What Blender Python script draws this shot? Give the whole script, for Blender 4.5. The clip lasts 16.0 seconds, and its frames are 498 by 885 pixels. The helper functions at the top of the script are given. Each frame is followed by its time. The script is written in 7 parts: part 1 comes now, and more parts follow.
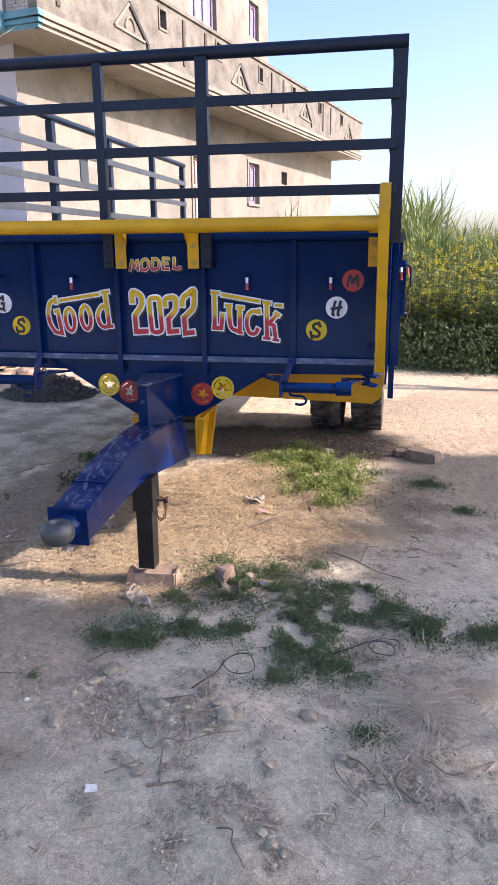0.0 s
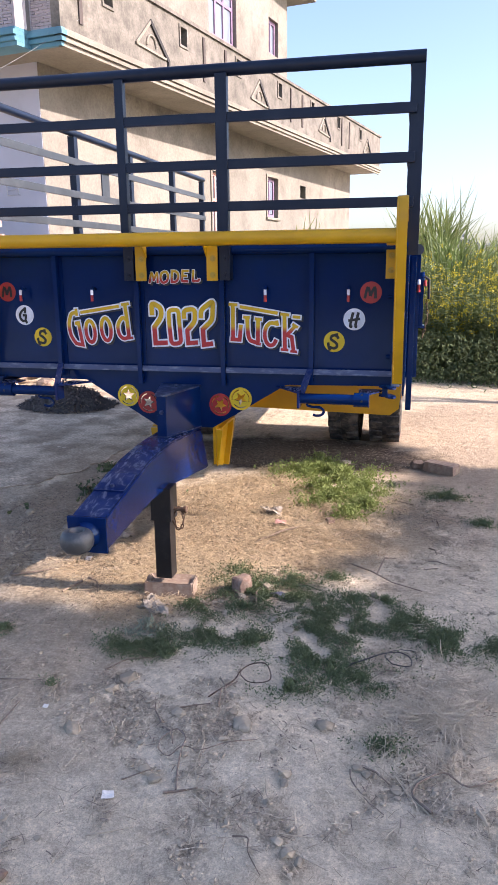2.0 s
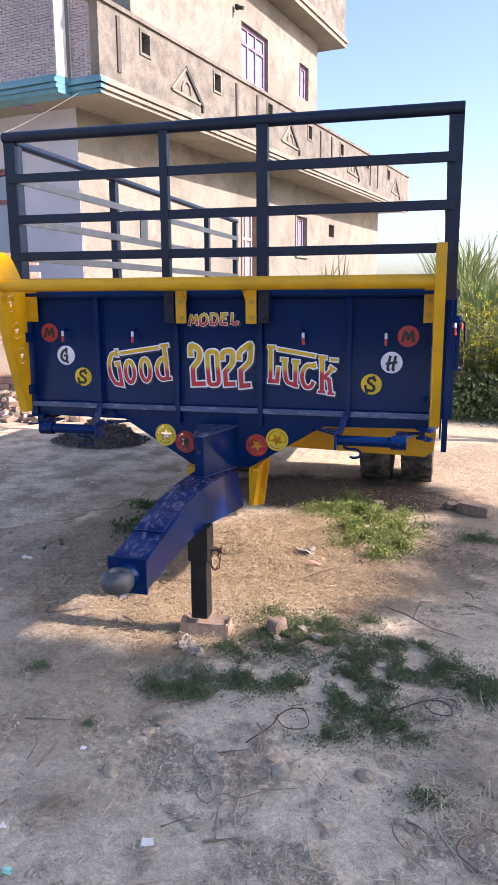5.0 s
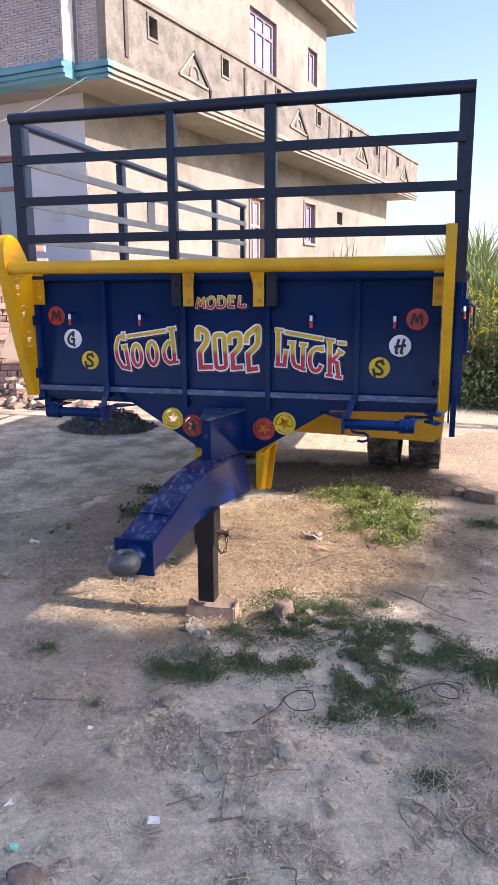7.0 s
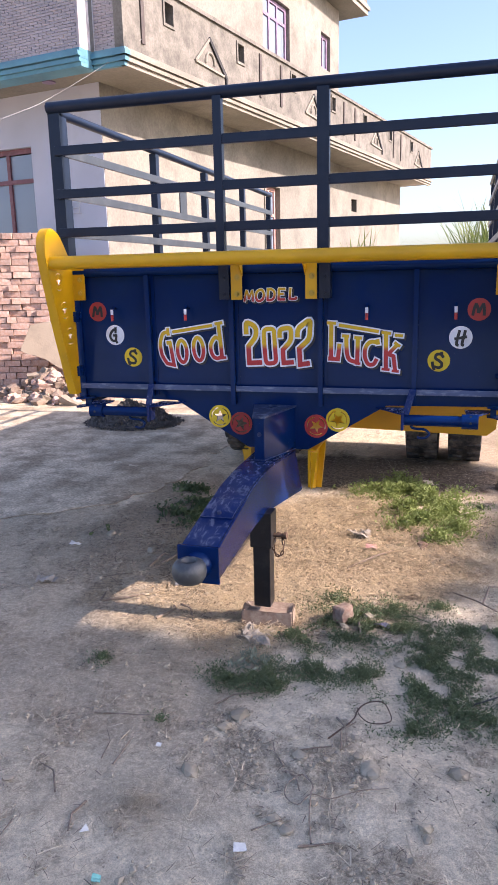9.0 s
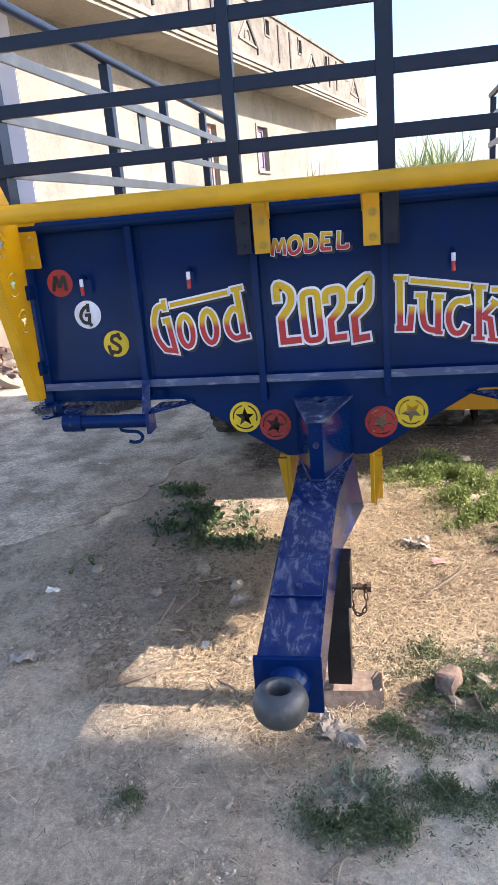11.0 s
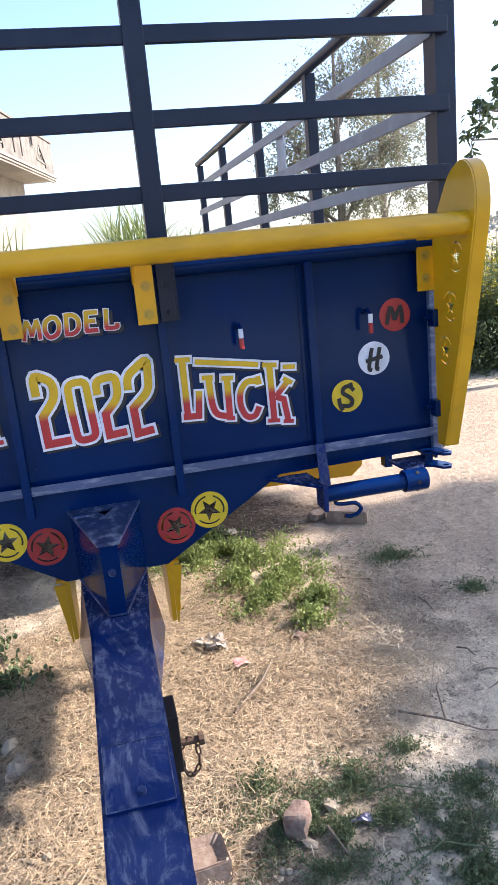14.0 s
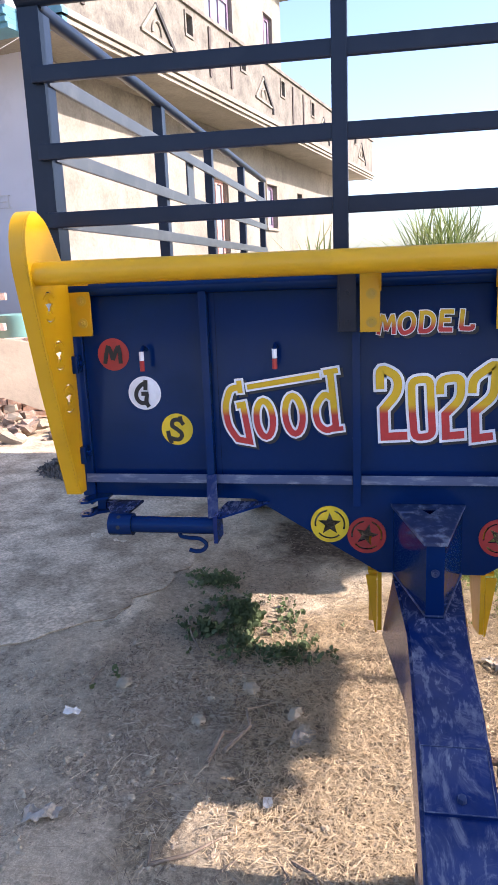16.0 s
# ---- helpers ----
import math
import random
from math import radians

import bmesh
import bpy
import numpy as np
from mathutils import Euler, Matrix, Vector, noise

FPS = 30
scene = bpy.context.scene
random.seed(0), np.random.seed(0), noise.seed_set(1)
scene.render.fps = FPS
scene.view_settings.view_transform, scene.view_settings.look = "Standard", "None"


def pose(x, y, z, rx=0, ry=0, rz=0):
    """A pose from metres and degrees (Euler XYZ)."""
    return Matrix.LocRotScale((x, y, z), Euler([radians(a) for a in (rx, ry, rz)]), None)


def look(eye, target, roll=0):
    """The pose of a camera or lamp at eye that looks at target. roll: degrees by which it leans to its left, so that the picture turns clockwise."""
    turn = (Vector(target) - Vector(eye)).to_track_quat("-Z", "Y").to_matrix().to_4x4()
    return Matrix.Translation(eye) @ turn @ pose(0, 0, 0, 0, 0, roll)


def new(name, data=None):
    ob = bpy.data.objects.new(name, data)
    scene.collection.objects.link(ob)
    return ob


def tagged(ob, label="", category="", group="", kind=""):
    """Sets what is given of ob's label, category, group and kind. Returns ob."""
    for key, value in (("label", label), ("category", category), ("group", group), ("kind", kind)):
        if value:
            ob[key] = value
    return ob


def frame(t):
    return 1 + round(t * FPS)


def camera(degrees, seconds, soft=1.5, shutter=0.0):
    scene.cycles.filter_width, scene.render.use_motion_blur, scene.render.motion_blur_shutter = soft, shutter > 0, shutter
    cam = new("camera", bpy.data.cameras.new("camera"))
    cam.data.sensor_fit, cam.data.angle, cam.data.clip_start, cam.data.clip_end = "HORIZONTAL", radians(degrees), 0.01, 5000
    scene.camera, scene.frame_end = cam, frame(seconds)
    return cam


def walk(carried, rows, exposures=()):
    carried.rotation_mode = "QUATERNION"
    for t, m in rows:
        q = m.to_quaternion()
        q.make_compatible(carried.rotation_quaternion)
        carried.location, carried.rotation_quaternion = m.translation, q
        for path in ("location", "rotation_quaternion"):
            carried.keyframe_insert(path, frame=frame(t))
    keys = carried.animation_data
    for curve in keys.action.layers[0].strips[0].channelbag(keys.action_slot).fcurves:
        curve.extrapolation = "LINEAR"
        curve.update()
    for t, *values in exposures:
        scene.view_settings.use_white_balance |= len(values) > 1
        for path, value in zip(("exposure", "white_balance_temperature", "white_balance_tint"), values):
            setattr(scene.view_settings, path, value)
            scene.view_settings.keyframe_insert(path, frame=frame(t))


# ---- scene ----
cam = camera(37.6, 16.0)
PATH = [
    (0, (1.041, -3.203, 1.391), (0.658, -1.31, 0.873), -0.5),
    (0.5, (1.041, -3.223, 1.385), (0.636, -1.333, 0.871), 1.1),
    (1, (1.046, -3.227, 1.387), (0.63, -1.339, 0.875), 0.7),
    (1.5, (1.044, -3.228, 1.387), (0.616, -1.339, 0.888), 0.2),
    (2, (1.046, -3.223, 1.387), (0.614, -1.332, 0.903), -0.6),
    (2.5, (1.048, -3.222, 1.39), (0.616, -1.327, 0.919), -1.3),
    (3, (1.048, -3.219, 1.391), (0.625, -1.321, 0.926), -1.4),
    (3.5, (1.046, -3.222, 1.39), (0.624, -1.322, 0.927), -1.3),
    (4, (1.042, -3.221, 1.394), (0.617, -1.318, 0.946), -0.8),
    (4.5, (1.002, -3.246, 1.407), (0.539, -1.342, 1.005), -0.4),
    (4.7, (0.997, -3.247, 1.424), (0.505, -1.349, 1.032), -0.4),
    (7, (0.995, -3.241, 1.395), (0.476, -1.356, 0.973), -0.3),
    (7.5, (0.991, -3.244, 1.398), (0.471, -1.359, 0.978), -0.1),
    (8, (0.97, -3.255, 1.399), (0.439, -1.371, 0.991), -0.1),
    (8.5, (0.894, -3.263, 1.4), (0.35, -1.383, 0.986), -0.5),
    (8.7, (0.856, -3.238, 1.404), (0.299, -1.364, 0.979), -1.0),
    (10.8, (0.226, -2.448, 1.413), (-0.115, -0.565, 0.83), -3.7),
    (11, (0.209, -2.34, 1.409), (-0.175, -0.467, 0.823), -4.9),
    (11.5, (0.134, -2.142, 1.421), (-0.246, -0.268, 0.832), -6.5),
    (12, (0.031, -2.042, 1.422), (0.088, -0.149, 0.777), -6.3),
    (12.5, (-0.084, -1.99, 1.425), (0.134, -0.121, 0.749), -2.9),
    (13, (-0.066, -1.959, 1.444), (0.07, -0.04, 0.898), -3.4),
    (13.5, (-0.035, -1.942, 1.445), (0.147, -0.014, 0.946), -4.7),
    (14, (0.014, -1.928, 1.451), (0.398, -0.03, 0.951), -5.5),
    (14.5, (0.019, -1.926, 1.448), (0.447, -0.04, 0.939), -5.2),
    (15, (-0.053, -1.922, 1.455), (0.019, 0.019, 0.98), -3.8),
    (15.5, (-0.109, -1.932, 1.463), (-0.383, -0.002, 1.018), -2.5),
    (16, (-0.148, -1.936, 1.461), (-0.492, -0.019, 1.005), -2.3),
]
walk(cam, [(t, look(e, g, r)) for t, e, g, r in PATH], [(0, 1.41, 6580, 22), (8.5, 1.40, 6580, 24), (11.5, 1.72, 6450, 16), (13.5, 1.71, 6260, 17), (14.5, 1.63, 6260, 16), (16, 1.69, 6420, 20)])

# ---- world, sun and exposure ----
SUN_EL, SUN_AZ = 31.5, 88.0
world = bpy.data.worlds.new("sky")
scene.world = world
world.use_nodes = True
wn = world.node_tree.nodes
sky = wn.new("ShaderNodeTexSky")
sky.sky_type = "NISHITA"
sky.sun_disc = False
sky.sun_elevation, sky.sun_rotation = radians(SUN_EL), radians(SUN_AZ)
sky.altitude, sky.air_density, sky.dust_density, sky.ozone_density = 200, 1.0, 2.2, 3.2
world.node_tree.links.new(sky.outputs["Color"], wn["Background"].inputs["Color"])
wn["Background"].inputs["Strength"].default_value = 0.135

sun_data = bpy.data.lights.new("sun", "SUN")
sun_data.energy, sun_data.angle, sun_data.color = 4.4, radians(0.5), (1.0, 0.895, 0.785)
sun = new("sun", sun_data)
to_sun = Vector((math.sin(radians(SUN_AZ)) * math.cos(radians(SUN_EL)),
                 math.cos(radians(SUN_AZ)) * math.cos(radians(SUN_EL)), math.sin(radians(SUN_EL))))
sun.matrix_world = look(to_sun * 60, (0, 0, 0))


# ---- materials ----
def material(name, rough=0.6, metal=0.0, spec=0.5):
    m = bpy.data.materials.new(name)
    m.use_nodes = True
    b = m.node_tree.nodes["Principled BSDF"]
    b.inputs["Roughness"].default_value = rough
    b.inputs["Metallic"].default_value = metal
    b.inputs["Specular IOR Level"].default_value = spec
    return m, m.node_tree, b


def node(tree, kind, **inputs):
    n = tree.nodes.new(kind)
    for key, value in inputs.items():
        n.inputs[key.replace("_", " ")].default_value = value
    return n


def noise_fac(tree, scale, detail=4.0, lo=0.35, hi=0.65, space="Object", stretch=None, rough=0.55, warp=0.0):
    tc = tree.nodes.new("ShaderNodeTexCoord")
    src = tc.outputs[space]
    if stretch:
        mp = tree.nodes.new("ShaderNodeMapping")
        mp.inputs["Scale"].default_value = stretch
        tree.links.new(src, mp.inputs["Vector"])
        src = mp.outputs["Vector"]
    n = node(tree, "ShaderNodeTexNoise", Scale=scale, Detail=detail, Roughness=rough, Distortion=warp)
    tree.links.new(src, n.inputs["Vector"])
    r = tree.nodes.new("ShaderNodeMapRange")
    r.inputs["From Min"].default_value, r.inputs["From Max"].default_value = lo, hi
    tree.links.new(n.outputs["Fac"], r.inputs["Value"])
    return r.outputs["Result"], n.outputs["Fac"]


def mix(tree, fac, a, b):
    m = tree.nodes.new("ShaderNodeMix")
    m.data_type = "RGBA"
    for sock, v in ((m.inputs["Factor"], fac), (m.inputs[6], a), (m.inputs[7], b)):
        if isinstance(v, bpy.types.NodeSocket):
            tree.links.new(v, sock)
        elif isinstance(v, (tuple, list)):
            sock.default_value = (*v[:3], 1)
        else:
            sock.default_value = v
    return m.outputs[2]


def bump(tree, bsdf, height, strength=0.3, distance=0.01):
    b = node(tree, "ShaderNodeBump", Strength=strength, Distance=distance)
    tree.links.new(height, b.inputs["Height"])
    tree.links.new(b.outputs["Normal"], bsdf.inputs["Normal"])


def weathered(name, base, worn, big=3.0, fine=40.0, rough=0.6, metal=0.0, wear=(0.5, 0.75), bumpy=0.15,
              dist=0.005, stretch=None, spec=0.5, rough2=None, per_object=0.0, top_only=False, smear=False, speckle=0.0, dots=False):
    """Base colour with a slow drift of tone, worn patches of another colour, and fine relief."""
    m, t, b = material(name, rough, metal, spec)
    slow, _ = noise_fac(t, big, 3.0)
    patch, _ = noise_fac(t, big * 3.7, 8.0, wear[0], wear[1], stretch=stretch, rough=0.65)
    _, grain = noise_fac(t, fine, 6.0)
    if smear:
        swirl, _ = noise_fac(t, 9.0, 8.0, 0.50, 0.70, stretch=(1.5, 0.8, 1.0), rough=0.72, warp=2.2)
        # the fine streaks gather into larger smears
        blot, _ = noise_fac(t, big * 1.1, 5.0, 0.38, 0.72, stretch=(1.0, 0.7, 1.0), rough=0.6)
        gather = t.nodes.new("ShaderNodeMath")
        gather.operation = "MULTIPLY_ADD"
        gather.inputs[1].default_value = 0.12
        t.links.new(blot, gather.inputs[0])
        both = t.nodes.new("ShaderNodeMath")
        both.operation = "MULTIPLY"
        t.links.new(patch, both.inputs[0])
        t.links.new(blot, both.inputs[1])
        t.links.new(both.outputs[0], gather.inputs[2])
        most = t.nodes.new("ShaderNodeMath")
        most.operation = "MULTIPLY_ADD"
        most.use_clamp = True
        most.inputs[1].default_value = 0.34
        t.links.new(swirl, most.inputs[0])
        t.links.new(gather.outputs[0], most.inputs[2])
        patch = most.outputs[0]
    if top_only:
        # scuffs only where the surface faces up
        geo = t.nodes.new("ShaderNodeNewGeometry")
        sep = t.nodes.new("ShaderNodeSeparateXYZ")
        t.links.new(geo.outputs["Normal"], sep.inputs["Vector"])
        up = t.nodes.new("ShaderNodeMapRange")
        up.inputs["From Min"].default_value, up.inputs["From Max"].default_value = 0.5, 0.85
        t.links.new(sep.outputs["Z"], up.inputs["Value"])
        both = t.nodes.new("ShaderNodeMath")
        both.operation = "MULTIPLY"
        t.links.new(patch, both.inputs[0])
        t.links.new(up.outputs["Result"], both.inputs[1])
        patch = both.outputs[0]
    c1 = mix(t, slow, tuple(v * 0.84 for v in base), tuple(min(1, v * 1.14) for v in base))
    c2 = mix(t, patch, c1, worn)
    if speckle:
        dot, _ = noise_fac(t, fine * 1.7, 7.0, 0.36, 0.64, rough=0.7)
        grey = t.nodes.new("ShaderNodeMapRange")
        grey.inputs["To Min"].default_value, grey.inputs["To Max"].default_value = 1 - speckle, 1 + speckle * 0.6
        t.links.new(dot, grey.inputs["Value"])
        tone = t.nodes.new("ShaderNodeHueSaturation")
        t.links.new(grey.outputs["Result"], tone.inputs["Value"])
        t.links.new(c2, tone.inputs["Color"])
        c2 = tone.outputs["Color"]
    if dots:
        # sparse pale spatter of dust
        spot, _ = noise_fac(t, 230, 2.0, 0.765, 0.80)
        c2 = mix(t, spot, c2, (0.30, 0.32, 0.36))
    if per_object:
        info = t.nodes.new("ShaderNodeObjectInfo")
        hsv = t.nodes.new("ShaderNodeHueSaturation")
        r = t.nodes.new("ShaderNodeMapRange")
        r.inputs["To Min"].default_value, r.inputs["To Max"].default_value = 1 - per_object, 1 + per_object
        t.links.new(info.outputs["Random"], r.inputs["Value"])
        t.links.new(r.outputs["Result"], hsv.inputs["Value"])
        t.links.new(c2, hsv.inputs["Color"])
        c2 = hsv.outputs["Color"]
    t.links.new(c2, b.inputs["Base Color"])
    if rough2 is not None:
        rr = t.nodes.new("ShaderNodeMapRange")
        rr.inputs["To Min"].default_value, rr.inputs["To Max"].default_value = rough, rough2
        t.links.new(patch, rr.inputs["Value"])
        t.links.new(rr.outputs["Result"], b.inputs["Roughness"])
    bump(t, b, grain, bumpy, dist)
    return m


def leafy(name, a, b_col, trans=0.25, rough=0.55):
    """Leaves, each of its own tone, that let some light through."""
    m, t, b = material(name, rough)
    geo = t.nodes.new("ShaderNodeNewGeometry")
    slow, _ = noise_fac(t, 0.9, 3.0)
    c = mix(t, geo.outputs["Random Per Island"], a, b_col)
    c2 = mix(t, slow, c, tuple(v * 0.7 for v in a))
    t.links.new(c2, b.inputs["Base Color"])
    tl = t.nodes.new("ShaderNodeBsdfTranslucent")
    t.links.new(c2, tl.inputs["Color"])
    ms = t.nodes.new("ShaderNodeMixShader")
    ms.inputs["Fac"].default_value = trans
    t.links.new(b.outputs["BSDF"], ms.inputs[1])
    t.links.new(tl.outputs["BSDF"], ms.inputs[2])
    t.links.new(ms.outputs["Shader"], t.nodes["Material Output"].inputs["Surface"])
    return m


M = {}
M["blue"] = weathered("navy_enamel", (0.0010, 0.0145, 0.080), (0.0010, 0.0135, 0.066), big=2.2, fine=160, rough=0.14, rough2=0.26, bumpy=0.02, dist=0.002, spec=0.28, dots=True)
M["blue"].node_tree.nodes["Principled BSDF"].inputs["Specular Tint"].default_value = (0.5, 0.78, 1.0, 1)
M["blue_worn"] = weathered("scuffed_navy_enamel", (0.003, 0.016, 0.092), (0.27, 0.295, 0.33), big=9.3, fine=120, rough=0.20, rough2=0.6, spec=0.28,
                           wear=(0.53, 0.76), bumpy=0.05, dist=0.002, stretch=(2.3, 0.55, 1.0), top_only=True, smear=True)
M["scuffed"] = weathered("heavily_scuffed_blue_plate", (0.010, 0.025, 0.085), (0.34, 0.39, 0.47), big=9, fine=90, rough=0.45, wear=(0.50, 0.84), bumpy=0.1, dist=0.002, stretch=(1.3, 0.8, 1.0))
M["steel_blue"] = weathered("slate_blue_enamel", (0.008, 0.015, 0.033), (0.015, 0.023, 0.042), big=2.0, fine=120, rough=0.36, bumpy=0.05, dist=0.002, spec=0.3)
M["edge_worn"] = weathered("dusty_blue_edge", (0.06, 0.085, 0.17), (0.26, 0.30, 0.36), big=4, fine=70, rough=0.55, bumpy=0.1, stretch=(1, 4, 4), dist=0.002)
M["yellow"] = weathered("yellow_enamel", (0.60, 0.322, 0.002), (0.47, 0.25, 0.004), big=2.5, fine=130, rough=0.33, rough2=0.5, wear=(0.55, 0.8), bumpy=0.05, dist=0.002)
M["white"] = weathered("white_sign_paint", (0.78, 0.80, 0.86), (0.66, 0.68, 0.74), big=8, fine=200, rough=0.4, bumpy=0.03)
M["red"] = weathered("red_sign_paint", (0.40, 0.03, 0.028), (0.32, 0.03, 0.028), big=8, fine=200, rough=0.4, bumpy=0.03)
M["sign_yellow"] = weathered("yellow_sign_paint", (0.74, 0.52, 0.02), (0.6, 0.44, 0.02), big=8, fine=200, rough=0.4, bumpy=0.03)
M["sign_black"] = weathered("black_sign_paint", (0.008, 0.012, 0.016), (0.014, 0.018, 0.022), big=8, fine=200, rough=0.4, bumpy=0.03)
M["black_steel"] = weathered("black_painted_steel", (0.007, 0.007, 0.009), (0.03, 0.027, 0.025), big=4, fine=90, rough=0.4, bumpy=0.1)
M["cast"] = weathered("worn_cast_steel", (0.085, 0.088, 0.09), (0.16, 0.16, 0.15), big=6, fine=80, rough=0.45, metal=0.35, bumpy=0.3, dist=0.004)
M["rust"] = weathered("rusty_steel", (0.10, 0.06, 0.04), (0.22, 0.15, 0.10), big=9, fine=110, rough=0.75, metal=0.3, bumpy=0.3, dist=0.003)
# one rail steel in a dark and a pale tone, for each side's brightness
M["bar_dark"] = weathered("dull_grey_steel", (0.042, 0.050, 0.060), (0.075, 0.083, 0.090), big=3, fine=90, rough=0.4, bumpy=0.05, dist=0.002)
M["pale_grey"] = weathered("pale_grey_steel", (0.27, 0.275, 0.28), (0.34, 0.345, 0.35), big=3, fine=90, rough=0.45, bumpy=0.05, dist=0.002)
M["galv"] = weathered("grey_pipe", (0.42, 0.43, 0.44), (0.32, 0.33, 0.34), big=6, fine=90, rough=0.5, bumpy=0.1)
M["rubber"] = weathered("dusty_rubber", (0.035, 0.033, 0.032), (0.20, 0.165, 0.125), big=3, fine=60, rough=0.85, wear=(0.42, 0.68), bumpy=0.25, dist=0.004)
M["rim"] = weathered("yellow_rim", (0.5, 0.32, 0.03), (0.3, 0.22, 0.12), big=5, fine=60, rough=0.5)
M["floor_boards"] = weathered("steel_floor", (0.05, 0.06, 0.10), (0.15, 0.12, 0.10), big=3, fine=60, rough=0.5)
M["plaster"] = weathered("stained_cement_plaster", (0.225, 0.209, 0.178), (0.142, 0.132, 0.112), big=0.55, fine=14, speckle=0.16, rough=0.9, wear=(0.48, 0.70), bumpy=0.25, dist=0.01)
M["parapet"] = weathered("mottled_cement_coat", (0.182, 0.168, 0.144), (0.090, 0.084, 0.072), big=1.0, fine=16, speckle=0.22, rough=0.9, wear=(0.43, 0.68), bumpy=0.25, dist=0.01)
M["soffit"] = weathered("cement_soffit", (0.245, 0.224, 0.186), (0.17, 0.155, 0.13), big=0.6, speckle=0.15, fine=16, rough=0.9, bumpy=0.2)
M["lilac"] = weathered("pale_lilac_wall_paint", (0.43, 0.45, 0.52), (0.38, 0.39, 0.45), big=0.5, fine=25, rough=0.7, wear=(0.55, 0.85), bumpy=0.08)
M["teal"] = weathered("teal_paint", (0.085, 0.24, 0.315), (0.13, 0.27, 0.33), big=2, fine=40, rough=0.5)
M["brick_grey"] = leafy("grey_cladding_brick", (0.43, 0.395, 0.41), (0.33, 0.30, 0.315), 0.0, 0.8)
M["mortar"] = weathered("pale_mortar", (0.62, 0.60, 0.61), (0.52, 0.50, 0.51), big=4, fine=60, rough=0.9)
M["maroon"] = weathered("maroon_frame_paint", (0.16, 0.055, 0.065), (0.24, 0.12, 0.12), big=4, fine=60, rough=0.5)
M["mauve"] = weathered("faded_mauve_frame_paint", (0.22, 0.15, 0.24), (0.32, 0.25, 0.32), big=4, fine=60, rough=0.6)
M["pink"] = weathered("faded_pink_door_paint", (0.50, 0.27, 0.24), (0.58, 0.44, 0.40), big=4, fine=60, rough=0.6)
M["slot"] = weathered("dark_brown_paint", (0.06, 0.045, 0.04), (0.10, 0.08, 0.07), big=4, fine=40, rough=0.7)
M["dark"] = weathered("near_black", (0.03, 0.03, 0.032), (0.05, 0.05, 0.05), big=2, fine=20, rough=0.9)
M["brick"] = weathered("red_clay_brick", (0.47, 0.29, 0.22), (0.60, 0.47, 0.40), big=7, fine=70, rough=0.9, wear=(0.42, 0.7), bumpy=0.5, dist=0.006, per_object=0.2)
M["brick_worn"] = weathered("weathered_grey_brick", (0.205, 0.142, 0.105), (0.27, 0.215, 0.165), big=9, fine=70, rough=0.92, wear=(0.42, 0.66), bumpy=0.5, dist=0.006, per_object=0.15)
M["stone"] = weathered("grey_stone", (0.36, 0.30, 0.215), (0.48, 0.40, 0.295), big=9, fine=60, rough=0.9, bumpy=0.5, dist=0.006, per_object=0.25)
M["apron"] = weathered("dusty_cement", (0.64, 0.525, 0.38), (0.32, 0.248, 0.172), big=0.95, fine=34, speckle=0.42, rough=0.95, wear=(0.40, 0.60), bumpy=0.55, dist=0.01, spec=0.2)
M["concrete"] = weathered("broken_concrete", (0.265, 0.215, 0.16), (0.19, 0.155, 0.115), big=1.2, fine=30, rough=0.9, bumpy=0.35, dist=0.008)
M["tank"] = weathered("teal_plastic", (0.14, 0.30, 0.28), (0.18, 0.35, 0.32), big=2, fine=30, rough=0.45)
M["bark"] = weathered("bark", (0.21, 0.175, 0.145), (0.32, 0.28, 0.24), big=2, fine=25, rough=0.9, bumpy=0.6, dist=0.02, stretch=(3, 3, 0.6))
M["twig"] = weathered("dry_twig", (0.20, 0.15, 0.11), (0.34, 0.28, 0.22), big=9, fine=70, rough=0.9)
M["paper"] = weathered("pale_litter", (0.80, 0.76, 0.69), (0.62, 0.58, 0.52), big=9, fine=50, rough=0.6)
M["bag"] = weathered("grey_plastic_film", (0.34, 0.30, 0.25), (0.20, 0.175, 0.145), big=14, fine=50, rough=0.5)
M["foil"] = weathered("crumpled_foil", (0.20, 0.19, 0.24), (0.45, 0.43, 0.47), big=34, fine=60, rough=0.35, metal=0.6)
M["straw"] = leafy("dry_straw", (0.72, 0.56, 0.355), (0.15, 0.095, 0.052), 0.1, 0.7)
M["cord"] = weathered("dark_cord", (0.06, 0.055, 0.055), (0.12, 0.11, 0.10), big=9, fine=90, rough=0.9)
M["teal_litter"] = weathered("teal_plastic_scrap", (0.18, 0.50, 0.45), (0.3, 0.55, 0.5), big=9, fine=60, rough=0.5)
M["straw_grey"] = leafy("weathered_straw", (0.56, 0.475, 0.345), (0.30, 0.24, 0.165), 0.1, 0.7)
M["bleached"] = leafy("bleached_grass", (0.74, 0.63, 0.46), (0.36, 0.29, 0.20), 0.1, 0.8)
M["brick_lump"] = weathered("dark_red_brick_lump", (0.19, 0.115, 0.088), (0.28, 0.22, 0.17), big=11, fine=80, rough=0.92, wear=(0.40, 0.66), bumpy=0.6, dist=0.006)
M["grass"] = leafy("low_grass", (0.185, 0.235, 0.112), (0.094, 0.135, 0.06), 0.3)
M["weed"] = leafy("bright_weed", (0.28, 0.34, 0.10), (0.15, 0.21, 0.06), 0.3, 0.75)
M["dusty_weed"] = leafy("dusty_grey_weed", (0.34, 0.37, 0.27), (0.20, 0.24, 0.16), 0.2, 0.8)
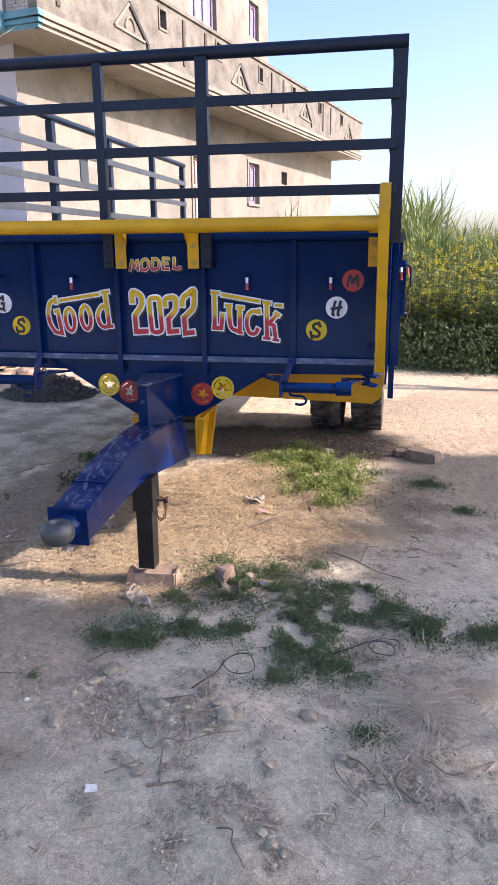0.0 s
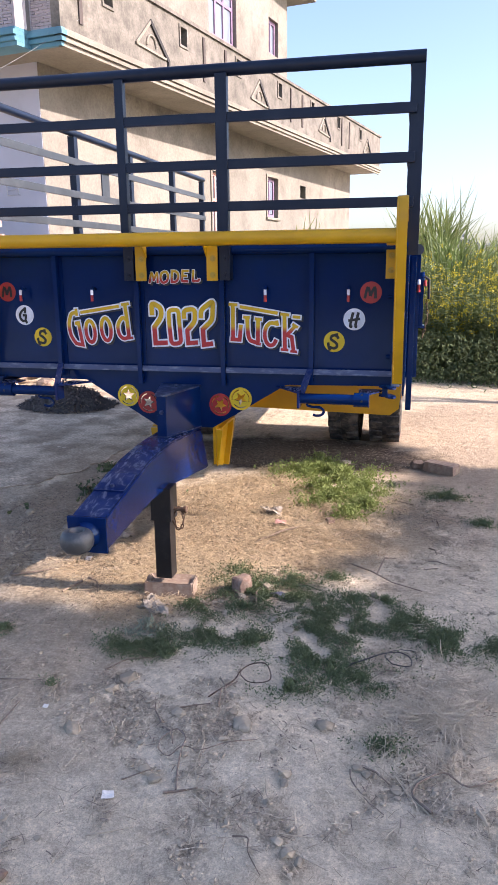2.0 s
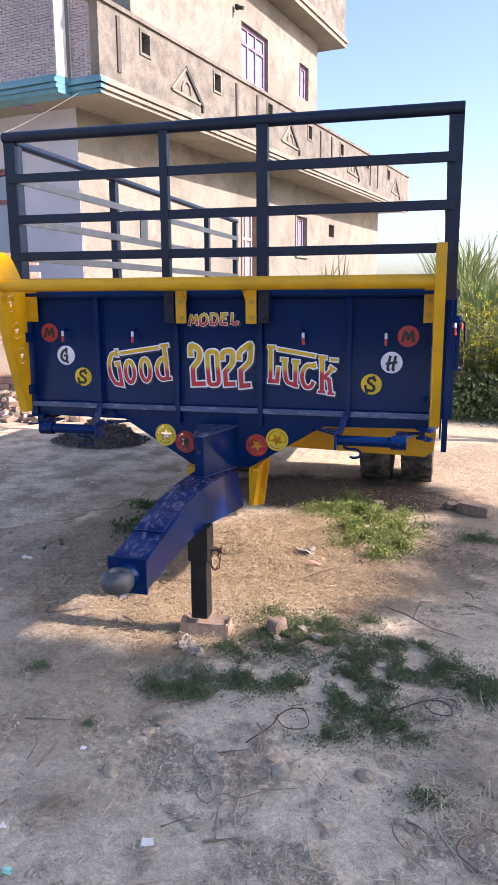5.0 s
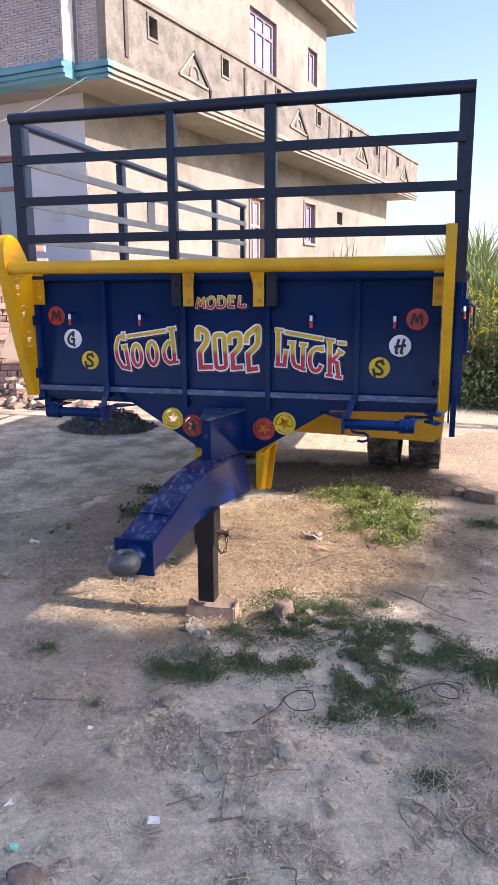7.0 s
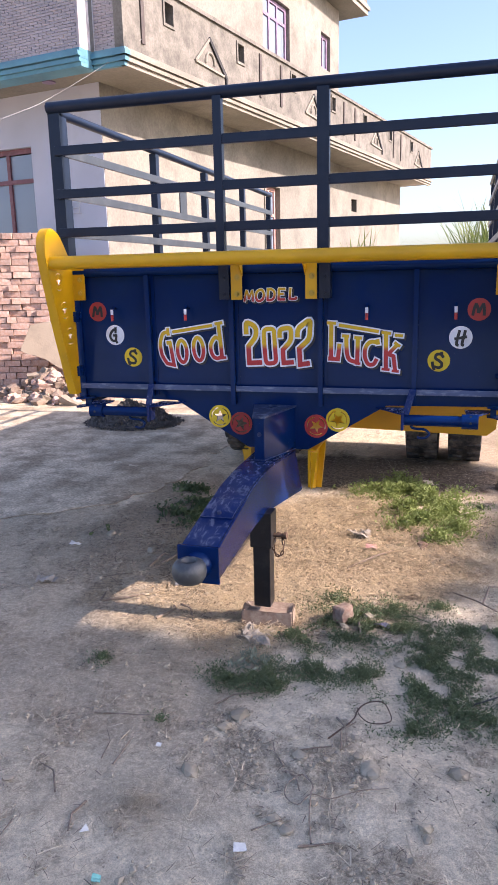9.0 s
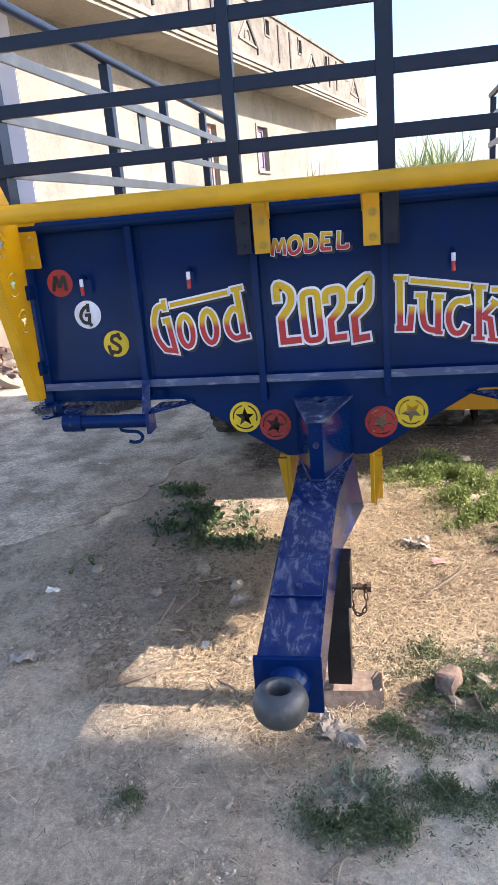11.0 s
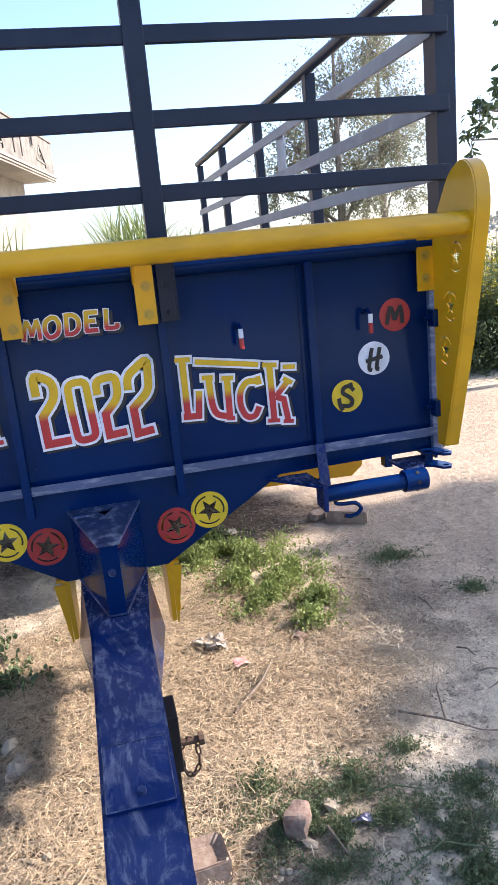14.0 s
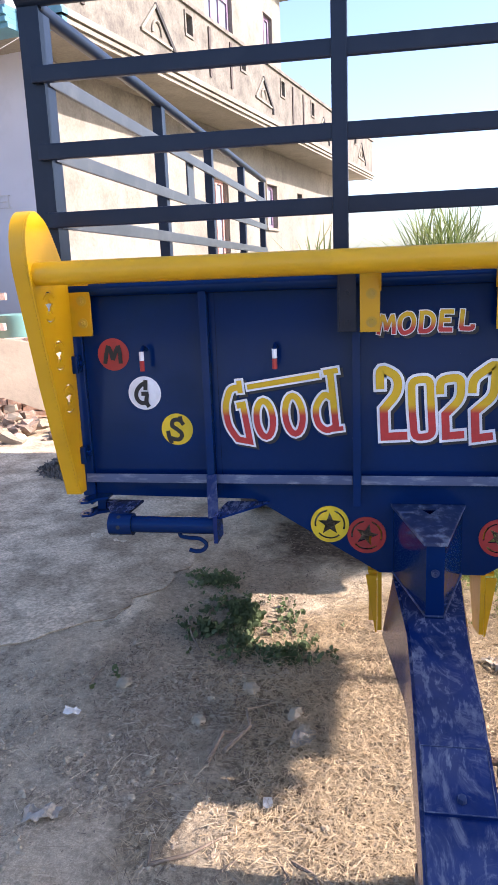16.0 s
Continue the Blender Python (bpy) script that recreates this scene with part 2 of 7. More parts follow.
M["pale_leaf"] = leafy("dusty_grey_leaf", (0.20, 0.215, 0.13), (0.30, 0.30, 0.21), 0.35)
M["dark_leaf"] = leafy("dark_weed_leaf", (0.095, 0.14, 0.055), (0.16, 0.20, 0.10), 0.25, 0.8)
M["dry_leaf"] = leafy("dead_leaf", (0.42, 0.37, 0.30), (0.32, 0.27, 0.22), 0.1, 0.8)
M["tree_leaf"] = leafy("tree_leaf", (0.075, 0.105, 0.035), (0.12, 0.14, 0.055), 0.25)
M["mustard_leaf"] = leafy("mustard_leaf", (0.19, 0.235, 0.09), (0.11, 0.16, 0.06), 0.4)
M["mustard_flower"] = leafy("mustard_flower", (0.56, 0.49, 0.03), (0.48, 0.45, 0.04), 0.35)
M["cane"] = leafy("cane_leaf", (0.17, 0.25, 0.075), (0.30, 0.32, 0.13), 0.35)
# pale bluish leaves: the distance haze is put into their colour
M["hazy_leaf"] = leafy("hazy_leaf", (0.20, 0.23, 0.22), (0.27, 0.295, 0.285), 0.2)
M["chip"] = leafy("rubble_chip", (0.52, 0.44, 0.325), (0.35, 0.285, 0.205), 0.0, 0.9)
M["clod"] = leafy("dry_clod", (0.50, 0.42, 0.305), (0.33, 0.27, 0.19), 0.0, 0.95)
M["humus"] = leafy("dark_leaf_litter", (0.17, 0.13, 0.10), (0.34, 0.275, 0.22), 0.0, 0.9)
M["dung"] = leafy("dark_refuse", (0.085, 0.078, 0.075), (0.27, 0.245, 0.225), 0.0, 0.9)

# glass that mirrors the sky
gm, gt, gb = material("window_glass", 0.06)
gb.inputs["Base Color"].default_value = (0.20, 0.24, 0.30, 1)
M["glass"] = gm

# two-tone lettering: yellow above, red below, by height on the panel
def two_tone(name, z_cut):
    m, t, b = material(name, 0.4)
    tc = t.nodes.new("ShaderNodeTexCoord")
    sep = t.nodes.new("ShaderNodeSeparateXYZ")
    t.links.new(tc.outputs["Object"], sep.inputs["Vector"])
    r = t.nodes.new("ShaderNodeMapRange")
    r.inputs["From Min"].default_value, r.inputs["From Max"].default_value = z_cut - 0.011, z_cut + 0.011
    t.links.new(sep.outputs["Z"], r.inputs["Value"])
    w, g = noise_fac(t, 60, 4)
    c = mix(t, r.outputs["Result"], (0.52, 0.035, 0.035), (0.70, 0.43, 0.008))
    c = mix(t, w, c, mix(t, r.outputs["Result"], (0.44, 0.03, 0.03), (0.64, 0.39, 0.008)))
    t.links.new(c, b.inputs["Base Color"])
    return m


M["tone_model"] = two_tone("lettering_small", 1.314)
M["tone_year"] = two_tone("lettering_year", 1.092)
M["tone_word"] = two_tone("lettering_word", 1.088)

# bare ground: grey-brown earth, paler dust, darker damp, straw-coloured litter
sm, st_, sb = material("bare_earth", 0.95, 0.0, 0.2)


def scaled(tree, value, k, add=0.0):
    n = tree.nodes.new("ShaderNodeMath")
    n.operation = "MULTIPLY_ADD"
    n.inputs[1].default_value = k
    if isinstance(add, bpy.types.NodeSocket):
        tree.links.new(add, n.inputs[2])
    else:
        n.inputs[2].default_value = add
    tree.links.new(value, n.inputs[0])
    return n.outputs[0]


drift, _ = noise_fac(st_, 0.8, 4, 0.38, 0.62)
crust, _ = noise_fac(st_, 3.4, 12, 0.40, 0.57, rough=0.76)
damp, _ = noise_fac(st_, 1.35, 6, 0.52, 0.68, rough=0.6)
grit, grit_raw = noise_fac(st_, 46, 6, 0.44, 0.56, rough=0.7)
crumb, crumb_raw = noise_fac(st_, 120, 6, 0.42, 0.58, rough=0.75)
pit, pit_raw = noise_fac(st_, 19, 8, 0.56, 0.64, rough=0.7)
litter, _ = noise_fac(st_, 95, 5, 0.60, 0.70)
broken = st_.nodes.new("ShaderNodeAttribute")
broken.attribute_name = "crumbled"
_, edge_raw = noise_fac(st_, 34, 6, rough=0.7)
loose = scaled(st_, edge_raw, 0.9, scaled(st_, broken.outputs["Fac"], 1.0, -0.45))
smooth_c = mix(st_, drift, (0.64, 0.545, 0.40), (0.76, 0.655, 0.49))
smooth_c = mix(st_, scaled(st_, crust, 0.30), smooth_c, (0.80, 0.69, 0.52))
smooth_c = mix(st_, scaled(st_, crumb, 0.22), smooth_c, (0.50, 0.42, 0.305))
blot, _ = noise_fac(st_, 13, 9, 0.50, 0.64, rough=0.68)
smooth_c = mix(st_, scaled(st_, blot, 0.45), smooth_c, (0.43, 0.36, 0.26))
loose_c = mix(st_, grit, (0.24, 0.19, 0.133), (0.53, 0.44, 0.32))
loose_c = mix(st_, scaled(st_, crumb, 0.45), loose_c, (0.60, 0.51, 0.38))
c = mix(st_, loose, smooth_c, loose_c)
c = mix(st_, scaled(st_, pit, 0.25), c, (0.31, 0.245, 0.175))
c = mix(st_, scaled(st_, damp, 0.38), c, (0.40, 0.325, 0.228))
c = mix(st_, scaled(st_, litter, 0.40), c, (0.72, 0.60, 0.43))


def ground_patch(cx, cy, rx, ry, ragged=0.55):
    """A ragged mask round cx, cy for another ground colour."""
    tc = st_.nodes.new("ShaderNodeTexCoord")
    mp = st_.nodes.new("ShaderNodeMapping")
    mp.inputs["Location"].default_value = (-cx / rx, -cy / ry, 0)
    mp.inputs["Scale"].default_value = (1 / rx, 1 / ry, 0)
    st_.links.new(tc.outputs["Object"], mp.inputs["Vector"])
    ln = st_.nodes.new("ShaderNodeVectorMath")
    ln.operation = "LENGTH"
    st_.links.new(mp.outputs["Vector"], ln.inputs[0])
    _, wob = noise_fac(st_, 3.4, 7, rough=0.62)
    d = scaled(st_, wob, 2 * ragged, scaled(st_, ln.outputs["Value"], 1.0, -ragged))
    r = st_.nodes.new("ShaderNodeMapRange")
    r.inputs["From Min"].default_value, r.inputs["From Max"].default_value = 1.08, 0.84
    st_.links.new(d, r.inputs["Value"])
    return r.outputs["Result"]


# brown garden soil by the apron's edge, trodden tan track towards the field
brown = mix(st_, grit, (0.235, 0.183, 0.13), (0.38, 0.30, 0.215))
brown = mix(st_, scaled(st_, crumb, 0.3), brown, (0.42, 0.34, 0.24))
c = mix(st_, scaled(st_, ground_patch(-0.80, 0.80, 0.46, 1.0), 0.80), c, brown)
c = mix(st_, scaled(st_, ground_patch(-1.30, 0.25, 0.85, 0.62), 0.52), c, brown)
c = mix(st_, scaled(st_, ground_patch(-0.68, 0.12, 0.44, 0.42), 0.52), c, brown)
dull = mix(st_, grit, (0.34, 0.272, 0.195), (0.47, 0.385, 0.285))
c = mix(st_, scaled(st_, ground_patch(-0.50, -1.02, 0.72, 0.36, 0.6), 0.70), c, dull)
c = mix(st_, scaled(st_, ground_patch(-0.15, -1.45, 0.42, 0.28, 0.6), 0.35), c, dull)
c = mix(st_, scaled(st_, ground_patch(-0.95, -0.62, 0.50, 0.48, 0.5), 0.55), c, dull)
tan = mix(st_, drift, (0.37, 0.285, 0.20), (0.46, 0.36, 0.255))
tan = mix(st_, scaled(st_, pit, 0.6), tan, (0.27, 0.20, 0.15))
tan = mix(st_, scaled(st_, grit, 0.35), tan, (0.37, 0.29, 0.22))
c = mix(st_, scaled(st_, ground_patch(2.6, 2.3, 2.3, 2.4, 0.3), 0.85), c, tan)
# darker ground beneath the straw, so the gaps between stalks read dark
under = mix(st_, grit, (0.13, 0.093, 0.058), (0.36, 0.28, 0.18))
c = mix(st_, scaled(st_, ground_patch(0.12, 0.35, 0.80, 1.05, 0.4), 0.8), c, under)
c = mix(st_, scaled(st_, ground_patch(1.02, 0.72, 0.26, 0.52, 0.6), 0.6), c, brown)
c = mix(st_, scaled(st_, ground_patch(-0.38, -0.36, 0.50, 0.30, 0.5), 0.55), c, under)
# mottling at three sizes over all of it
for size, lo, hi, amount in ((24, 0.34, 0.66, 0.12), (78, 0.34, 0.66, 0.17), (230, 0.34, 0.66, 0.22)):
    dot, _ = noise_fac(st_, size, 5, lo, hi, rough=0.65)
    tone = st_.nodes.new("ShaderNodeHueSaturation")
    st_.links.new(scaled(st_, dot, 2 * amount, 1.0 - amount), tone.inputs["Value"])
    st_.links.new(c, tone.inputs["Color"])
    c = tone.outputs["Color"]
# shade under the trailer bed, put into the ground colour as near-black
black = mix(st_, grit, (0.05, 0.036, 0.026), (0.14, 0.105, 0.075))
c = mix(st_, scaled(st_, ground_patch(0.2, 1.95, 1.05, 0.50, 0.4), 0.95), c, black)
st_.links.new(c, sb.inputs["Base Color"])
low = scaled(st_, crust, 0.5, scaled(st_, grit_raw, 1.0, scaled(st_, crumb_raw, 0.45)))
bump(st_, sb, scaled(st_, pit, -0.4, low), 0.75, 0.020)
M["earth"] = sm


# ---- mesh helpers ----
ORIGIN = {}


def thing(name, loc, label, category, group="", kind="", turn=0.0):
    """A top-level thing: an Empty at its base. Parts are given in its own axes unless it stands unturned."""
    ob = new(name)
    ob.empty_display_size = 0.2
    ob.matrix_basis = pose(*loc, 0, 0, turn)
    ORIGIN[ob.name] = Vector(loc)
    return tagged(ob, label, category, group, kind)


def finish(bm, smooth=False, angle=35):
    bmesh.ops.recalc_face_normals(bm, faces=bm.faces)
    if smooth:
        lim = radians(angle)
        for f in bm.faces:
            f.smooth = True
        for e in bm.edges:
            if len(e.link_faces) == 2 and e.calc_face_angle(0) > lim:
                e.smooth = False


def part(name, bm, mat, parent, label="", smooth=False, local=False):
    """Links a bmesh as one mesh object under a thing or part. World coordinates, unless local."""
    finish(bm, smooth)
    me = bpy.data.meshes.new(name)
    org = ORIGIN.get(parent.name, Vector())
    if not local:
        bmesh.ops.translate(bm, verts=bm.verts, vec=-org)
    bm.to_mesh(me)
    bm.free()
    me.materials.append(M[mat])
    ob = new(name, me)
    ob.parent = parent
    ORIGIN[ob.name] = org
    if label:
        tagged(ob, label)
    return ob


def solo(name, bm, mat, label, category, kind="", group="", smooth=False, loc=None):
    """A thing of one mesh, with its origin at loc."""
    finish(bm, smooth)
    me = bpy.data.meshes.new(name)
    if loc is not None:
        bmesh.ops.translate(bm, verts=bm.verts, vec=-Vector(loc))
    bm.to_mesh(me)
    bm.free()
    me.materials.append(M[mat])
    ob = new(name, me)
    if loc is not None:
        ob.location = loc
    return tagged(ob, label, category, group, kind)


def soup(name, verts, faces, mat, label, category, kind="stuff", parent=None, smooth=False):
    me = bpy.data.meshes.new(name)
    me.from_pydata([tuple(v) for v in verts], [], faces)
    me.materials.append(M[mat])
    if smooth:
        me.shade_smooth()
    ob = new(name, me)
    if parent is not None:
        ob.parent = parent
        ob.matrix_parent_inverse = Matrix.Translation(-ORIGIN[parent.name])
        if label:
            tagged(ob, label, "", "", kind)
        return ob
    return tagged(ob, label, category, "", kind)


def box(bm, x0, x1, y0, y1, z0, z1, bevel=0.0, m=None):
    r = bmesh.ops.create_cube(bm, size=1.0)
    for v in r["verts"]:
        v.co = Vector(((x0 + x1) / 2 + v.co.x * (x1 - x0), (y0 + y1) / 2 + v.co.y * (y1 - y0), (z0 + z1) / 2 + v.co.z * (z1 - z0)))
    vs = r["verts"]
    if bevel:
        es = list({e for v in vs for e in v.link_edges})
        rb = bmesh.ops.bevel(bm, geom=es, offset=bevel, segments=2, profile=0.7, affect="EDGES")
        vs = list({v for f in rb["faces"] for v in f.verts} | {v for v in vs if v.is_valid})
    if m is not None:
        bmesh.ops.transform(bm, matrix=m, verts=[v for v in vs if v.is_valid])
    return vs


def bar_between(bm, a, b, w, h, up=(0, 0, 1), bevel=0.0):
    """A straight bar from a to b, w wide and h high."""
    a, b = Vector(a), Vector(b)
    y = (b - a).normalized()
    x = y.cross(Vector(up)).normalized()
    z = x.cross(y)
    rot = Matrix((x, y, z)).transposed().to_4x4()
    box(bm, -w / 2, w / 2, 0, (b - a).length, -h / 2, h / 2, bevel, Matrix.Translation(a) @ rot)


def tube(bm, pts, radii, seg=12, cap=True):
    """A tapered round tube through the points."""
    pts = [Vector(p) for p in pts]
    if not isinstance(radii, (list, tuple)):
        radii = [radii] * len(pts)
    rings, ref = [], None
    for i, p in enumerate(pts):
        d = (pts[min(i + 1, len(pts) - 1)] - pts[max(i - 1, 0)]).normalized()
        if ref is None:
            ref = d.orthogonal().normalized()
        ref = (ref - d * ref.dot(d)).normalized()
        side = d.cross(ref)
        rings.append([bm.verts.new(p + radii[i] * (math.cos(t) * ref + math.sin(t) * side)) for t in (2 * math.pi * k / seg for k in range(seg))])
    for r0, r1 in zip(rings, rings[1:]):
        for k in range(seg):
            bm.faces.new((r0[k], r0[(k + 1) % seg], r1[(k + 1) % seg], r1[k]))
    if cap:
        bm.faces.new(rings[0][::-1])
        bm.faces.new(rings[-1])


def prism(bm, outline, axis, a, b):
    """A flat outline of pairs, drawn out along an axis from a to b."""
    def put(p, q, v):
        return {"x": (v, p, q), "y": (p, v, q), "z": (p, q, v)}[axis]
    lo = [bm.verts.new(put(p, q, a)) for p, q in outline]
    hi = [bm.verts.new(put(p, q, b)) for p, q in outline]
    n = len(outline)
    bm.faces.new(lo)
    bm.faces.new(hi[::-1])
    for i in range(n):
        bm.faces.new((lo[i], hi[i], hi[(i + 1) % n], lo[(i + 1) % n]))


def inside(p, poly):
    r, n = False, len(poly)
    for i in range(n):
        (x0, y0), (x1, y1) = poly[i], poly[i - 1]
        if (y0 > p[1]) != (y1 > p[1]) and p[0] < (x1 - x0) * (p[1] - y0) / (y1 - y0) + x0:
            r = not r
    return r


def sheet_with_holes(bm, outline, holes, put, thick):
    """A plate with real holes. put(p, q, d) gives the place of the point p, q at depth d."""
    pts, edges = [], []
    for loop in [outline, *holes]:
        n0 = len(pts)
        pts += [Vector(p) for p in loop]
        edges += [(n0 + i, n0 + (i + 1) % len(loop)) for i in range(len(loop))]
    from mathutils import geometry
    vs, _, tris, *_ = geometry.delaunay_2d_cdt(pts, edges, [], 0, 1e-6)
    keep = []
    for f in tris:
        c = sum((vs[i] for i in f), Vector((0, 0))) / 3
        if inside(c, outline) and not any(inside(c, h) for h in holes):
            keep.append(f)
    used = sorted({i for f in keep for i in f})
    lo = {i: bm.verts.new(put(vs[i].x, vs[i].y, 0)) for i in used}
    hi = {i: bm.verts.new(put(vs[i].x, vs[i].y, thick)) for i in used}
    count = {}
    for f in keep:
        bm.faces.new([lo[i] for i in f])
        bm.faces.new([hi[i] for i in f[::-1]])
        for k in range(3):
            e = (f[k], f[(k + 1) % 3])
            count[tuple(sorted(e))] = count.get(tuple(sorted(e)), 0) + 1
    for (i, j), n in count.items():
        if n == 1:
            bm.faces.new((lo[i], lo[j], hi[j], hi[i]))


def star(cx, cz, r, turn=0.0, inner=0.42):
    return [(cx + (r if k % 2 == 0 else r * inner) * math.sin(turn + k * math.pi / 5), cz + (r if k % 2 == 0 else r * inner) * math.cos(turn + k * math.pi / 5)) for k in range(10)]


def arc_slot(cx, cz, r0, r1, a0, a1, n=7):
    ts = [radians(a0 + (a1 - a0) * k / n) for k in range(n + 1)]
    return [(cx + r1 * math.sin(t), cz + r1 * math.cos(t)) for t in ts] + [(cx + r0 * math.sin(t), cz + r0 * math.cos(t)) for t in ts[::-1]]


def circle(cx, cz, r, n=28):
    return [(cx + r * math.cos(2 * math.pi * k / n), cz + r * math.sin(2 * math.pi * k / n)) for k in range(n)]


# ---- ground ----
# where the crust is broken into crumbs, and where it is trodden smooth: x, y, reach
CRUMBS = [(0.14, -1.31, 0.20), (0.28, -1.35, 0.16), (0.37, -1.58, 0.13), (0.32, -1.75, 0.11), (0.45, -1.40, 0.14), (0.56, -1.62, 0.14), (0.42, -1.17, 0.12), (0.17, -1.89, 0.09), (0.71, -1.72, 0.11),
          (0.53, -1.79, 0.09), (0.55, -1.30, 0.15), (0.79, -1.78, 0.11), (0.73, -1.43, 0.07), (1.00, -1.50, 0.09), (1.20, -1.46, 0.20), (0.10, -1.17, 0.14), (0.92, -1.68, 0.08), (-0.40, -1.32, 0.14), (-0.10, -1.24, 0.10), (-0.55, -0.80, 0.22), (-0.20, -1.10, 0.16), (-0.72, 0.18, 0.36), (-1.10, 0.55, 0.32), (-0.60, 0.62, 0.34), (-1.0, -0.15, 0.26), (-0.85, 1.0, 0.25), (1.0, 0.5, 0.3), (1.05, 0.95, 0.28)]
TRODDEN = [(0.62, -0.93, 0.16), (0.68, -1.12, 0.13), (0.84, -1.40, 0.12), (0.64, -1.52, 0.10), (0.45, -1.90, 0.18), (0.92, -1.90, 0.22), (-0.35, -1.80, 0.30), (-0.75, -1.10, 0.20), (1.25, -0.25, 0.25), (0.20, -1.02, 0.08)]


def crumbled(x, y):
    """How far the dry crust is broken up, 0 to 1."""
    if x * x + y * y > 20:
        return 0.4
    m = 0.45 * noise.noise((x * 2.3, y * 2.3, 31)) + 0.55 * noise.noise((x * 6.5, y * 6.5, 6)) + 0.60 * noise.noise((x * 15, y * 15, 2)) + 0.40 * noise.noise((x * 33, y * 33, 9))
    for spots, sign in ((CRUMBS, 0.42), (TRODDEN, -0.40)):
        for cx, cy, r in spots:
            d = (x - cx) ** 2 + (y - cy) ** 2
            if d < r * r:
                m += sign * (1 - d / (r * r))
    m = min(1.0, max(0.0, (m - 0.0) / 0.62))
    return m * m * (3 - 2 * m)


def ground_z(x, y):
    """Gentle unevenness near the trailer, rougher where the crust is broken, flat far off."""
    d = math.hypot(x, y)
    k = max(0.0, 1 - d / 14)
    z = 0.022 * noise.noise((x * 0.9, y * 0.9, 3.1)) + 0.010 * noise.noise((x * 3.1, y * 3.1, 7.7))
    if d < 3.6:
        z += 0.006 * noise.noise((x * 9, y * 9, 1.3)) + 0.0014 * noise.noise((x * 38, y * 38, 5.1))
        z += crumbled(x, y) * (0.011 * abs(noise.noise((x * 20, y * 20, 4.7))) + 0.0075 * noise.noise((x * 43, y * 43, 8.1)) - 0.003)
    return z * k - 0.006


def build_ground():
    def steps(fine_to, far, fine, growth):
        out, s, v = [0.0], fine, 0.0
        while v < far:
            if v > fine_to:
                s *= growth
            v += s
            out.append(v)
        return out
    xs = steps(1.9, 2500, 0.010, 1.10)
    xs = [-v for v in xs[:0:-1]] + xs
    ys_b = steps(2.1, 300, 0.010, 1.18)
    ys_f = steps(0.4, 2500, 0.010, 1.03)
    ys = [-v for v in ys_b[:0:-1]] + ys_f
    verts = [(x, y, ground_z(x, y)) for y in ys for x in xs]
    w = len(xs)
    faces = [(j * w + i, j * w + i + 1, (j + 1) * w + i + 1, (j + 1) * w + i) for j in range(len(ys) - 1) for i in range(w - 1)]
    ob = soup("ground", verts, faces, "earth", "dusty grey-brown bare earth yard with litter and straw", "ground", "structure", smooth=True)
    ob.data.attributes.new("crumbled", "FLOAT", "POINT").data.foreach_set("value", [crumbled(p[0], p[1]) for p in verts])


build_ground()


def irregular_slab(name, cx, cy, rx, ry, thick, mat, label, seed, n=320, power=2.6):
    """A flat slab with a broken, wandering edge."""
    bm = bmesh.new()
    ring = []
    for k in range(n):
        t = 2 * math.pi * k / n
        c, s = math.cos(t), math.sin(t)
        r = (abs(c) ** power + abs(s) ** power) ** (-1 / power)
        r *= 1 + 0.06 * noise.noise((c * 2.1, s * 2.1, seed)) + 0.06 * noise.noise((c * 6, s * 6, seed)) + 0.035 * noise.noise((c * 14, s * 14, seed)) + 0.018 * noise.noise((c * 40, s * 40, seed))
        ring.append((cx + rx * r * c, cy + ry * r * s))
    top = [bm.verts.new((x, y, ground_z(x, y) + thick)) for x, y in ring]
    low = [bm.verts.new((cx + (x - cx) * 0.995, cy + (y - cy) * 0.995, ground_z(x, y) - 0.02)) for x, y in ring]
    mid = bm.verts.new((cx, cy, thick + 0.002))
    for k in range(n):
        bm.faces.new((top[k], top[(k + 1) % n], mid))
        bm.faces.new((low[k], low[(k + 1) % n], top[(k + 1) % n], top[k]))
    return solo(name, bm, mat, label, "slab", "structure")


irregular_slab("concrete_apron", -3.4, 2.8, 2.33, 2.3, 0.006, "apron", "worn grey cement apron with a broken edge on the earth", 4.2, power=5.0)


def curved(pts, n=4):
    """A smooth line through the points."""
    p = [Vector(q) for q in pts]
    p = [p[0] * 2 - p[1], *p, p[-1] * 2 - p[-2]]
    out = []
    for a, b, c, d in zip(p, p[1:], p[2:], p[3:]):
        for k in range(n):
            t = k / n
            out.append(0.5 * (2 * b + (c - a) * t + (2 * a - 5 * b + 4 * c - d) * t * t + (3 * b - a - 3 * c + d) * t ** 3))
    return [tuple(q) for q in (*out, p[-2])]


# ---- the farm trailer ----
trailer = thing("farm_trailer", (0, 2, 0), "navy blue farm trailer with yellow guard rail and open cage", "trailer")


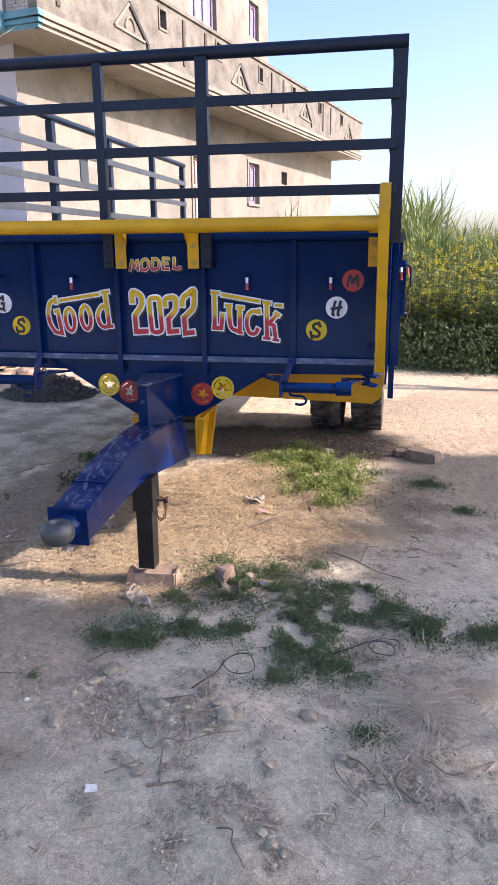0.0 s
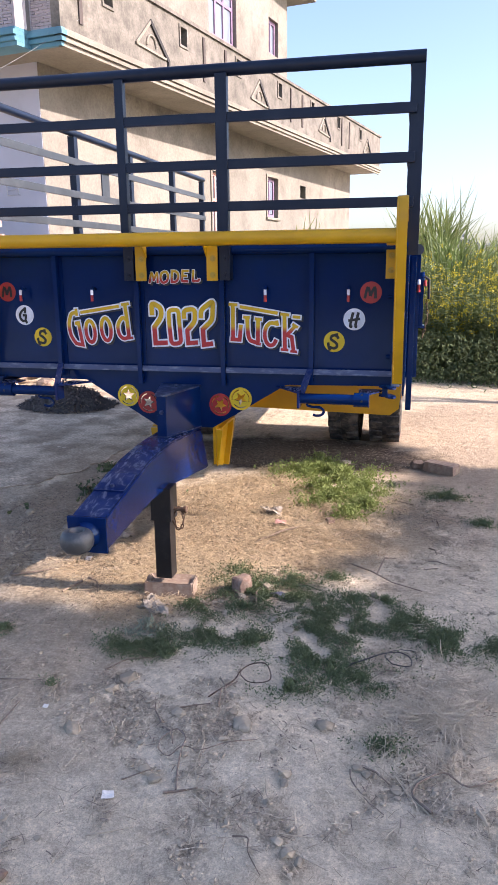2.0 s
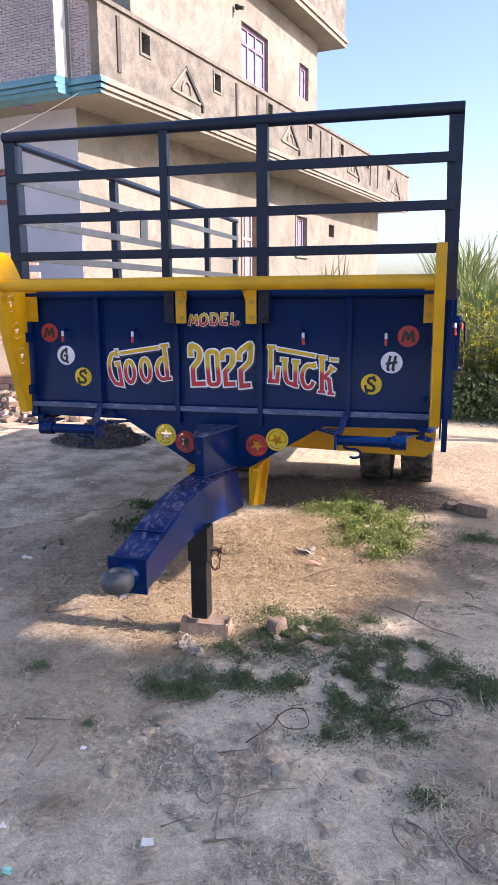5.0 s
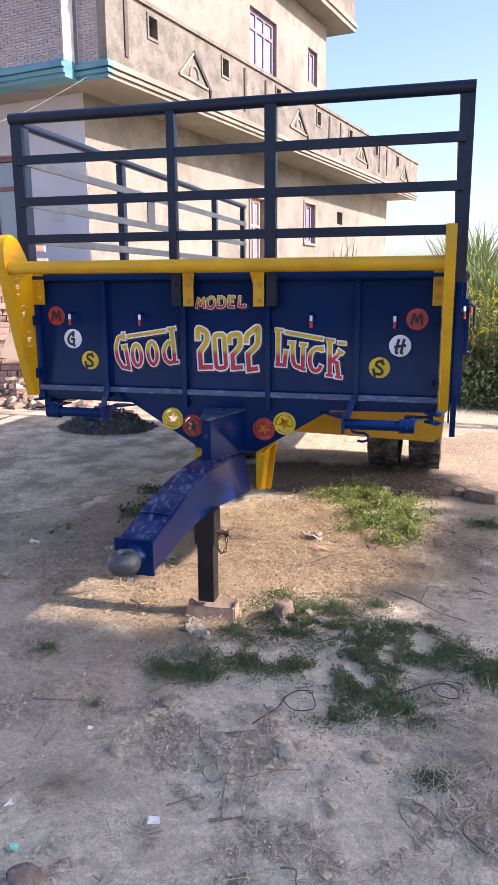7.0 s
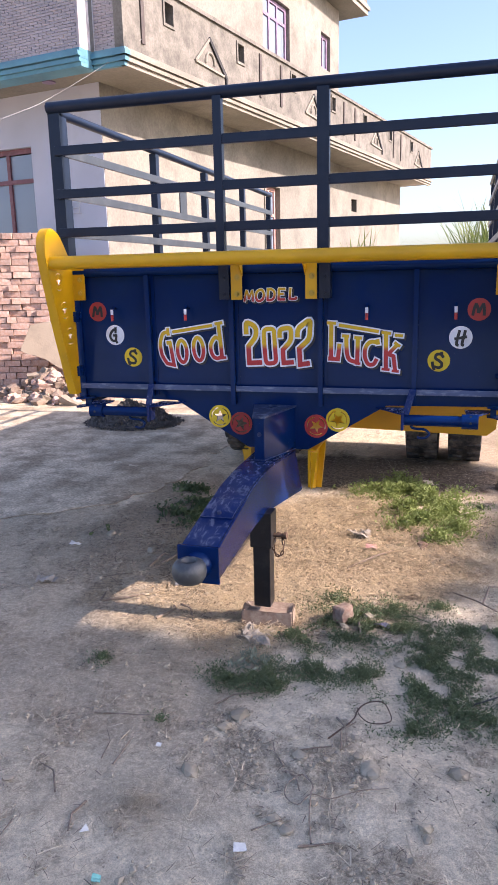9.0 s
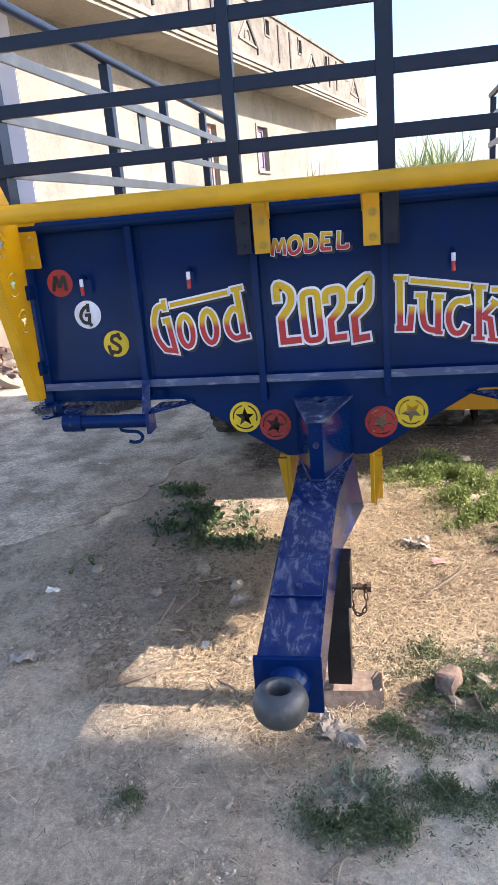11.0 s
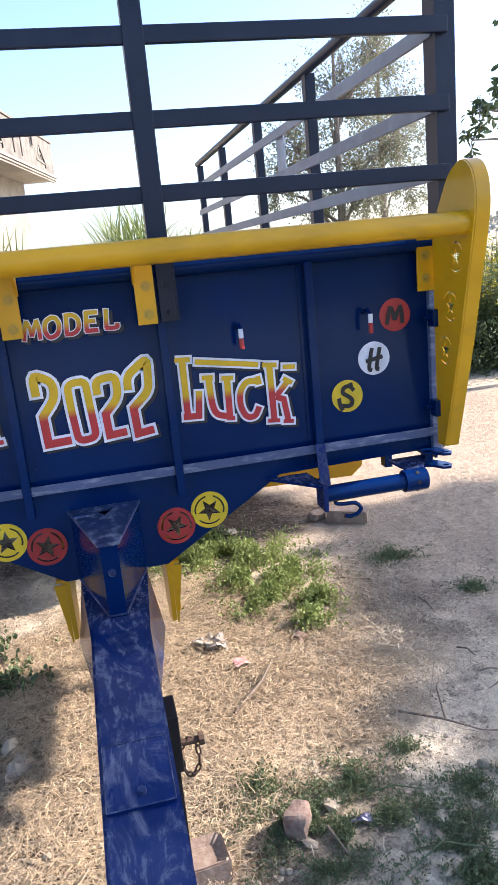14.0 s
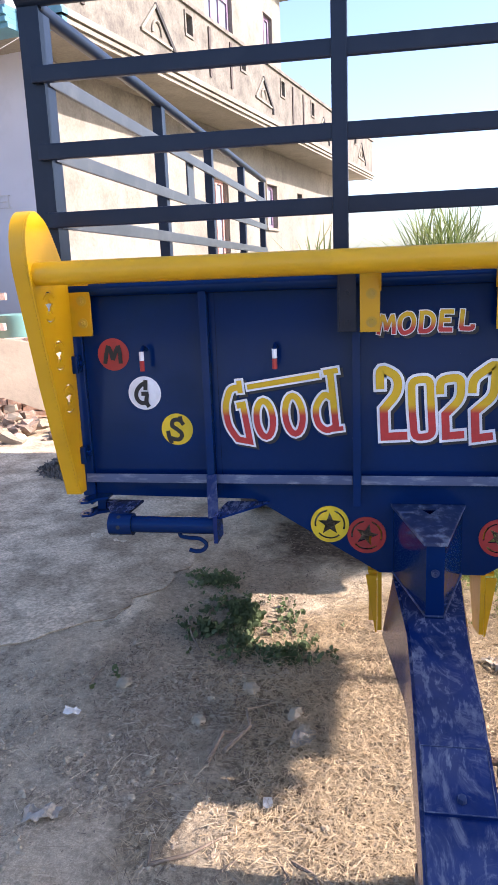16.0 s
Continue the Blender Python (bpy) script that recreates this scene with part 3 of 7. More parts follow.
def front_panel():
    outline = [(-0.985, 1.44), (-0.985, 0.845), (-0.485, 0.838), (-0.14, 0.628), (0.14, 0.628), (0.485, 0.838), (0.985, 0.845), (0.985, 1.44)]
    discs = [(-0.276, 0.768, "sign_yellow"), (-0.175, 0.738, "red"), (0.176, 0.737, "red"), (0.273, 0.768, "sign_yellow")]
    holes = []
    cuts = {}
    for k, (cx, cz, _) in enumerate(discs):
        cuts[k] = [star(cx, cz, 0.034, 0.25 * k), arc_slot(cx, cz, 0.038, 0.043, 20, 110), arc_slot(cx, cz, 0.038, 0.043, 140, 230), arc_slot(cx, cz, 0.038, 0.043, 260, 350)]
        holes += cuts[k]
    bm = bmesh.new()
    sheet_with_holes(bm, outline, holes, lambda p, q, d: (p, d, q), 0.006)
    panel = part("front_panel", bm, "blue", trailer, "glossy navy blue sheet steel with cut-out stars")
    for k, (cx, cz, mat) in enumerate(discs):
        bm = bmesh.new()
        sheet_with_holes(bm, circle(cx, cz, 0.053, 36), cuts[k], lambda p, q, d: (p, -0.003 + d, q), 0.002)
        part("star_disc", bm, mat, panel, "yellow disc with cut-out star" if mat == "sign_yellow" else "red disc with cut-out star")
    return panel


panel = front_panel()

for x in (-0.6, -0.2, 0.2, 0.6):
    bm = bmesh.new()
    box(bm, x - 0.011, x + 0.011, -0.034, -0.0005, 0.83 if abs(x) < 0.3 else 0.86, 1.415, 0.003)
    box(bm, x - 0.026, x + 0.026, -0.005, -0.0005, 0.86, 1.41)
    part("rib", bm, "blue", trailer)
for x0, x1 in ((-0.965, -0.612), (-0.588, -0.212), (-0.188, 0.188), (0.212, 0.588), (0.612, 0.965)):
    bm = bmesh.new()
    box(bm, x0, x1, -0.030, -0.0005, 0.891, 0.897)
    prism(bm, [(-0.030, 0.897), (-0.0285, 0.9155), (-0.0265, 0.9155), (-0.0265, 0.897)], "x", x0, x1)
    part("ledge_strip", bm, "edge_worn", trailer, "dusty worn steel ledge strip")
bm = bmesh.new()
tube(bm, [(-1.0, -0.008, 1.432), (1.0, -0.008, 1.432)], 0.024, 14)
part("top_tube", bm, "blue", trailer, smooth=True)
for s in (-1, 1):
    bm = bmesh.new()
    box(bm, s * 0.967 - 0.018, s * 0.967 + 0.018, -0.016, 0.02, 0.845, 1.42, 0.003)
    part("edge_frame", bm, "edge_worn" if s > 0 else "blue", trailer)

# guard rail, wings and brackets
bm = bmesh.new()
tube(bm, [(-0.97, -0.215, 1.474), (0.97, -0.215, 1.474)], 0.029, 20)
part("guard_rail", bm, "yellow", trailer, "yellow painted pipe guard rail", smooth=True)


def bolt(bm, x, y, z, r=0.009):
    bmesh.ops.create_cone(bm, cap_ends=True, segments=6, radius1=r, radius2=r * 0.92, depth=0.008, matrix=Matrix.Translation((x, y, z)) @ pose(0, 0, 0, 90))
    bmesh.ops.create_cone(bm, cap_ends=True, segments=12, radius1=r * 1.6, radius2=r * 1.6, depth=0.003, matrix=Matrix.Translation((x, y + 0.004, z)) @ pose(0, 0, 0, 90))
    bmesh.ops.create_cone(bm, cap_ends=True, segments=8, radius1=r * 0.5, radius2=r * 0.5, depth=0.02, matrix=Matrix.Translation((x, y, z)) @ pose(0, 0, 0, 90))


def wing(s):
    x = -0.967 if s < 0 else 0.955
    out = [(-0.034, 0.868), (-0.075, 0.868), (-0.175, 1.18), *curved([(-0.245, 1.44), (-0.258, 1.50), (-0.256, 1.56), (-0.236, 1.602), (-0.20, 1.622),
           (-0.165, 1.614), (-0.128, 1.592), (-0.092, 1.548), (-0.062, 1.505)], 3), (-0.034, 1.445)]
    holes = []
    for y, z in ((-0.160, 1.392), (-0.126, 1.265), (-0.092, 1.145)):
        holes += [star(y, z, 0.025), arc_slot(y, z, 0.035, 0.039, -60, 60), arc_slot(y, z, 0.035, 0.039, 140, 220)]
    bm = bmesh.new()
    sheet_with_holes(bm, out, holes, lambda p, q, d: (x + s * d, p, q), 0.005)
    w = part("wing", bm, "yellow", trailer, "tapered yellow side plate with cut-out stars")
    bm = bmesh.new()
    rim = out[1:-3]
    mid_y, mid_z = sum(p[0] for p in rim) / len(rim), sum(p[1] for p in rim) / len(rim)
    rows = []
    for k, (y, z) in enumerate(rim):
        a, b = rim[max(k - 1, 0)], rim[min(k + 1, len(rim) - 1)]
        nrm = Vector((b[1] - a[1], a[0] - b[0])).normalized()
        if nrm.dot(Vector((mid_y - y, mid_z - z))) < 0:
            nrm = -nrm
        rows.append([bm.verts.new((x + s * u, y + nrm.x * q, z + nrm.y * q)) for u, q in ((0.0055, -0.001), (0.042, -0.001), (0.042, 0.005), (0.0055, 0.005))])
    for r0, r1 in zip(rows, rows[1:]):
        for k in range(4):
            bm.faces.new((r0[k], r0[(k + 1) % 4], r1[(k + 1) % 4], r1[k]))
    bm.faces.new(rows[0])
    bm.faces.new(rows[-1][::-1])
    part("rim", bm, "yellow", w, smooth=True)
    bm = bmesh.new()
    box(bm, s * 0.941 - 0.030, s * 0.941 + 0.030, -0.030, -0.022, 1.305, 1.46, 0.002)
    bracket = part("wing_bracket", bm, "yellow", trailer, "bolted yellow bracket")
    for z in (1.34, 1.40):
        bm = bmesh.new()
        bolt(bm, s * 0.935, -0.034, z, 0.0085)
        part("bolt", bm, "rim", bracket)
    for z in (1.23, 0.975):
        bm = bmesh.new()
        box(bm, x - 0.014, x + 0.014, -0.056, -0.017, z - 0.024, z + 0.024, 0.004)
        tube(bm, [(x - 0.03, -0.026, z), (x + 0.02, -0.026, z)], 0.008, 8)
        part("hinge", bm, "blue", trailer)


wing(-1)
wing(1)
for s in (-1, 1):
    x = s * 0.165
    bm = bmesh.new()
    box(bm, x - 0.025, x + 0.025, -0.056, -0.050, 1.30, 1.462, 0.002)
    prism(bm, [(-0.20, 1.468), (-0.05, 1.468), (-0.05, 1.40), (-0.10, 1.445), (-0.20, 1.458)], "x", x - s * 0.025 - 0.003, x - s * 0.025 + 0.003)
    bracket = part("rail_bracket", bm, "yellow", trailer, "bolted yellow rail bracket")
    for z in (1.325, 1.395):
        bm = bmesh.new()
        bolt(bm, x + 0.004, -0.06, z, 0.0085)
        part("bolt", bm, "rim", bracket)
    bm = bmesh.new()
    box(bm, s * 0.220 - 0.021, s * 0.220 + 0.021, -0.056, -0.049, 1.302, 1.447, 0.002)
    box(bm, s * 0.2415, s * 0.246, -0.055, 0.0, 1.302, 1.447)
    foot_plate = part("post_foot", bm, "steel_blue", trailer, "dark slate bolted post foot")
    for z in (1.325, 1.395):
        bm = bmesh.new()
        bolt(bm, s * 0.222, -0.06, z, 0.0075)
        part("bolt", bm, "steel_blue", foot_plate)

# tie hooks with little two-colour stickers
for x in (-0.77, -0.41, 0.40, 0.76):
    bm = bmesh.new()
    tube(bm, [(x, 0, 1.262), (x, -0.03, 1.272), (x, -0.046, 1.262), (x, -0.05, 1.235), (x, -0.05, 1.211)], 0.0058, 8)
    h = part("tie_hook", bm, "blue", trailer, smooth=True)
    for z0, z1, mat in ((1.238, 1.262, "white"), (1.210, 1.237, "red")):
        bm = bmesh.new()
        tube(bm, [(x, -0.050, z0), (x, -0.050, z1)], 0.0066, 8)
        part("sticker", bm, mat, h)


# ---- lettering on the panel ----
def stroke(bm, pts, w, depth, dx=0.0, dz=0.0):
    """A painted band of width w along the points, with mitred corners and square ends, proud of the panel by depth."""
    pts = [Vector((p[0] + dx, p[1] + dz)) for p in pts]
    closed = (pts[0] - pts[-1]).length < 1e-5
    if closed:
        pts = pts[:-1]
    n = len(pts)
    left, right = [], []
    for i, p in enumerate(pts):
        a = pts[i - 1] if (i > 0 or closed) else None
        b = pts[(i + 1) % n] if (i < n - 1 or closed) else None
        d0 = (p - a).normalized() if a is not None else (b - p).normalized()
        d1 = (b - p).normalized() if b is not None else d0
        m = (d0 + d1).normalized()
        nrm = Vector((-m.y, m.x))
        k = w / 2 / max(0.5, m.dot(d0))
        ext = Vector((0, 0))
        left.append(bm.verts.new((*(p + nrm * k + ext), 0)))
        right.append(bm.verts.new((*(p - nrm * k + ext), 0)))
    for i in range(n if closed else n - 1):
        j = (i + 1) % n
        bm.faces.new((left[i], left[j], right[j], right[i]))


def lay(bm, depth):
    for v in bm.verts:
        v.co = Vector((v.co.x, -depth, v.co.y))


def oval(cx, cz, rx, rz, n=20, tilt=0.0):
    return [(cx + rx * math.cos(t) + tilt * rz * math.sin(t), cz + rz * math.sin(t)) for t in (2 * math.pi * k / n for k in range(n + 1))]


def rounded(pts, r=0.013, n=4):
    """Eases each bend of a line into an arc."""
    p = [Vector(q) for q in pts]
    closed = (p[0] - p[-1]).length < 1e-5
    if closed:
        p = p[:-1]
    out = []
    m = len(p)
    for i, c in enumerate(p):
        if not closed and i in (0, m - 1):
            out.append(tuple(c))
            continue
        a, b = p[i - 1], p[(i + 1) % m]
        k = min(r, (a - c).length * 0.48, (b - c).length * 0.48)
        a, b = c + (a - c).normalized() * k, c + (b - c).normalized() * k
        out += [tuple(a * (1 - t) ** 2 + c * 2 * t * (1 - t) + b * t * t) for t in (j / n for j in range(n + 1))]
    return out + [out[0]] if closed else out


def paint_word(name, strokes, w, mat, label, edge=0.0085):
    for layer, extra, depth, dx, dz, m in (("shadow", 2 * edge, 0.0025, 0.008, -0.007, "sign_black"), ("outline", 2 * edge, 0.0045, 0, 0, "white"), ("fill", 0.0, 0.0065, 0, 0, mat)):
        bm = bmesh.new()
        for k, (pts, f) in enumerate(strokes):
            if layer != "fill" and (Vector(pts[0]) - Vector(pts[-1])).length > 1e-5:
                p = [Vector(q) for q in pts]
                p[0] = p[0] + (p[0] - p[1]).normalized() * edge
                p[-1] = p[-1] + (p[-1] - p[-2]).normalized() * edge
                pts = [tuple(q) for q in p]
            one = bmesh.new()
            stroke(one, pts, w * f + extra, 0, dx, dz)
            lay(one, depth + 0.0003 * k)
            me = bpy.data.meshes.new("tmp")
            one.to_mesh(me)
            one.free()
            bm.from_mesh(me)
            bpy.data.meshes.remove(me)
        part(name, bm, m, panel, label if layer == "fill" else "")


W = 0.0175
year = [
    (rounded([(-0.139, 1.146), (-0.141, 1.204), (-0.094, 1.180), (-0.093, 1.138), (-0.130, 1.092)], 0.022) + [(-0.127, 1.018), (-0.068, 1.021)], 1.22),
    (rounded([(-0.059, 1.168), (-0.012, 1.172), (-0.009, 1.110), (-0.003, 1.020), (-0.050, 1.015), (-0.057, 1.100), (-0.059, 1.168)], 0.018), 1.08),
    (rounded([(0.014, 1.131), (0.013, 1.169), (0.066, 1.176), (0.066, 1.118), (0.028, 1.078)], 0.020) + [(0.031, 1.020), (0.077, 1.024)], 1.15),
    (rounded([(0.094, 1.133), (0.095, 1.170), (0.152, 1.212), (0.148, 1.126), (0.102, 1.084)], 0.020) + [(0.106, 1.014), (0.149, 1.020)], 1.2),
]
paint_word("lettering_2022", year, W, "tone_year", "numerals 2022 in yellow and red with white outline", 0.0072)

good = [
    ([(-0.516, 1.174), (-0.513, 1.140)], 0.8), (rounded([(-0.515, 1.156), (-0.541, 1.152), (-0.557, 1.103), (-0.549, 1.047), (-0.524, 1.011)], 0.02) + [(-0.491, 1.005), (-0.507, 1.108), (-0.524, 1.105)], 0.95),
    (oval(-0.448, 1.068, 0.0225, 0.0500, tilt=-0.06), 0.95), (oval(-0.368, 1.079, 0.0235, 0.0520, tilt=-0.06), 0.95),
    (curved([(-0.262, 1.122), (-0.286, 1.132), (-0.308, 1.098), (-0.303, 1.056), (-0.281, 1.037), (-0.256, 1.046)]), 0.95),
    ([(-0.287, 1.192), (-0.249, 1.198)], 0.8), ([(-0.269, 1.190), (-0.262, 1.12), (-0.255, 1.038)], 1.0), ([(-0.266, 1.038), (-0.236, 1.042)], 0.7),
    ([(-0.493, 1.156), (-0.298, 1.186)], 0.8),
]
paint_word("lettering_good", good, W, "tone_word", "word Good in yellow and red with white outline", 0.0058)
luck = [
    ([(0.224, 1.196), (0.265, 1.193)], 0.75), ([(0.244, 1.193), (0.243, 1.041)], 1.0), ([(0.231, 1.041), (0.273, 1.039), (0.280, 1.106)], 1.0),
    ([(0.291, 1.140), (0.321, 1.138)], 0.75), (curved([(0.309, 1.138), (0.312, 1.070), (0.323, 1.038), (0.352, 1.027)]), 1.0), ([(0.359, 1.134), (0.357, 1.022)], 1.0), ([(0.344, 1.133), (0.376, 1.130)], 0.75), ([(0.348, 1.022), (0.371, 1.020)], 0.65),
    ([(0.442, 1.126), (0.446, 1.103)], 0.9), (curved([(0.444, 1.112), (0.413, 1.114), (0.393, 1.090), (0.390, 1.051), (0.404, 1.020), (0.427, 1.019), (0.441, 1.042)]), 0.95),
    ([(0.459, 1.155), (0.499, 1.150)], 0.75), ([(0.478, 1.153), (0.480, 1.000)], 1.0), ([(0.462, 0.999), (0.496, 0.996)], 0.65),
    ([(0.526, 1.102), (0.489, 1.063)], 0.9), ([(0.489, 1.063), (0.511, 1.054), (0.519, 0.995)], 0.95), ([(0.505, 0.992), (0.535, 0.989)], 0.65), ([(0.514, 1.112), (0.538, 1.096)], 0.7),
    ([(0.277, 1.186), (0.448, 1.158)], 0.8), ([(0.515, 1.143), (0.549, 1.140)], 0.7),
]
paint_word("lettering_luck", luck, W, "tone_word", "word Luck in yellow and red with white outline", 0.0058)


BRUSH = {
    "M": [[(-0.48, -0.5), (-0.40, 0.1), (-0.30, 0.5)], [(-0.30, 0.46), (-0.12, 0.1), (-0.02, -0.30)], [(-0.02, -0.30), (0.14, 0.12), (0.30, 0.46)], [(0.28, 0.5), (0.40, 0.1), (0.46, -0.5)]],
    "O": [[(-0.02, 0.48), (-0.34, 0.30), (-0.42, -0.1), (-0.24, -0.44), (0.04, -0.48), (0.34, -0.30), (0.42, 0.1), (0.24, 0.42), (-0.02, 0.48)]],
    "D": [[(-0.32, 0.48), (-0.32, -0.46)], [(-0.45, 0.46), (0.05, 0.45), (0.36, 0.22), (0.38, -0.20), (0.10, -0.45), (-0.42, -0.46)]],
    "E": [[(-0.32, 0.48), (-0.32, -0.46)], [(-0.40, 0.46), (0.36, 0.44)], [(-0.36, 0.02), (0.22, 0.02)], [(-0.40, -0.44), (0.38, -0.46)]],
    "L": [[(-0.30, 0.5), (-0.30, -0.46)], [(-0.38, -0.44), (0.30, -0.46), (0.36, -0.26)]],
    "G": [[(0.07, 0.47), (-0.20, 0.38), (-0.44, 0.12), (-0.46, -0.18), (-0.24, -0.42), (0.10, -0.46)], [(0.06, 0.62), (0.06, 0.14)], [(-0.18, -0.02), (0.24, -0.02)], [(0.16, -0.02), (0.12, -0.40), (0.28, -0.64)]],
    "S": [[(0.16, 0.62), (0.22, 0.40), (0.38, 0.22)], [(-0.52, -0.06), (-0.42, -0.42), (-0.28, -0.66)], [(0.22, 0.42), (-0.02, 0.47), (-0.24, 0.40), (-0.28, 0.18), (0.02, 0.0), (0.26, -0.18), (0.26, -0.38), (0.05, -0.48), (-0.40, -0.40)]],
    "H": [[(-0.10, -0.54), (-0.28, -0.46), (-0.24, 0.0), (-0.14, 0.5)], [(0.32, -0.54), (0.16, -0.46), (0.22, 0.0), (0.32, 0.5)], [(-0.50, -0.10), (0.50, 0.05)]],
}


def brush_letter(ch, x, z, w, h, lean=0.0):
    """Brush strokes of one letter about its middle x, z."""
    return [curved([(x + w * (u + lean * v), z + h * v) for u, v in line]) if len(line) > 2 else [(x + w * (u + lean * v), z + h * v) for u, v in line] for line in BRUSH[ch]]


model = []
for k, ch in enumerate("MODEL"):
    model += [(p, 1.0 if ch != "M" else 0.85) for p in brush_letter(ch, -0.122 + 0.0495 * k, 1.314 + 0.002 * k, 0.042, 0.050, 0.10)]
paint_word("lettering_model", model, 0.0108, "tone_model", "word MODEL in yellow and red", 0.0024)

for cx, cz, r, mat, ch in ((-0.866, 1.251, 0.045, "red", "M"), (-0.784, 1.142, 0.047, "white", "G"), (-0.697, 1.039, 0.045, "sign_yellow", "S"),
                           (0.698, 1.036, 0.046, "sign_yellow", "S"), (0.783, 1.133, 0.047, "white", "H"), (0.851, 1.247, 0.046, "red", "M")):
    bm = bmesh.new()
    bmesh.ops.create_circle(bm, cap_ends=True, segments=40, radius=r, matrix=Matrix.Translation((cx, -0.0025, cz)) @ pose(0, 0, 0, 90))
    d = part("painted_disc", bm, mat, panel, {"red": "red painted disc", "white": "white painted disc", "sign_yellow": "yellow painted disc"}[mat])
    bm = bmesh.new()
    for k, line in enumerate(brush_letter(ch, cx, cz, 0.050 if ch != "M" else 0.048, 0.060 if ch != "M" else 0.050, 0.08)):
        one = bmesh.new()
        stroke(one, line, 0.0118, 0)
        lay(one, 0.0045 + 0.0003 * k)
        me = bpy.data.meshes.new("tmp")
        one.to_mesh(me)
        one.free()
        bm.from_mesh(me)
        bpy.data.meshes.remove(me)
    part("letter", bm, "sign_black", panel, "black brush letter " + ch)

# under the panel: pivot tubes, straps and hooks
for s in (-1, 1):
    bm = bmesh.new()
    tube(bm, [(s * 0.56, -0.13, 0.803), (s * 0.86, -0.13, 0.803)], 0.023, 16)
    tube(bm, [(s * 0.80, -0.13, 0.803), (s * 0.865, -0.13, 0.803)], 0.031, 16)
    pivot = part("pivot_tube", bm, "blue", trailer, smooth=True)
    # black studs on the tube, painted for the darkness inside its pin holes
    for dy, dz in ((-0.0312, 0.0), (-0.018, 0.0255), (-0.018, -0.0255)):
        bm = bmesh.new()
        k = Vector((0, dy, dz)).normalized()
        tube(bm, [(s * 0.835, -0.13 + k.y * 0.029, 0.803 + k.z * 0.029), (s * 0.835, -0.13 + k.y * 0.0318, 0.803 + k.z * 0.0318)], 0.0055, 10)
        part("pin_hole_dark", bm, "sign_black", pivot)
    bm = bmesh.new()
    bar_between(bm, (s * 0.598, -0.034, 0.915), (s * 0.575, -0.135, 0.825), 0.028, 0.006, up=(0, -1, 1))
    box(bm, s * 0.565 - 0.006, s * 0.565 + 0.006, -0.165, -0.095, 0.765, 0.84, 0.003)
    prism(bm, [(s * 0.44, -0.01), (s * 0.56, -0.01), (s * 0.575, -0.14), (s * 0.555, -0.15)], "z", 0.828, 0.834)
    part("tube_bracket", bm, "blue_worn", trailer, "scuffed blue bracket")
    bm = bmesh.new()
    prism(bm, [(s * 0.81, 0.0), (s * 0.92, 0.0), (s * 0.905, -0.05), (s * 0.86, -0.13), (s * 0.82, -0.13)], "z", 0.824, 0.830)
    part("strap_plate", bm, "blue_worn", trailer)
    bm = bmesh.new()
    for z in (0.845, 0.806):
        out = [(s * 0.90, -0.005), (s * 0.945, -0.005), (s * 0.972, -0.050), (s * 0.975, -0.078), (s * 0.963, -0.095), (s * 0.942, -0.090), (s * 0.925, -0.060), (s * 0.90, -0.045)]
        sheet_with_holes(bm, out, [circle(s * 0.956, -0.076, 0.009, 12)], lambda p, q, d: (p, q, z + d), 0.007)
    box(bm, s * 0.925 - 0.012, s * 0.925 + 0.012, -0.035, -0.004, 0.812, 0.846)
    part("corner_lug", bm, "blue", trailer)
    bm = bmesh.new()
    # both hooks open to the same side
    hook = ((-0.036, 0.785), (-0.033, 0.772), (-0.011, 0.767), (0.019, 0.765), (0.036, 0.750), (0.028, 0.734), (0.006, 0.729), (-0.011, 0.733))
    tube(bm, curved([(s * 0.636 + dx, -0.13, z) for dx, z in hook]), 0.0058, 8)
    part("rope_hook", bm, "blue", trailer, smooth=True)

# chassis seen below and behind the panel
for s in (-1, 1):
    bm = bmesh.new()
    prism(bm, [(0.012, 0.80), (3.7, 0.80), (3.7, 0.70), (0.36, 0.66), (0.14, 0.405), (0.012, 0.445)], "x", s * 0.14 - 0.006, s * 0.14 + 0.006)
    prism(bm, [(0.028, 0.622), (0.30, 0.622), (0.16, 0.408), (0.142, 0.41), (0.26, 0.614), (0.028, 0.614)], "x", s * 0.147, s * 0.172)
    prism(bm, [(s * 0.148, 0.61), (s * 0.178, 0.61), (s * 0.152, 0.435), (s * 0.148, 0.435)], "y", 0.018, 0.026)
    part("chassis_beam", bm, "yellow", trailer, "yellow tapered chassis beam")
bm = bmesh.new()
prism(bm, [(0.12, 0.845), (0.99, 0.845), (0.975, 0.615), (0.93, 0.578), (0.12, 0.60)], "y", 0.655, 0.667)
part("cross_beam", bm, "yellow", trailer, "yellow cross beam")
bm = bmesh.new()
for y0, y1, z0 in ((0.01, 0.70, 0.847), (0.70, 1.28, 1.04), (1.28, 3.86, 0.805)):
    box(bm, -0.992, 0.992, y0, y1, z0, z0 + 0.04)
for y0 in (0.690, 1.282):
    box(bm, -0.992, 0.992, y0, y0 + 0.008, 0.846, 1.079)
part("bed", bm, "floor_boards", trailer)
for y in (1.34, 2.0, 2.9, 3.7):
    bm = bmesh.new()
    box(bm, -0.95, 0.95, y - 0.03, y + 0.03, 0.74, 0.805, 0.004)
    part("cross_member", bm, "blue", trailer)


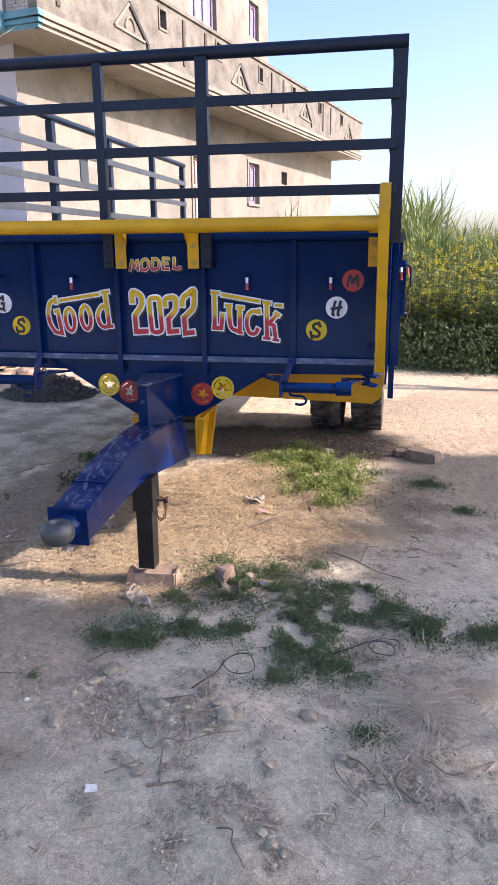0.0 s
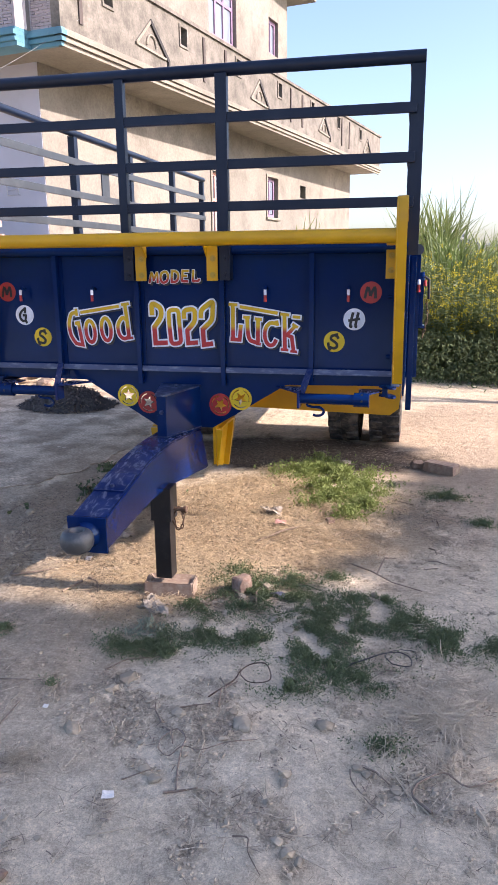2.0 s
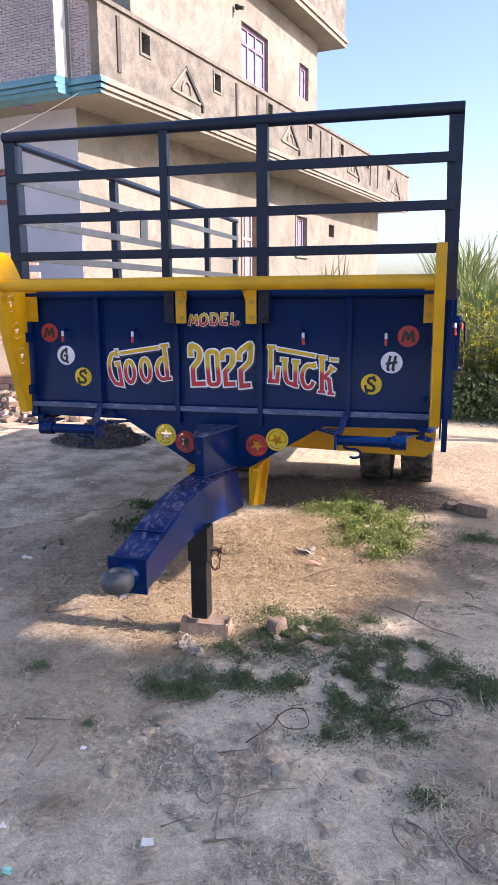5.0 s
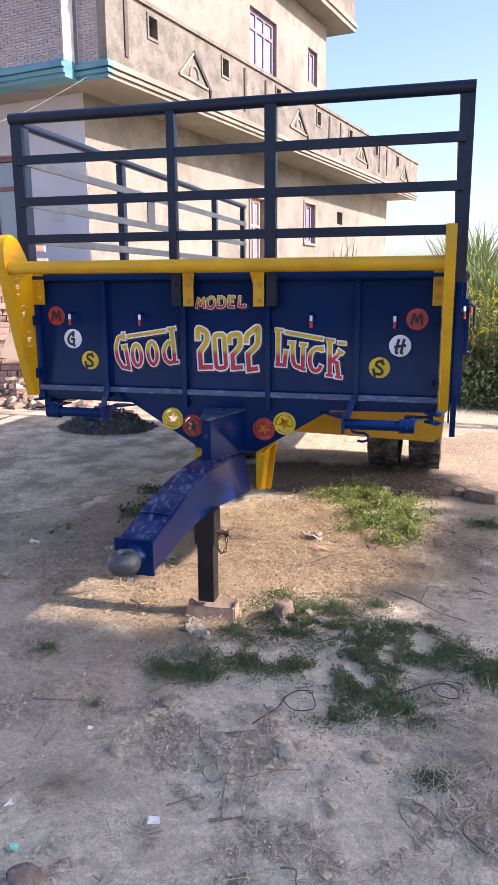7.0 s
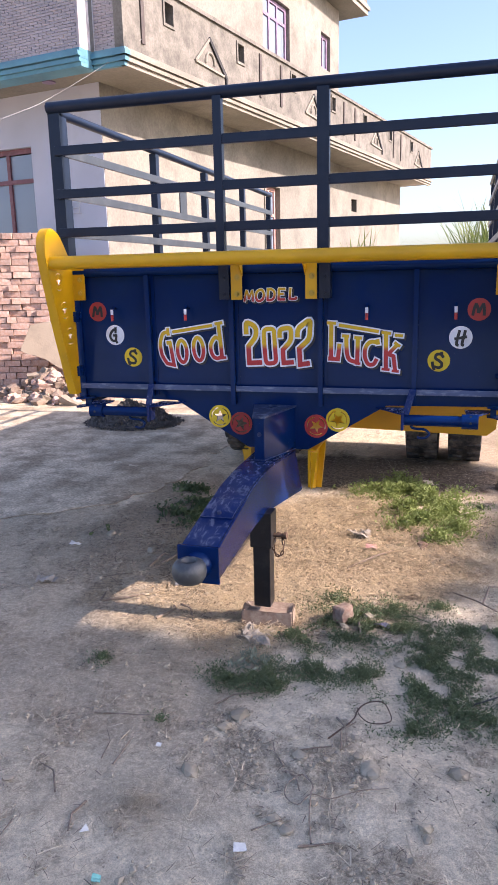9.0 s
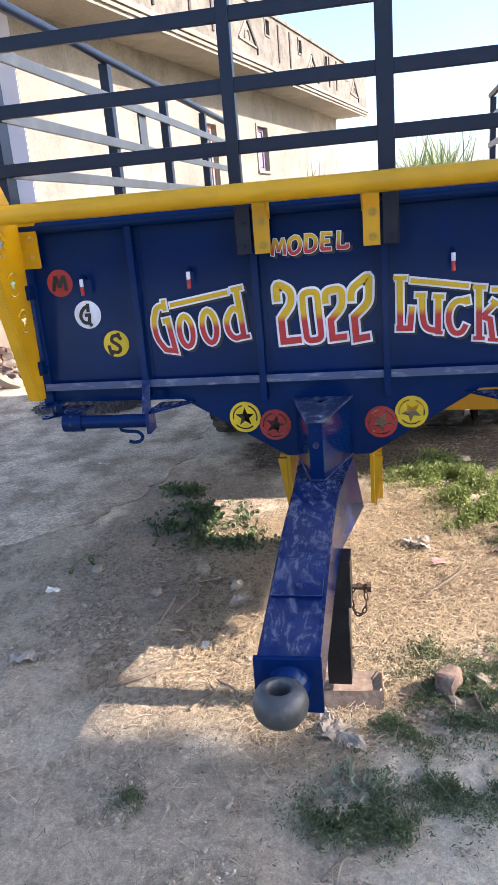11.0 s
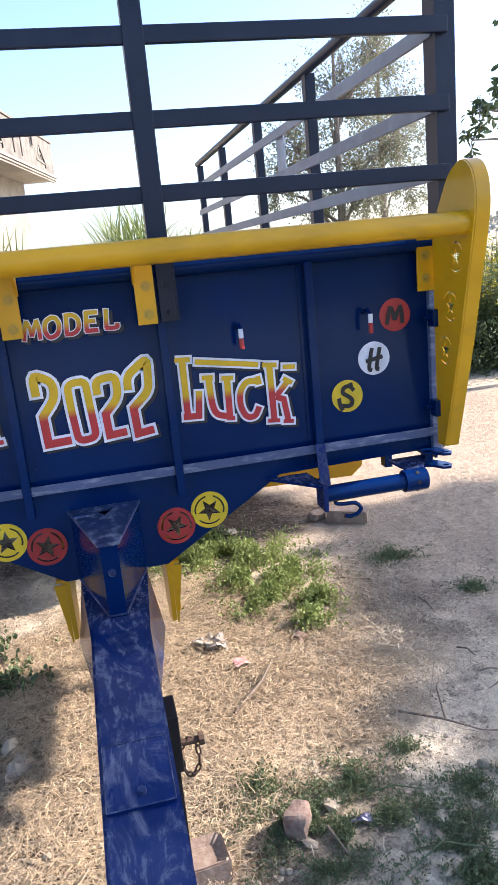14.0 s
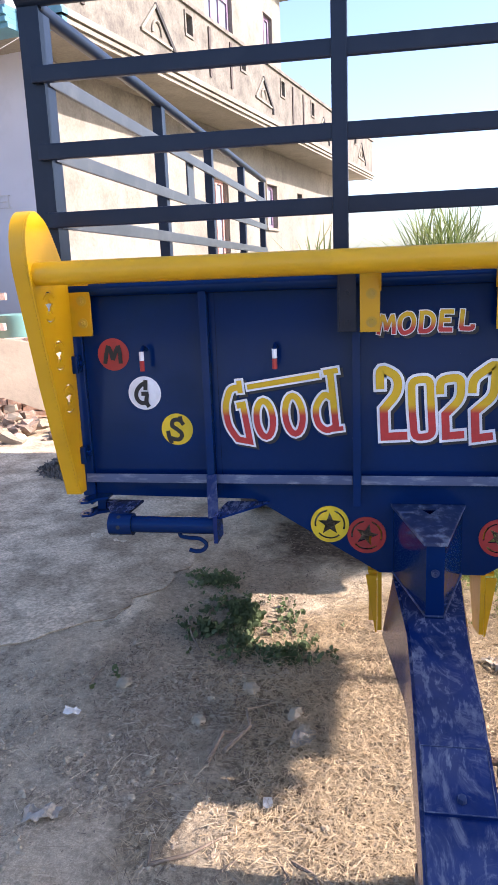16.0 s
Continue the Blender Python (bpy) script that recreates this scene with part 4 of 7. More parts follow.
def chain(pts, name, parent, r=0.0085, wire=0.0024):
    """Links strung along the points, each turned a quarter from the last."""
    pts = [Vector(p) for p in pts]
    for k, (a, b) in enumerate(zip(pts, pts[1:])):
        bm = bmesh.new()
        d = (b - a).normalized()
        side_v = d.cross(Vector((0, 1, 0.01))).normalized()
        if k % 2:
            side_v = side_v.cross(d)
        mid, half = (a + b) / 2, (b - a).length / 2 + wire
        loop = [mid + d * half * math.cos(t) + side_v * r * 0.6 * math.sin(t) for t in (2 * math.pi * j / 10 for j in range(11))]
        tube(bm, loop, wire, 6, cap=False)
        part(name, bm, "rust", parent, smooth=True)


def side(s):
    x = s * 1.0
    bm = bmesh.new()
    prism(bm, [(0.07, 0.79), (0.70, 0.79), (0.715, 1.04), (1.27, 1.04), (1.285, 0.79), (3.86, 0.79), (3.86, 1.43), (0.07, 1.43)], "x", x - 0.004, x + 0.004)
    part("side_panel", bm, "blue", trailer)
    bm = bmesh.new()
    tube(bm, [(x + s * 0.042, 0.55, 1.428), (x + s * 0.042, 3.86, 1.428)], 0.026, 12)
    part("side_rail", bm, "bar_dark", trailer, "dull slate capped side rail", smooth=True)
    for y in (0.58, 1.1, 2.0, 2.95, 3.8):
        bm = bmesh.new()
        box(bm, x + s * 0.004, x + s * 0.055, y - 0.025, y + 0.025, 1.045 if y == 1.1 else 0.80, 1.41, 0.003)
        part("side_rib", bm, "blue", trailer)
    bm = bmesh.new()
    box(bm, x + s * 0.055, x + s * 0.075, 0.56, 0.60, 1.05, 1.28, 0.004)
    box(bm, x + s * 0.030, x + s * 0.085, 0.54, 0.62, 1.05, 1.062)
    tube(bm, [(x + s * 0.06, 0.58, 1.28), (x + s * 0.06, 0.58, 1.32)], 0.018, 12)
    latch = part("latch", bm, "blue", trailer, "navy side gate latch with small red caps")
    for dx, z0, z1, mat in ((0.050, 1.262, 1.285, "white"), (0.050, 1.225, 1.262, "red"), (0.080, 1.255, 1.282, "red")):
        bm = bmesh.new()
        tube(bm, [(x + s * dx, 0.549, z0), (x + s * dx, 0.549, z1)], [0.009, 0.006], 10)
        part("marker", bm, mat, latch, smooth=True)
    chain([(x + s * (0.085 + 0.012 * math.sin(0.5 * k)), 0.56, 1.19 - 0.024 * k) for k in range(9)], "chain_link", latch)
    bm = bmesh.new()
    tube(bm, [(x + s * 0.075, 0.56, 1.30), (x + s * 0.098, 0.56, 1.285), (x + s * 0.10, 0.56, 1.19)], 0.007, 8)
    part("latch_handle", bm, "black_steel", latch, smooth=True)


side(-1)
side(1)
bm = bmesh.new()
box(bm, -0.985, 0.985, 3.865, 3.873, 0.85, 1.43)
part("tailgate", bm, "blue", trailer)

# open cage above the body
CAGE_Z = (1.611, 1.781, 1.966)
for x, dx in ((-1.0, 1), (1.0, -1)):
    bm = bmesh.new()
    prism(bm, [(x - dx * 0.040, -0.022), (x + dx * 0.016, -0.022), (x + dx * 0.016, 0.045), (x + dx * 0.009, 0.045), (x + dx * 0.009, -0.015), (x - dx * 0.040, -0.015)], "z", 1.40, 2.150)
    part("corner_post", bm, "steel_blue", trailer)
bm = bmesh.new()
box(bm, 1.008, 1.036, 0.50, 0.545, 0.64, 1.398, 0.003)
part("corner_stanchion", bm, "blue", trailer)
for x in (-0.236, 0.214):
    bm = bmesh.new()
    half = 0.019 if x < 0 else 0.025
    box(bm, x - half, x + half, -0.0475, -0.010, 1.445, 2.135, 0.004)
    part("front_post", bm, "steel_blue", trailer)
bm = bmesh.new()
tube(bm, [(-1.040, -0.016, 2.152), (1.040, -0.016, 2.152)], 0.0255, 14)
part("top_bar", bm, "steel_blue", trailer, smooth=True)
for z in CAGE_Z:
    bm = bmesh.new()
    box(bm, -1.012, 1.012, -0.042, -0.0225, z - 0.020, z + 0.020, 0.004)
    part("front_bar", bm, "steel_blue", trailer)
for s in (-1, 1):
    bm = bmesh.new()
    tube(bm, [(s * 1.0, -0.01, 2.13), (s * 1.0, 3.88, 2.13)], 0.021, 12)
    part("side_top_bar", bm, "steel_blue", trailer, smooth=True)
    for z in CAGE_Z:
        bm = bmesh.new()
        box(bm, s * 0.985 - 0.006, s * 0.985 + 0.006, 0.0, 3.88, z - 0.020, z + 0.020, 0.003)
        # right rails and tie plate are paler: that side's light is in the colour
        part("side_bar", bm, "pale_grey" if s > 0 else "bar_dark", trailer, "flat grey steel rail")
    for y in (1.12, 2.02, 2.98, 3.86):
        bm = bmesh.new()
        box(bm, s * 1.012 - 0.021, s * 1.012 + 0.021, y - 0.025, y + 0.025, 1.42, 2.115, 0.004)
        part("side_post", bm, "steel_blue", trailer)
    bm = bmesh.new()
    box(bm, s * 1.0 - 0.004, s * 1.0 + 0.004, 1.49, 1.61, 1.80, 1.995)
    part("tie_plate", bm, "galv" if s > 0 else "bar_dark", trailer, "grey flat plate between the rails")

# drawbar, gusset tower, towing eye
CX = -0.012
bm = bmesh.new()
secs = [(-1.06, 0.066, 0.066, 0.545, 0.43), (-0.62, 0.066, 0.066, 0.628, 0.462), (-0.44, 0.067, 0.067, 0.640, 0.460), (-0.36, 0.073, 0.068, 0.640, 0.455), (0.0, 0.122, 0.090, 0.622, 0.432)]
rings = [[bm.verts.new((CX + a, y, z)) for a, z in ((-low, zb), (low, zb), (top, zt), (-top, zt))] for y, low, top, zt, zb in secs]
for r0, r1 in zip(rings, rings[1:]):
    for k in range(4):
        bm.faces.new((r0[k], r0[(k + 1) % 4], r1[(k + 1) % 4], r1[k]))
bm.faces.new(rings[0])
bm.faces.new(rings[-1][::-1])
bmesh.ops.bevel(bm, geom=[e for e in bm.edges if abs(e.verts[0].co.y - e.verts[1].co.y) > 0.01], offset=0.006, segments=2, affect="EDGES")
drawbar = part("drawbar", bm, "blue_worn", trailer, "scuffed blue box-section drawbar", smooth=True)
bm = bmesh.new()
box(bm, CX - 0.071, CX + 0.071, -1.072, -1.06, 0.424, 0.551, 0.003)
part("end_plate", bm, "blue", drawbar)
bm = bmesh.new()
bar_between(bm, (CX, -0.877, 0.5821), (CX, -0.739, 0.6083), 0.116, 0.008, bevel=0.002)
part("cover_plate", bm, "blue_worn", drawbar, "worn cover plate with bolt head")
bm = bmesh.new()
bmesh.ops.create_cone(bm, cap_ends=True, segments=6, radius1=0.0085, radius2=0.0075, depth=0.010, matrix=pose(CX + 0.004, -0.852, 0.5958, 11))
part("bolt", bm, "scuffed", drawbar)
for a, b in (((-0.058, -0.877), (0.058, -0.877)), ((-0.058, -0.739), (0.058, -0.739)), ((-0.058, -0.877), (-0.058, -0.739)), ((0.058, -0.877), (0.058, -0.739))):
    bm = bmesh.new()
    tube(bm, [(CX + p, q, 0.5865 + (q + 0.877) * 0.1886) for p, q in (a, b)], 0.0011, 6)
    part("plate_edge", bm, "scuffed", drawbar, "rubbed bare plate edge")


def turned(bm, cx, cy, cz, prof, n=32):
    """A solid of revolution about an upright axis. prof: a closed line of (radius, height)."""
    vs = [[bm.verts.new((cx + r * math.cos(a), cy + r * math.sin(a), cz + z)) for r, z in prof] for a in (2 * math.pi * i / n for i in range(n))]
    for i in range(n):
        for j in range(len(prof)):
            k = (j + 1) % len(prof)
            bm.faces.new((vs[i][j], vs[(i + 1) % n][j], vs[(i + 1) % n][k], vs[i][k]))


bm = bmesh.new()
turned(bm, CX - 0.008, -1.132, 0.490, [(k, z * 0.82) for k, z in ((0.0195, -0.044), (0.030, -0.047), (0.043, -0.039), (0.053, -0.021), (0.0565, 0.0), (0.054, 0.021), (0.046, 0.037), (0.034, 0.045), (0.027, 0.0445), (0.0225, 0.038), (0.0195, 0.0))])
eye = part("towing_eye", bm, "cast", drawbar, "worn grey cast towing eye", smooth=True)
bm = bmesh.new()
tube(bm, [(CX - 0.004, -1.096, 0.488), (CX, -1.078, 0.488), (CX, -1.066, 0.488)], [0.038, 0.044, 0.050], 20)
part("eye_collar", bm, "blue", drawbar, "blue welded collar of the eye", smooth=True)

bm = bmesh.new()
foot = [(CX - 0.092, 0.0), (CX - 0.021, -0.285), (CX + 0.021, -0.285), (CX + 0.092, 0.0)]
inner = [(CX - 0.084, 0.0), (CX - 0.016, -0.278), (CX + 0.016, -0.278), (CX + 0.084, 0.0)]
prism(bm, foot + inner[::-1], "z", 0.612, 0.822)
tower = part("gusset_tower", bm, "blue", trailer, "three-sided gusset tower on the drawbar")
bm = bmesh.new()
sheet_with_holes(bm, [(CX - 0.098, -0.002), (CX - 0.026, -0.292), (CX + 0.026, -0.292), (CX + 0.098, -0.002)],
                 [[(CX - 0.030, -0.03), (CX + 0.030, -0.03), (CX, -0.085)]], lambda p, q, d: (p, q, 0.822 + d), 0.008)
part("tower_cap", bm, "scuffed", tower, "worn blue cap plate with a triangular hole")

bm = bmesh.new()
bolt(bm, CX, -0.290, 0.752, 0.0062)
part("bolt", bm, "scuffed", tower, "worn bolt head")
for a, b in ((foot[0], foot[1]), (foot[1], foot[2]), (foot[2], foot[3])):
    bm = bmesh.new()
    tube(bm, [(*a, 0.630), (*b, 0.642)] if a[1] > b[1] else [(*a, 0.642), (*b, 0.630 if b[1] > a[1] else 0.642)], 0.0028, 8)
    part("weld_bead", bm, "scuffed", tower, "pale scuffed weld bead", smooth=True)

# prop stand under the drawbar, with its pin and chain
stand = part("prop_stand", (lambda b: (box(b, 0.006, 0.076, -0.481, -0.411, 0.07, 0.47, 0.004), box(b, -0.003, 0.085, -0.490, -0.402, 0.33, 0.475, 0.004), b)[-1])(bmesh.new()),
             "black_steel", trailer, "black square-tube prop stand")
bm = bmesh.new()
tube(bm, [(0.0, -0.446, 0.375), (0.135, -0.446, 0.375)], 0.0085, 10)
tube(bm, [(0.128, -0.446, 0.375), (0.140, -0.446, 0.375)], 0.015, 10)
part("pin", bm, "rust", stand, "rusty stand pin", smooth=True)


chain([(0.104 + 0.022 * math.sin(2 * math.pi * k / 12), -0.446, 0.333 + 0.05 * math.cos(2 * math.pi * k / 12)) for k in range(13)], "chain_link", stand)


# wheels: twin tyres either side
def wheel(x, y):
    r, w = 0.40, 0.235
    bm = bmesh.new()
    prof = [(-w * 0.36, 0.24), (-w * 0.48, 0.29), (-w * 0.5, 0.34), (-w * 0.44, 0.385), (-w * 0.2, r - 0.004), (0, r), (w * 0.2, r - 0.004), (w * 0.44, 0.385), (w * 0.5, 0.34), (w * 0.48, 0.29), (w * 0.36, 0.24)]
    n = 40
    rings = [[bm.verts.new((x + px, y + pr * math.sin(t), r + pr * math.cos(t))) for px, pr in prof] for t in (2 * math.pi * k / n for k in range(n))]
    for k in range(n):
        for j in range(len(prof) - 1):
            bm.faces.new((rings[k][j], rings[k][j + 1], rings[(k + 1) % n][j + 1], rings[(k + 1) % n][j]))
    for k in range(26):
        t = 2 * math.pi * k / 26
        for sx in (-1, 1):
            m = Matrix.Translation((x, y, r)) @ Matrix.Rotation(-t + sx * 0.05, 4, "X")
            box(bm, sx * 0.018 if sx > 0 else -w * 0.47, w * 0.47 if sx > 0 else -0.018, -0.028, 0.028, r - 0.022, r + 0.006, 0, m)
    wh = part("tyre", bm, "rubber", trailer, "dusty ribbed trailer tyre", smooth=True)
    bm = bmesh.new()
    tube(bm, [(x - w * 0.3, y, r), (x + w * 0.3, y, r)], 0.245, 28)
    tube(bm, [(x + (0.5 if x > 0 else -0.5) * w * 0.7, y, r), (x + (0.5 if x > 0 else -0.5) * w, y, r)], 0.07, 16)
    part("rim", bm, "rim", wh, "dull yellow wheel rim", smooth=True)


for x in (0.54, 0.845, -0.54, -0.845):
    wheel(x, 2.5)
bm = bmesh.new()
box(bm, -0.95, 0.95, 2.455, 2.545, 0.36, 0.45, 0.006)
for s in (-1, 1):
    prism(bm, [(2.1, 0.70), (2.9, 0.70), (2.6, 0.44), (2.4, 0.44)], "x", s * 0.30 - 0.03, s * 0.30 + 0.03)
part("axle", bm, "black_steel", trailer)


# ---- the house ----
# Its own axes: x outward from the long side, y along that side away from the yard, z up. x = 0 is the balcony's outer face.
house = thing("house", (-0.274, 21.1, 0), "two-storey plastered house with long decorated balcony parapet", "house", turn=-11.0)


def hpart(name, bm, mat, parent=house, label=""):
    return part(name, bm, mat, parent, label, local=True)


def pierced(bm, axis, f0, f1, a0, a1, z0, z1, openings):
    """A wall f0..f1 thick, from a0 to a1 and z0 to z1, with rectangular openings (a, a, z, z) through it."""
    outline = [(a0, z0), (a1, z0), (a1, z1), (a0, z1)]
    holes = []
    for p, q, r, t in openings:
        holes.append([(p, r), (q, r), (q, t), (p, t)])
    put = (lambda p, q, d: (f0 + d, p, q)) if axis == "x" else (lambda p, q, d: (p, f0 + d, q))
    sheet_with_holes(bm, outline, holes, put, f1 - f0)


def window_unit(kind, x, u0, u1, z0, z1, mat, cols, lights, label, axis="x", depth=0.06):
    """A window or door leaf set in an opening: frame, bars, panes."""
    bm = bmesh.new()
    fw = 0.07
    def b(bm_, p0, p1, r0, r1, d0=0.0, d1=depth):
        if axis == "x":
            box(bm_, x - d1, x - d0, p0, p1, r0, r1)
        else:
            box(bm_, p0, p1, x + d0, x + d1, r0, r1)
    zs = [z0 + fw, *[z0 + (z1 - z0) * v for v in lights], z1 - fw]
    us = [u0 + fw + (u1 - u0 - 2 * fw) * k / cols for k in range(cols + 1)]
    holes = []
    for p, q in zip(us, us[1:]):
        for r, t in zip(zs, zs[1:]):
            p_, q_ = p + (0.03 if p > us[0] else 0), q - (0.03 if q < us[-1] else 0)
            r_, t_ = r + (0.03 if r > zs[0] else 0), t - (0.03 if t < zs[-1] else 0)
            holes.append([(p_, r_), (q_, r_), (q_, t_), (p_, t_)])
    put = (lambda p, q, d: (x - d, p, q)) if axis == "x" else (lambda p, q, d: (p, x + d, q))
    sheet_with_holes(bm, [(u0, z0), (u1, z0), (u1, z1), (u0, z1)], holes, put, depth)
    w = hpart(kind, bm, mat, house, label)
    for p, q in zip(us, us[1:]):
        for r, t in zip(zs, zs[1:]):
            bm = bmesh.new()
            b(bm, p + 0.012, q - 0.012, r + 0.012, t - 0.012, depth * 0.45, depth * 0.6)
            hpart("pane", bm, "glass", w)
    return w


GF = [(-9.97, -9.33, 0.45, 3.10), (-7.10, -6.46, 2.36, 3.25), (-4.85, -4.43, 2.93, 3.24)]
bm = bmesh.new()
pierced(bm, "x", -1.10, -0.85, -15.06, -0.30, -0.1, 3.95, GF)
hpart("side_wall", bm, "plaster", house, "stained cream cement plaster wall")
bm = bmesh.new()
pierced(bm, "y", -15.06, -14.82, -9.0, -1.10, -0.1, 3.95, [(-3.2, -2.13, 0.45, 3.26)])
box(bm, -1.10, -0.854, -15.07, -15.063, -0.1, 3.95)
hpart("front_wall", bm, "lilac", house, "pale lilac-grey painted wall")
bm = bmesh.new()
box(bm, -9.0, -1.10, -0.55, -0.30, -0.1, 3.95)
box(bm, -9.25, -9.0, -15.06, -0.30, -0.1, 3.95)
hpart("rear_wall", bm, "plaster", house)
bm = bmesh.new()
box(bm, -8.9, -1.2, -14.7, -0.6, 0.0, 0.42)
hpart("floor", bm, "concrete", house)
window_unit("door", -0.93, -9.97, -9.33, 0.45, 3.10, "pink", 2, (0.45, 0.80), "faded pink double door with glass transom")
window_unit("window", -0.93, -7.10, -6.46, 2.36, 3.25, "mauve", 2, (), "narrow two-leaf window in faded mauve frame")
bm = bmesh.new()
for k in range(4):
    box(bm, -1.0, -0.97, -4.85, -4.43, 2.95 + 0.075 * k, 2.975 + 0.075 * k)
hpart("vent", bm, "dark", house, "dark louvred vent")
window_unit("door", -14.98, -3.2, -2.13, 0.45, 3.26, "maroon", 2, (0.05, 0.84), "maroon framed door with curtained glass", axis="y", depth=0.07)
for u0, u1, z0, z1 in GF[:2]:
    bm = bmesh.new()
    box(bm, -0.845, -0.80, u0 - 0.08, u1 + 0.08, z0 - 0.06, z0 - 0.005, 0.008)
    box(bm, -0.846, -0.825, u0 - 0.06, u0 - 0.005, z0, z1)
    box(bm, -0.846, -0.825, u1 + 0.005, u1 + 0.06, z0, z1)
    box(bm, -0.846, -0.825, u0 - 0.06, u1 + 0.06, z1 + 0.005, z1 + 0.06)
    hpart("surround", bm, "soffit", house)

# floor slab, its stepped moulding, parapet
bm = bmesh.new()
box(bm, -9.3, -0.05, -15.62, -0.05, 3.95, 4.10)
hpart("balcony_slab", bm, "soffit", house, "cement balcony slab with plain soffit")
STEPS = ((0.0, 3.915, 3.965), (0.035, 3.965, 4.01), (0.012, 4.01, 4.03), (0.055, 4.03, 4.085), (0.02, 4.085, 4.12))
for d, z0, z1 in STEPS:
    bm = bmesh.new()
    box(bm, -0.06, d, -15.65 - d, d, z0, z1 - 0.002)
    hpart("moulding", bm, "soffit", house)
    bm = bmesh.new()
    box(bm, -0.46, d + 0.003, -15.655 - d, -15.6, z0, z1 - 0.002)
    box(bm, -9.3, -0.46, -15.90 - d, -15.6, z0, z1 - 0.002)
    hpart("front_moulding", bm, "teal", house, "teal painted stepped moulding")
SQUARES = [-14.62 + 2.05 * k for k in range(8) if -14.62 + 2.05 * k < -0.4]
sq = [(u - 0.10, u + 0.10, 4.62, 4.87) for u in SQUARES]
bm = bmesh.new()
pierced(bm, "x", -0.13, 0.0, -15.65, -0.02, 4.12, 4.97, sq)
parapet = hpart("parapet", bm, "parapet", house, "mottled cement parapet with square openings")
bm = bmesh.new()
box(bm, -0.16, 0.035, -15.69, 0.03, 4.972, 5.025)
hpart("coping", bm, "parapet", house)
bm = bmesh.new()
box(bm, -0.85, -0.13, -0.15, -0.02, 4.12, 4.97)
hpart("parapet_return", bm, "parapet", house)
for u in SQUARES:
    bm = bmesh.new()
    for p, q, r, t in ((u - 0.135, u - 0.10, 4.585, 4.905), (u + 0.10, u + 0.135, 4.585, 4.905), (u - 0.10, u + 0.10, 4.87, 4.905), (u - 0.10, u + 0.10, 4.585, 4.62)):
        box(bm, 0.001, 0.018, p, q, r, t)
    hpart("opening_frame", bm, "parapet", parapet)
    # dark sheet closing each opening; its shade is put into the colour
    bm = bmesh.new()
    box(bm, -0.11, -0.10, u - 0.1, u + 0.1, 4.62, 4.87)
    hpart("opening_shade", bm, "dark", parapet)
for k in range(4):
    u = -13.57 + 4.0 * k
    for name, pts, w, mat in (("pediment_bar", ((u, 4.72), (u + 0.50, 4.29)), 0.055, "dark"), ("pediment_bar", ((u, 4.70), (u - 0.40, 4.34)), 0.04, "soffit"), ("pediment_bar", ((u - 0.40, 4.34), (u + 0.42, 4.30)), 0.03, "soffit")):
        bm = bmesh.new()
        bar_between(bm, (0.012, *pts[0]), (0.012, *pts[1]), 0.03, w, up=(0, 0.6, 0.8) if abs(pts[0][1] - pts[1][1]) > 0.1 else (0, 0, 1))
        hpart(name, bm, mat, parapet)
    bm = bmesh.new()
    bar_between(bm, (0.012, u + 0.5, 4.30), (0.012, u + 0.5, 4.20), 0.03, 0.05, up=(0, 1, 0))
    hpart("pediment_bar", bm, "dark", parapet)
    ring = [(0.012, u + 0.02 + 0.13 * math.cos(t), 4.38 + 0.15 * math.sin(t)) for t in (math.pi * j / 8 for j in range(9))]
    bm = bmesh.new()
    tube(bm, ring, 0.018, 6)
    hpart("arch_relief", bm, "soffit", parapet)
for u in (-15.24, -11.88, -11.06, -7.83, -7.11, -4.08, -3.40):
    bm = bmesh.new()
    box(bm, 0.001, 0.02, u - 0.035, u + 0.035, 4.24, 4.90)
    hpart("dark_slot", bm, "slot", parapet)

# brick-faced front parapet
bm = bmesh.new()
box(bm, -0.46, -0.002, -15.63, -15.45, 4.12, 5.6)
box(bm, -9.3, -0.46, -15.88, -15.7, 4.12, 5.6)
front_parapet = hpart("front_parapet", bm, "mortar", house, "front parapet faced with grey bricks")
bm = bmesh.new()
box(bm, -0.500, -0.462, -15.905, -15.70, 4.12, 5.6, 0.004)
hpart("pilaster", bm, "brick_grey", front_parapet)
# dark sheet behind the grille bars, coloured as the shade there
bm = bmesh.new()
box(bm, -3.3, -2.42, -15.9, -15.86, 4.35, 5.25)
hpart("grille_shade", bm, "dark", front_parapet)
for k in range(6):
    bm = bmesh.new()
    box(bm, -3.3, -2.42, -15.93, -15.905, 4.38 + 0.15 * k, 4.42 + 0.15 * k)
    hpart("grille_bar", bm, "black_steel", front_parapet)
box_me = {}


def brick_mesh(l, d, h, name="brick"):
    key = (round(l, 3), round(d, 3), round(h, 3), name)
    if key not in box_me:
        bm = bmesh.new()
        box(bm, -l / 2, l / 2, -d / 2, d / 2, -h / 2, h / 2)
        finish(bm)
        me = bpy.data.meshes.new(name)
        bm.to_mesh(me)
        bm.free()
        box_me[key] = me
    return box_me[key]


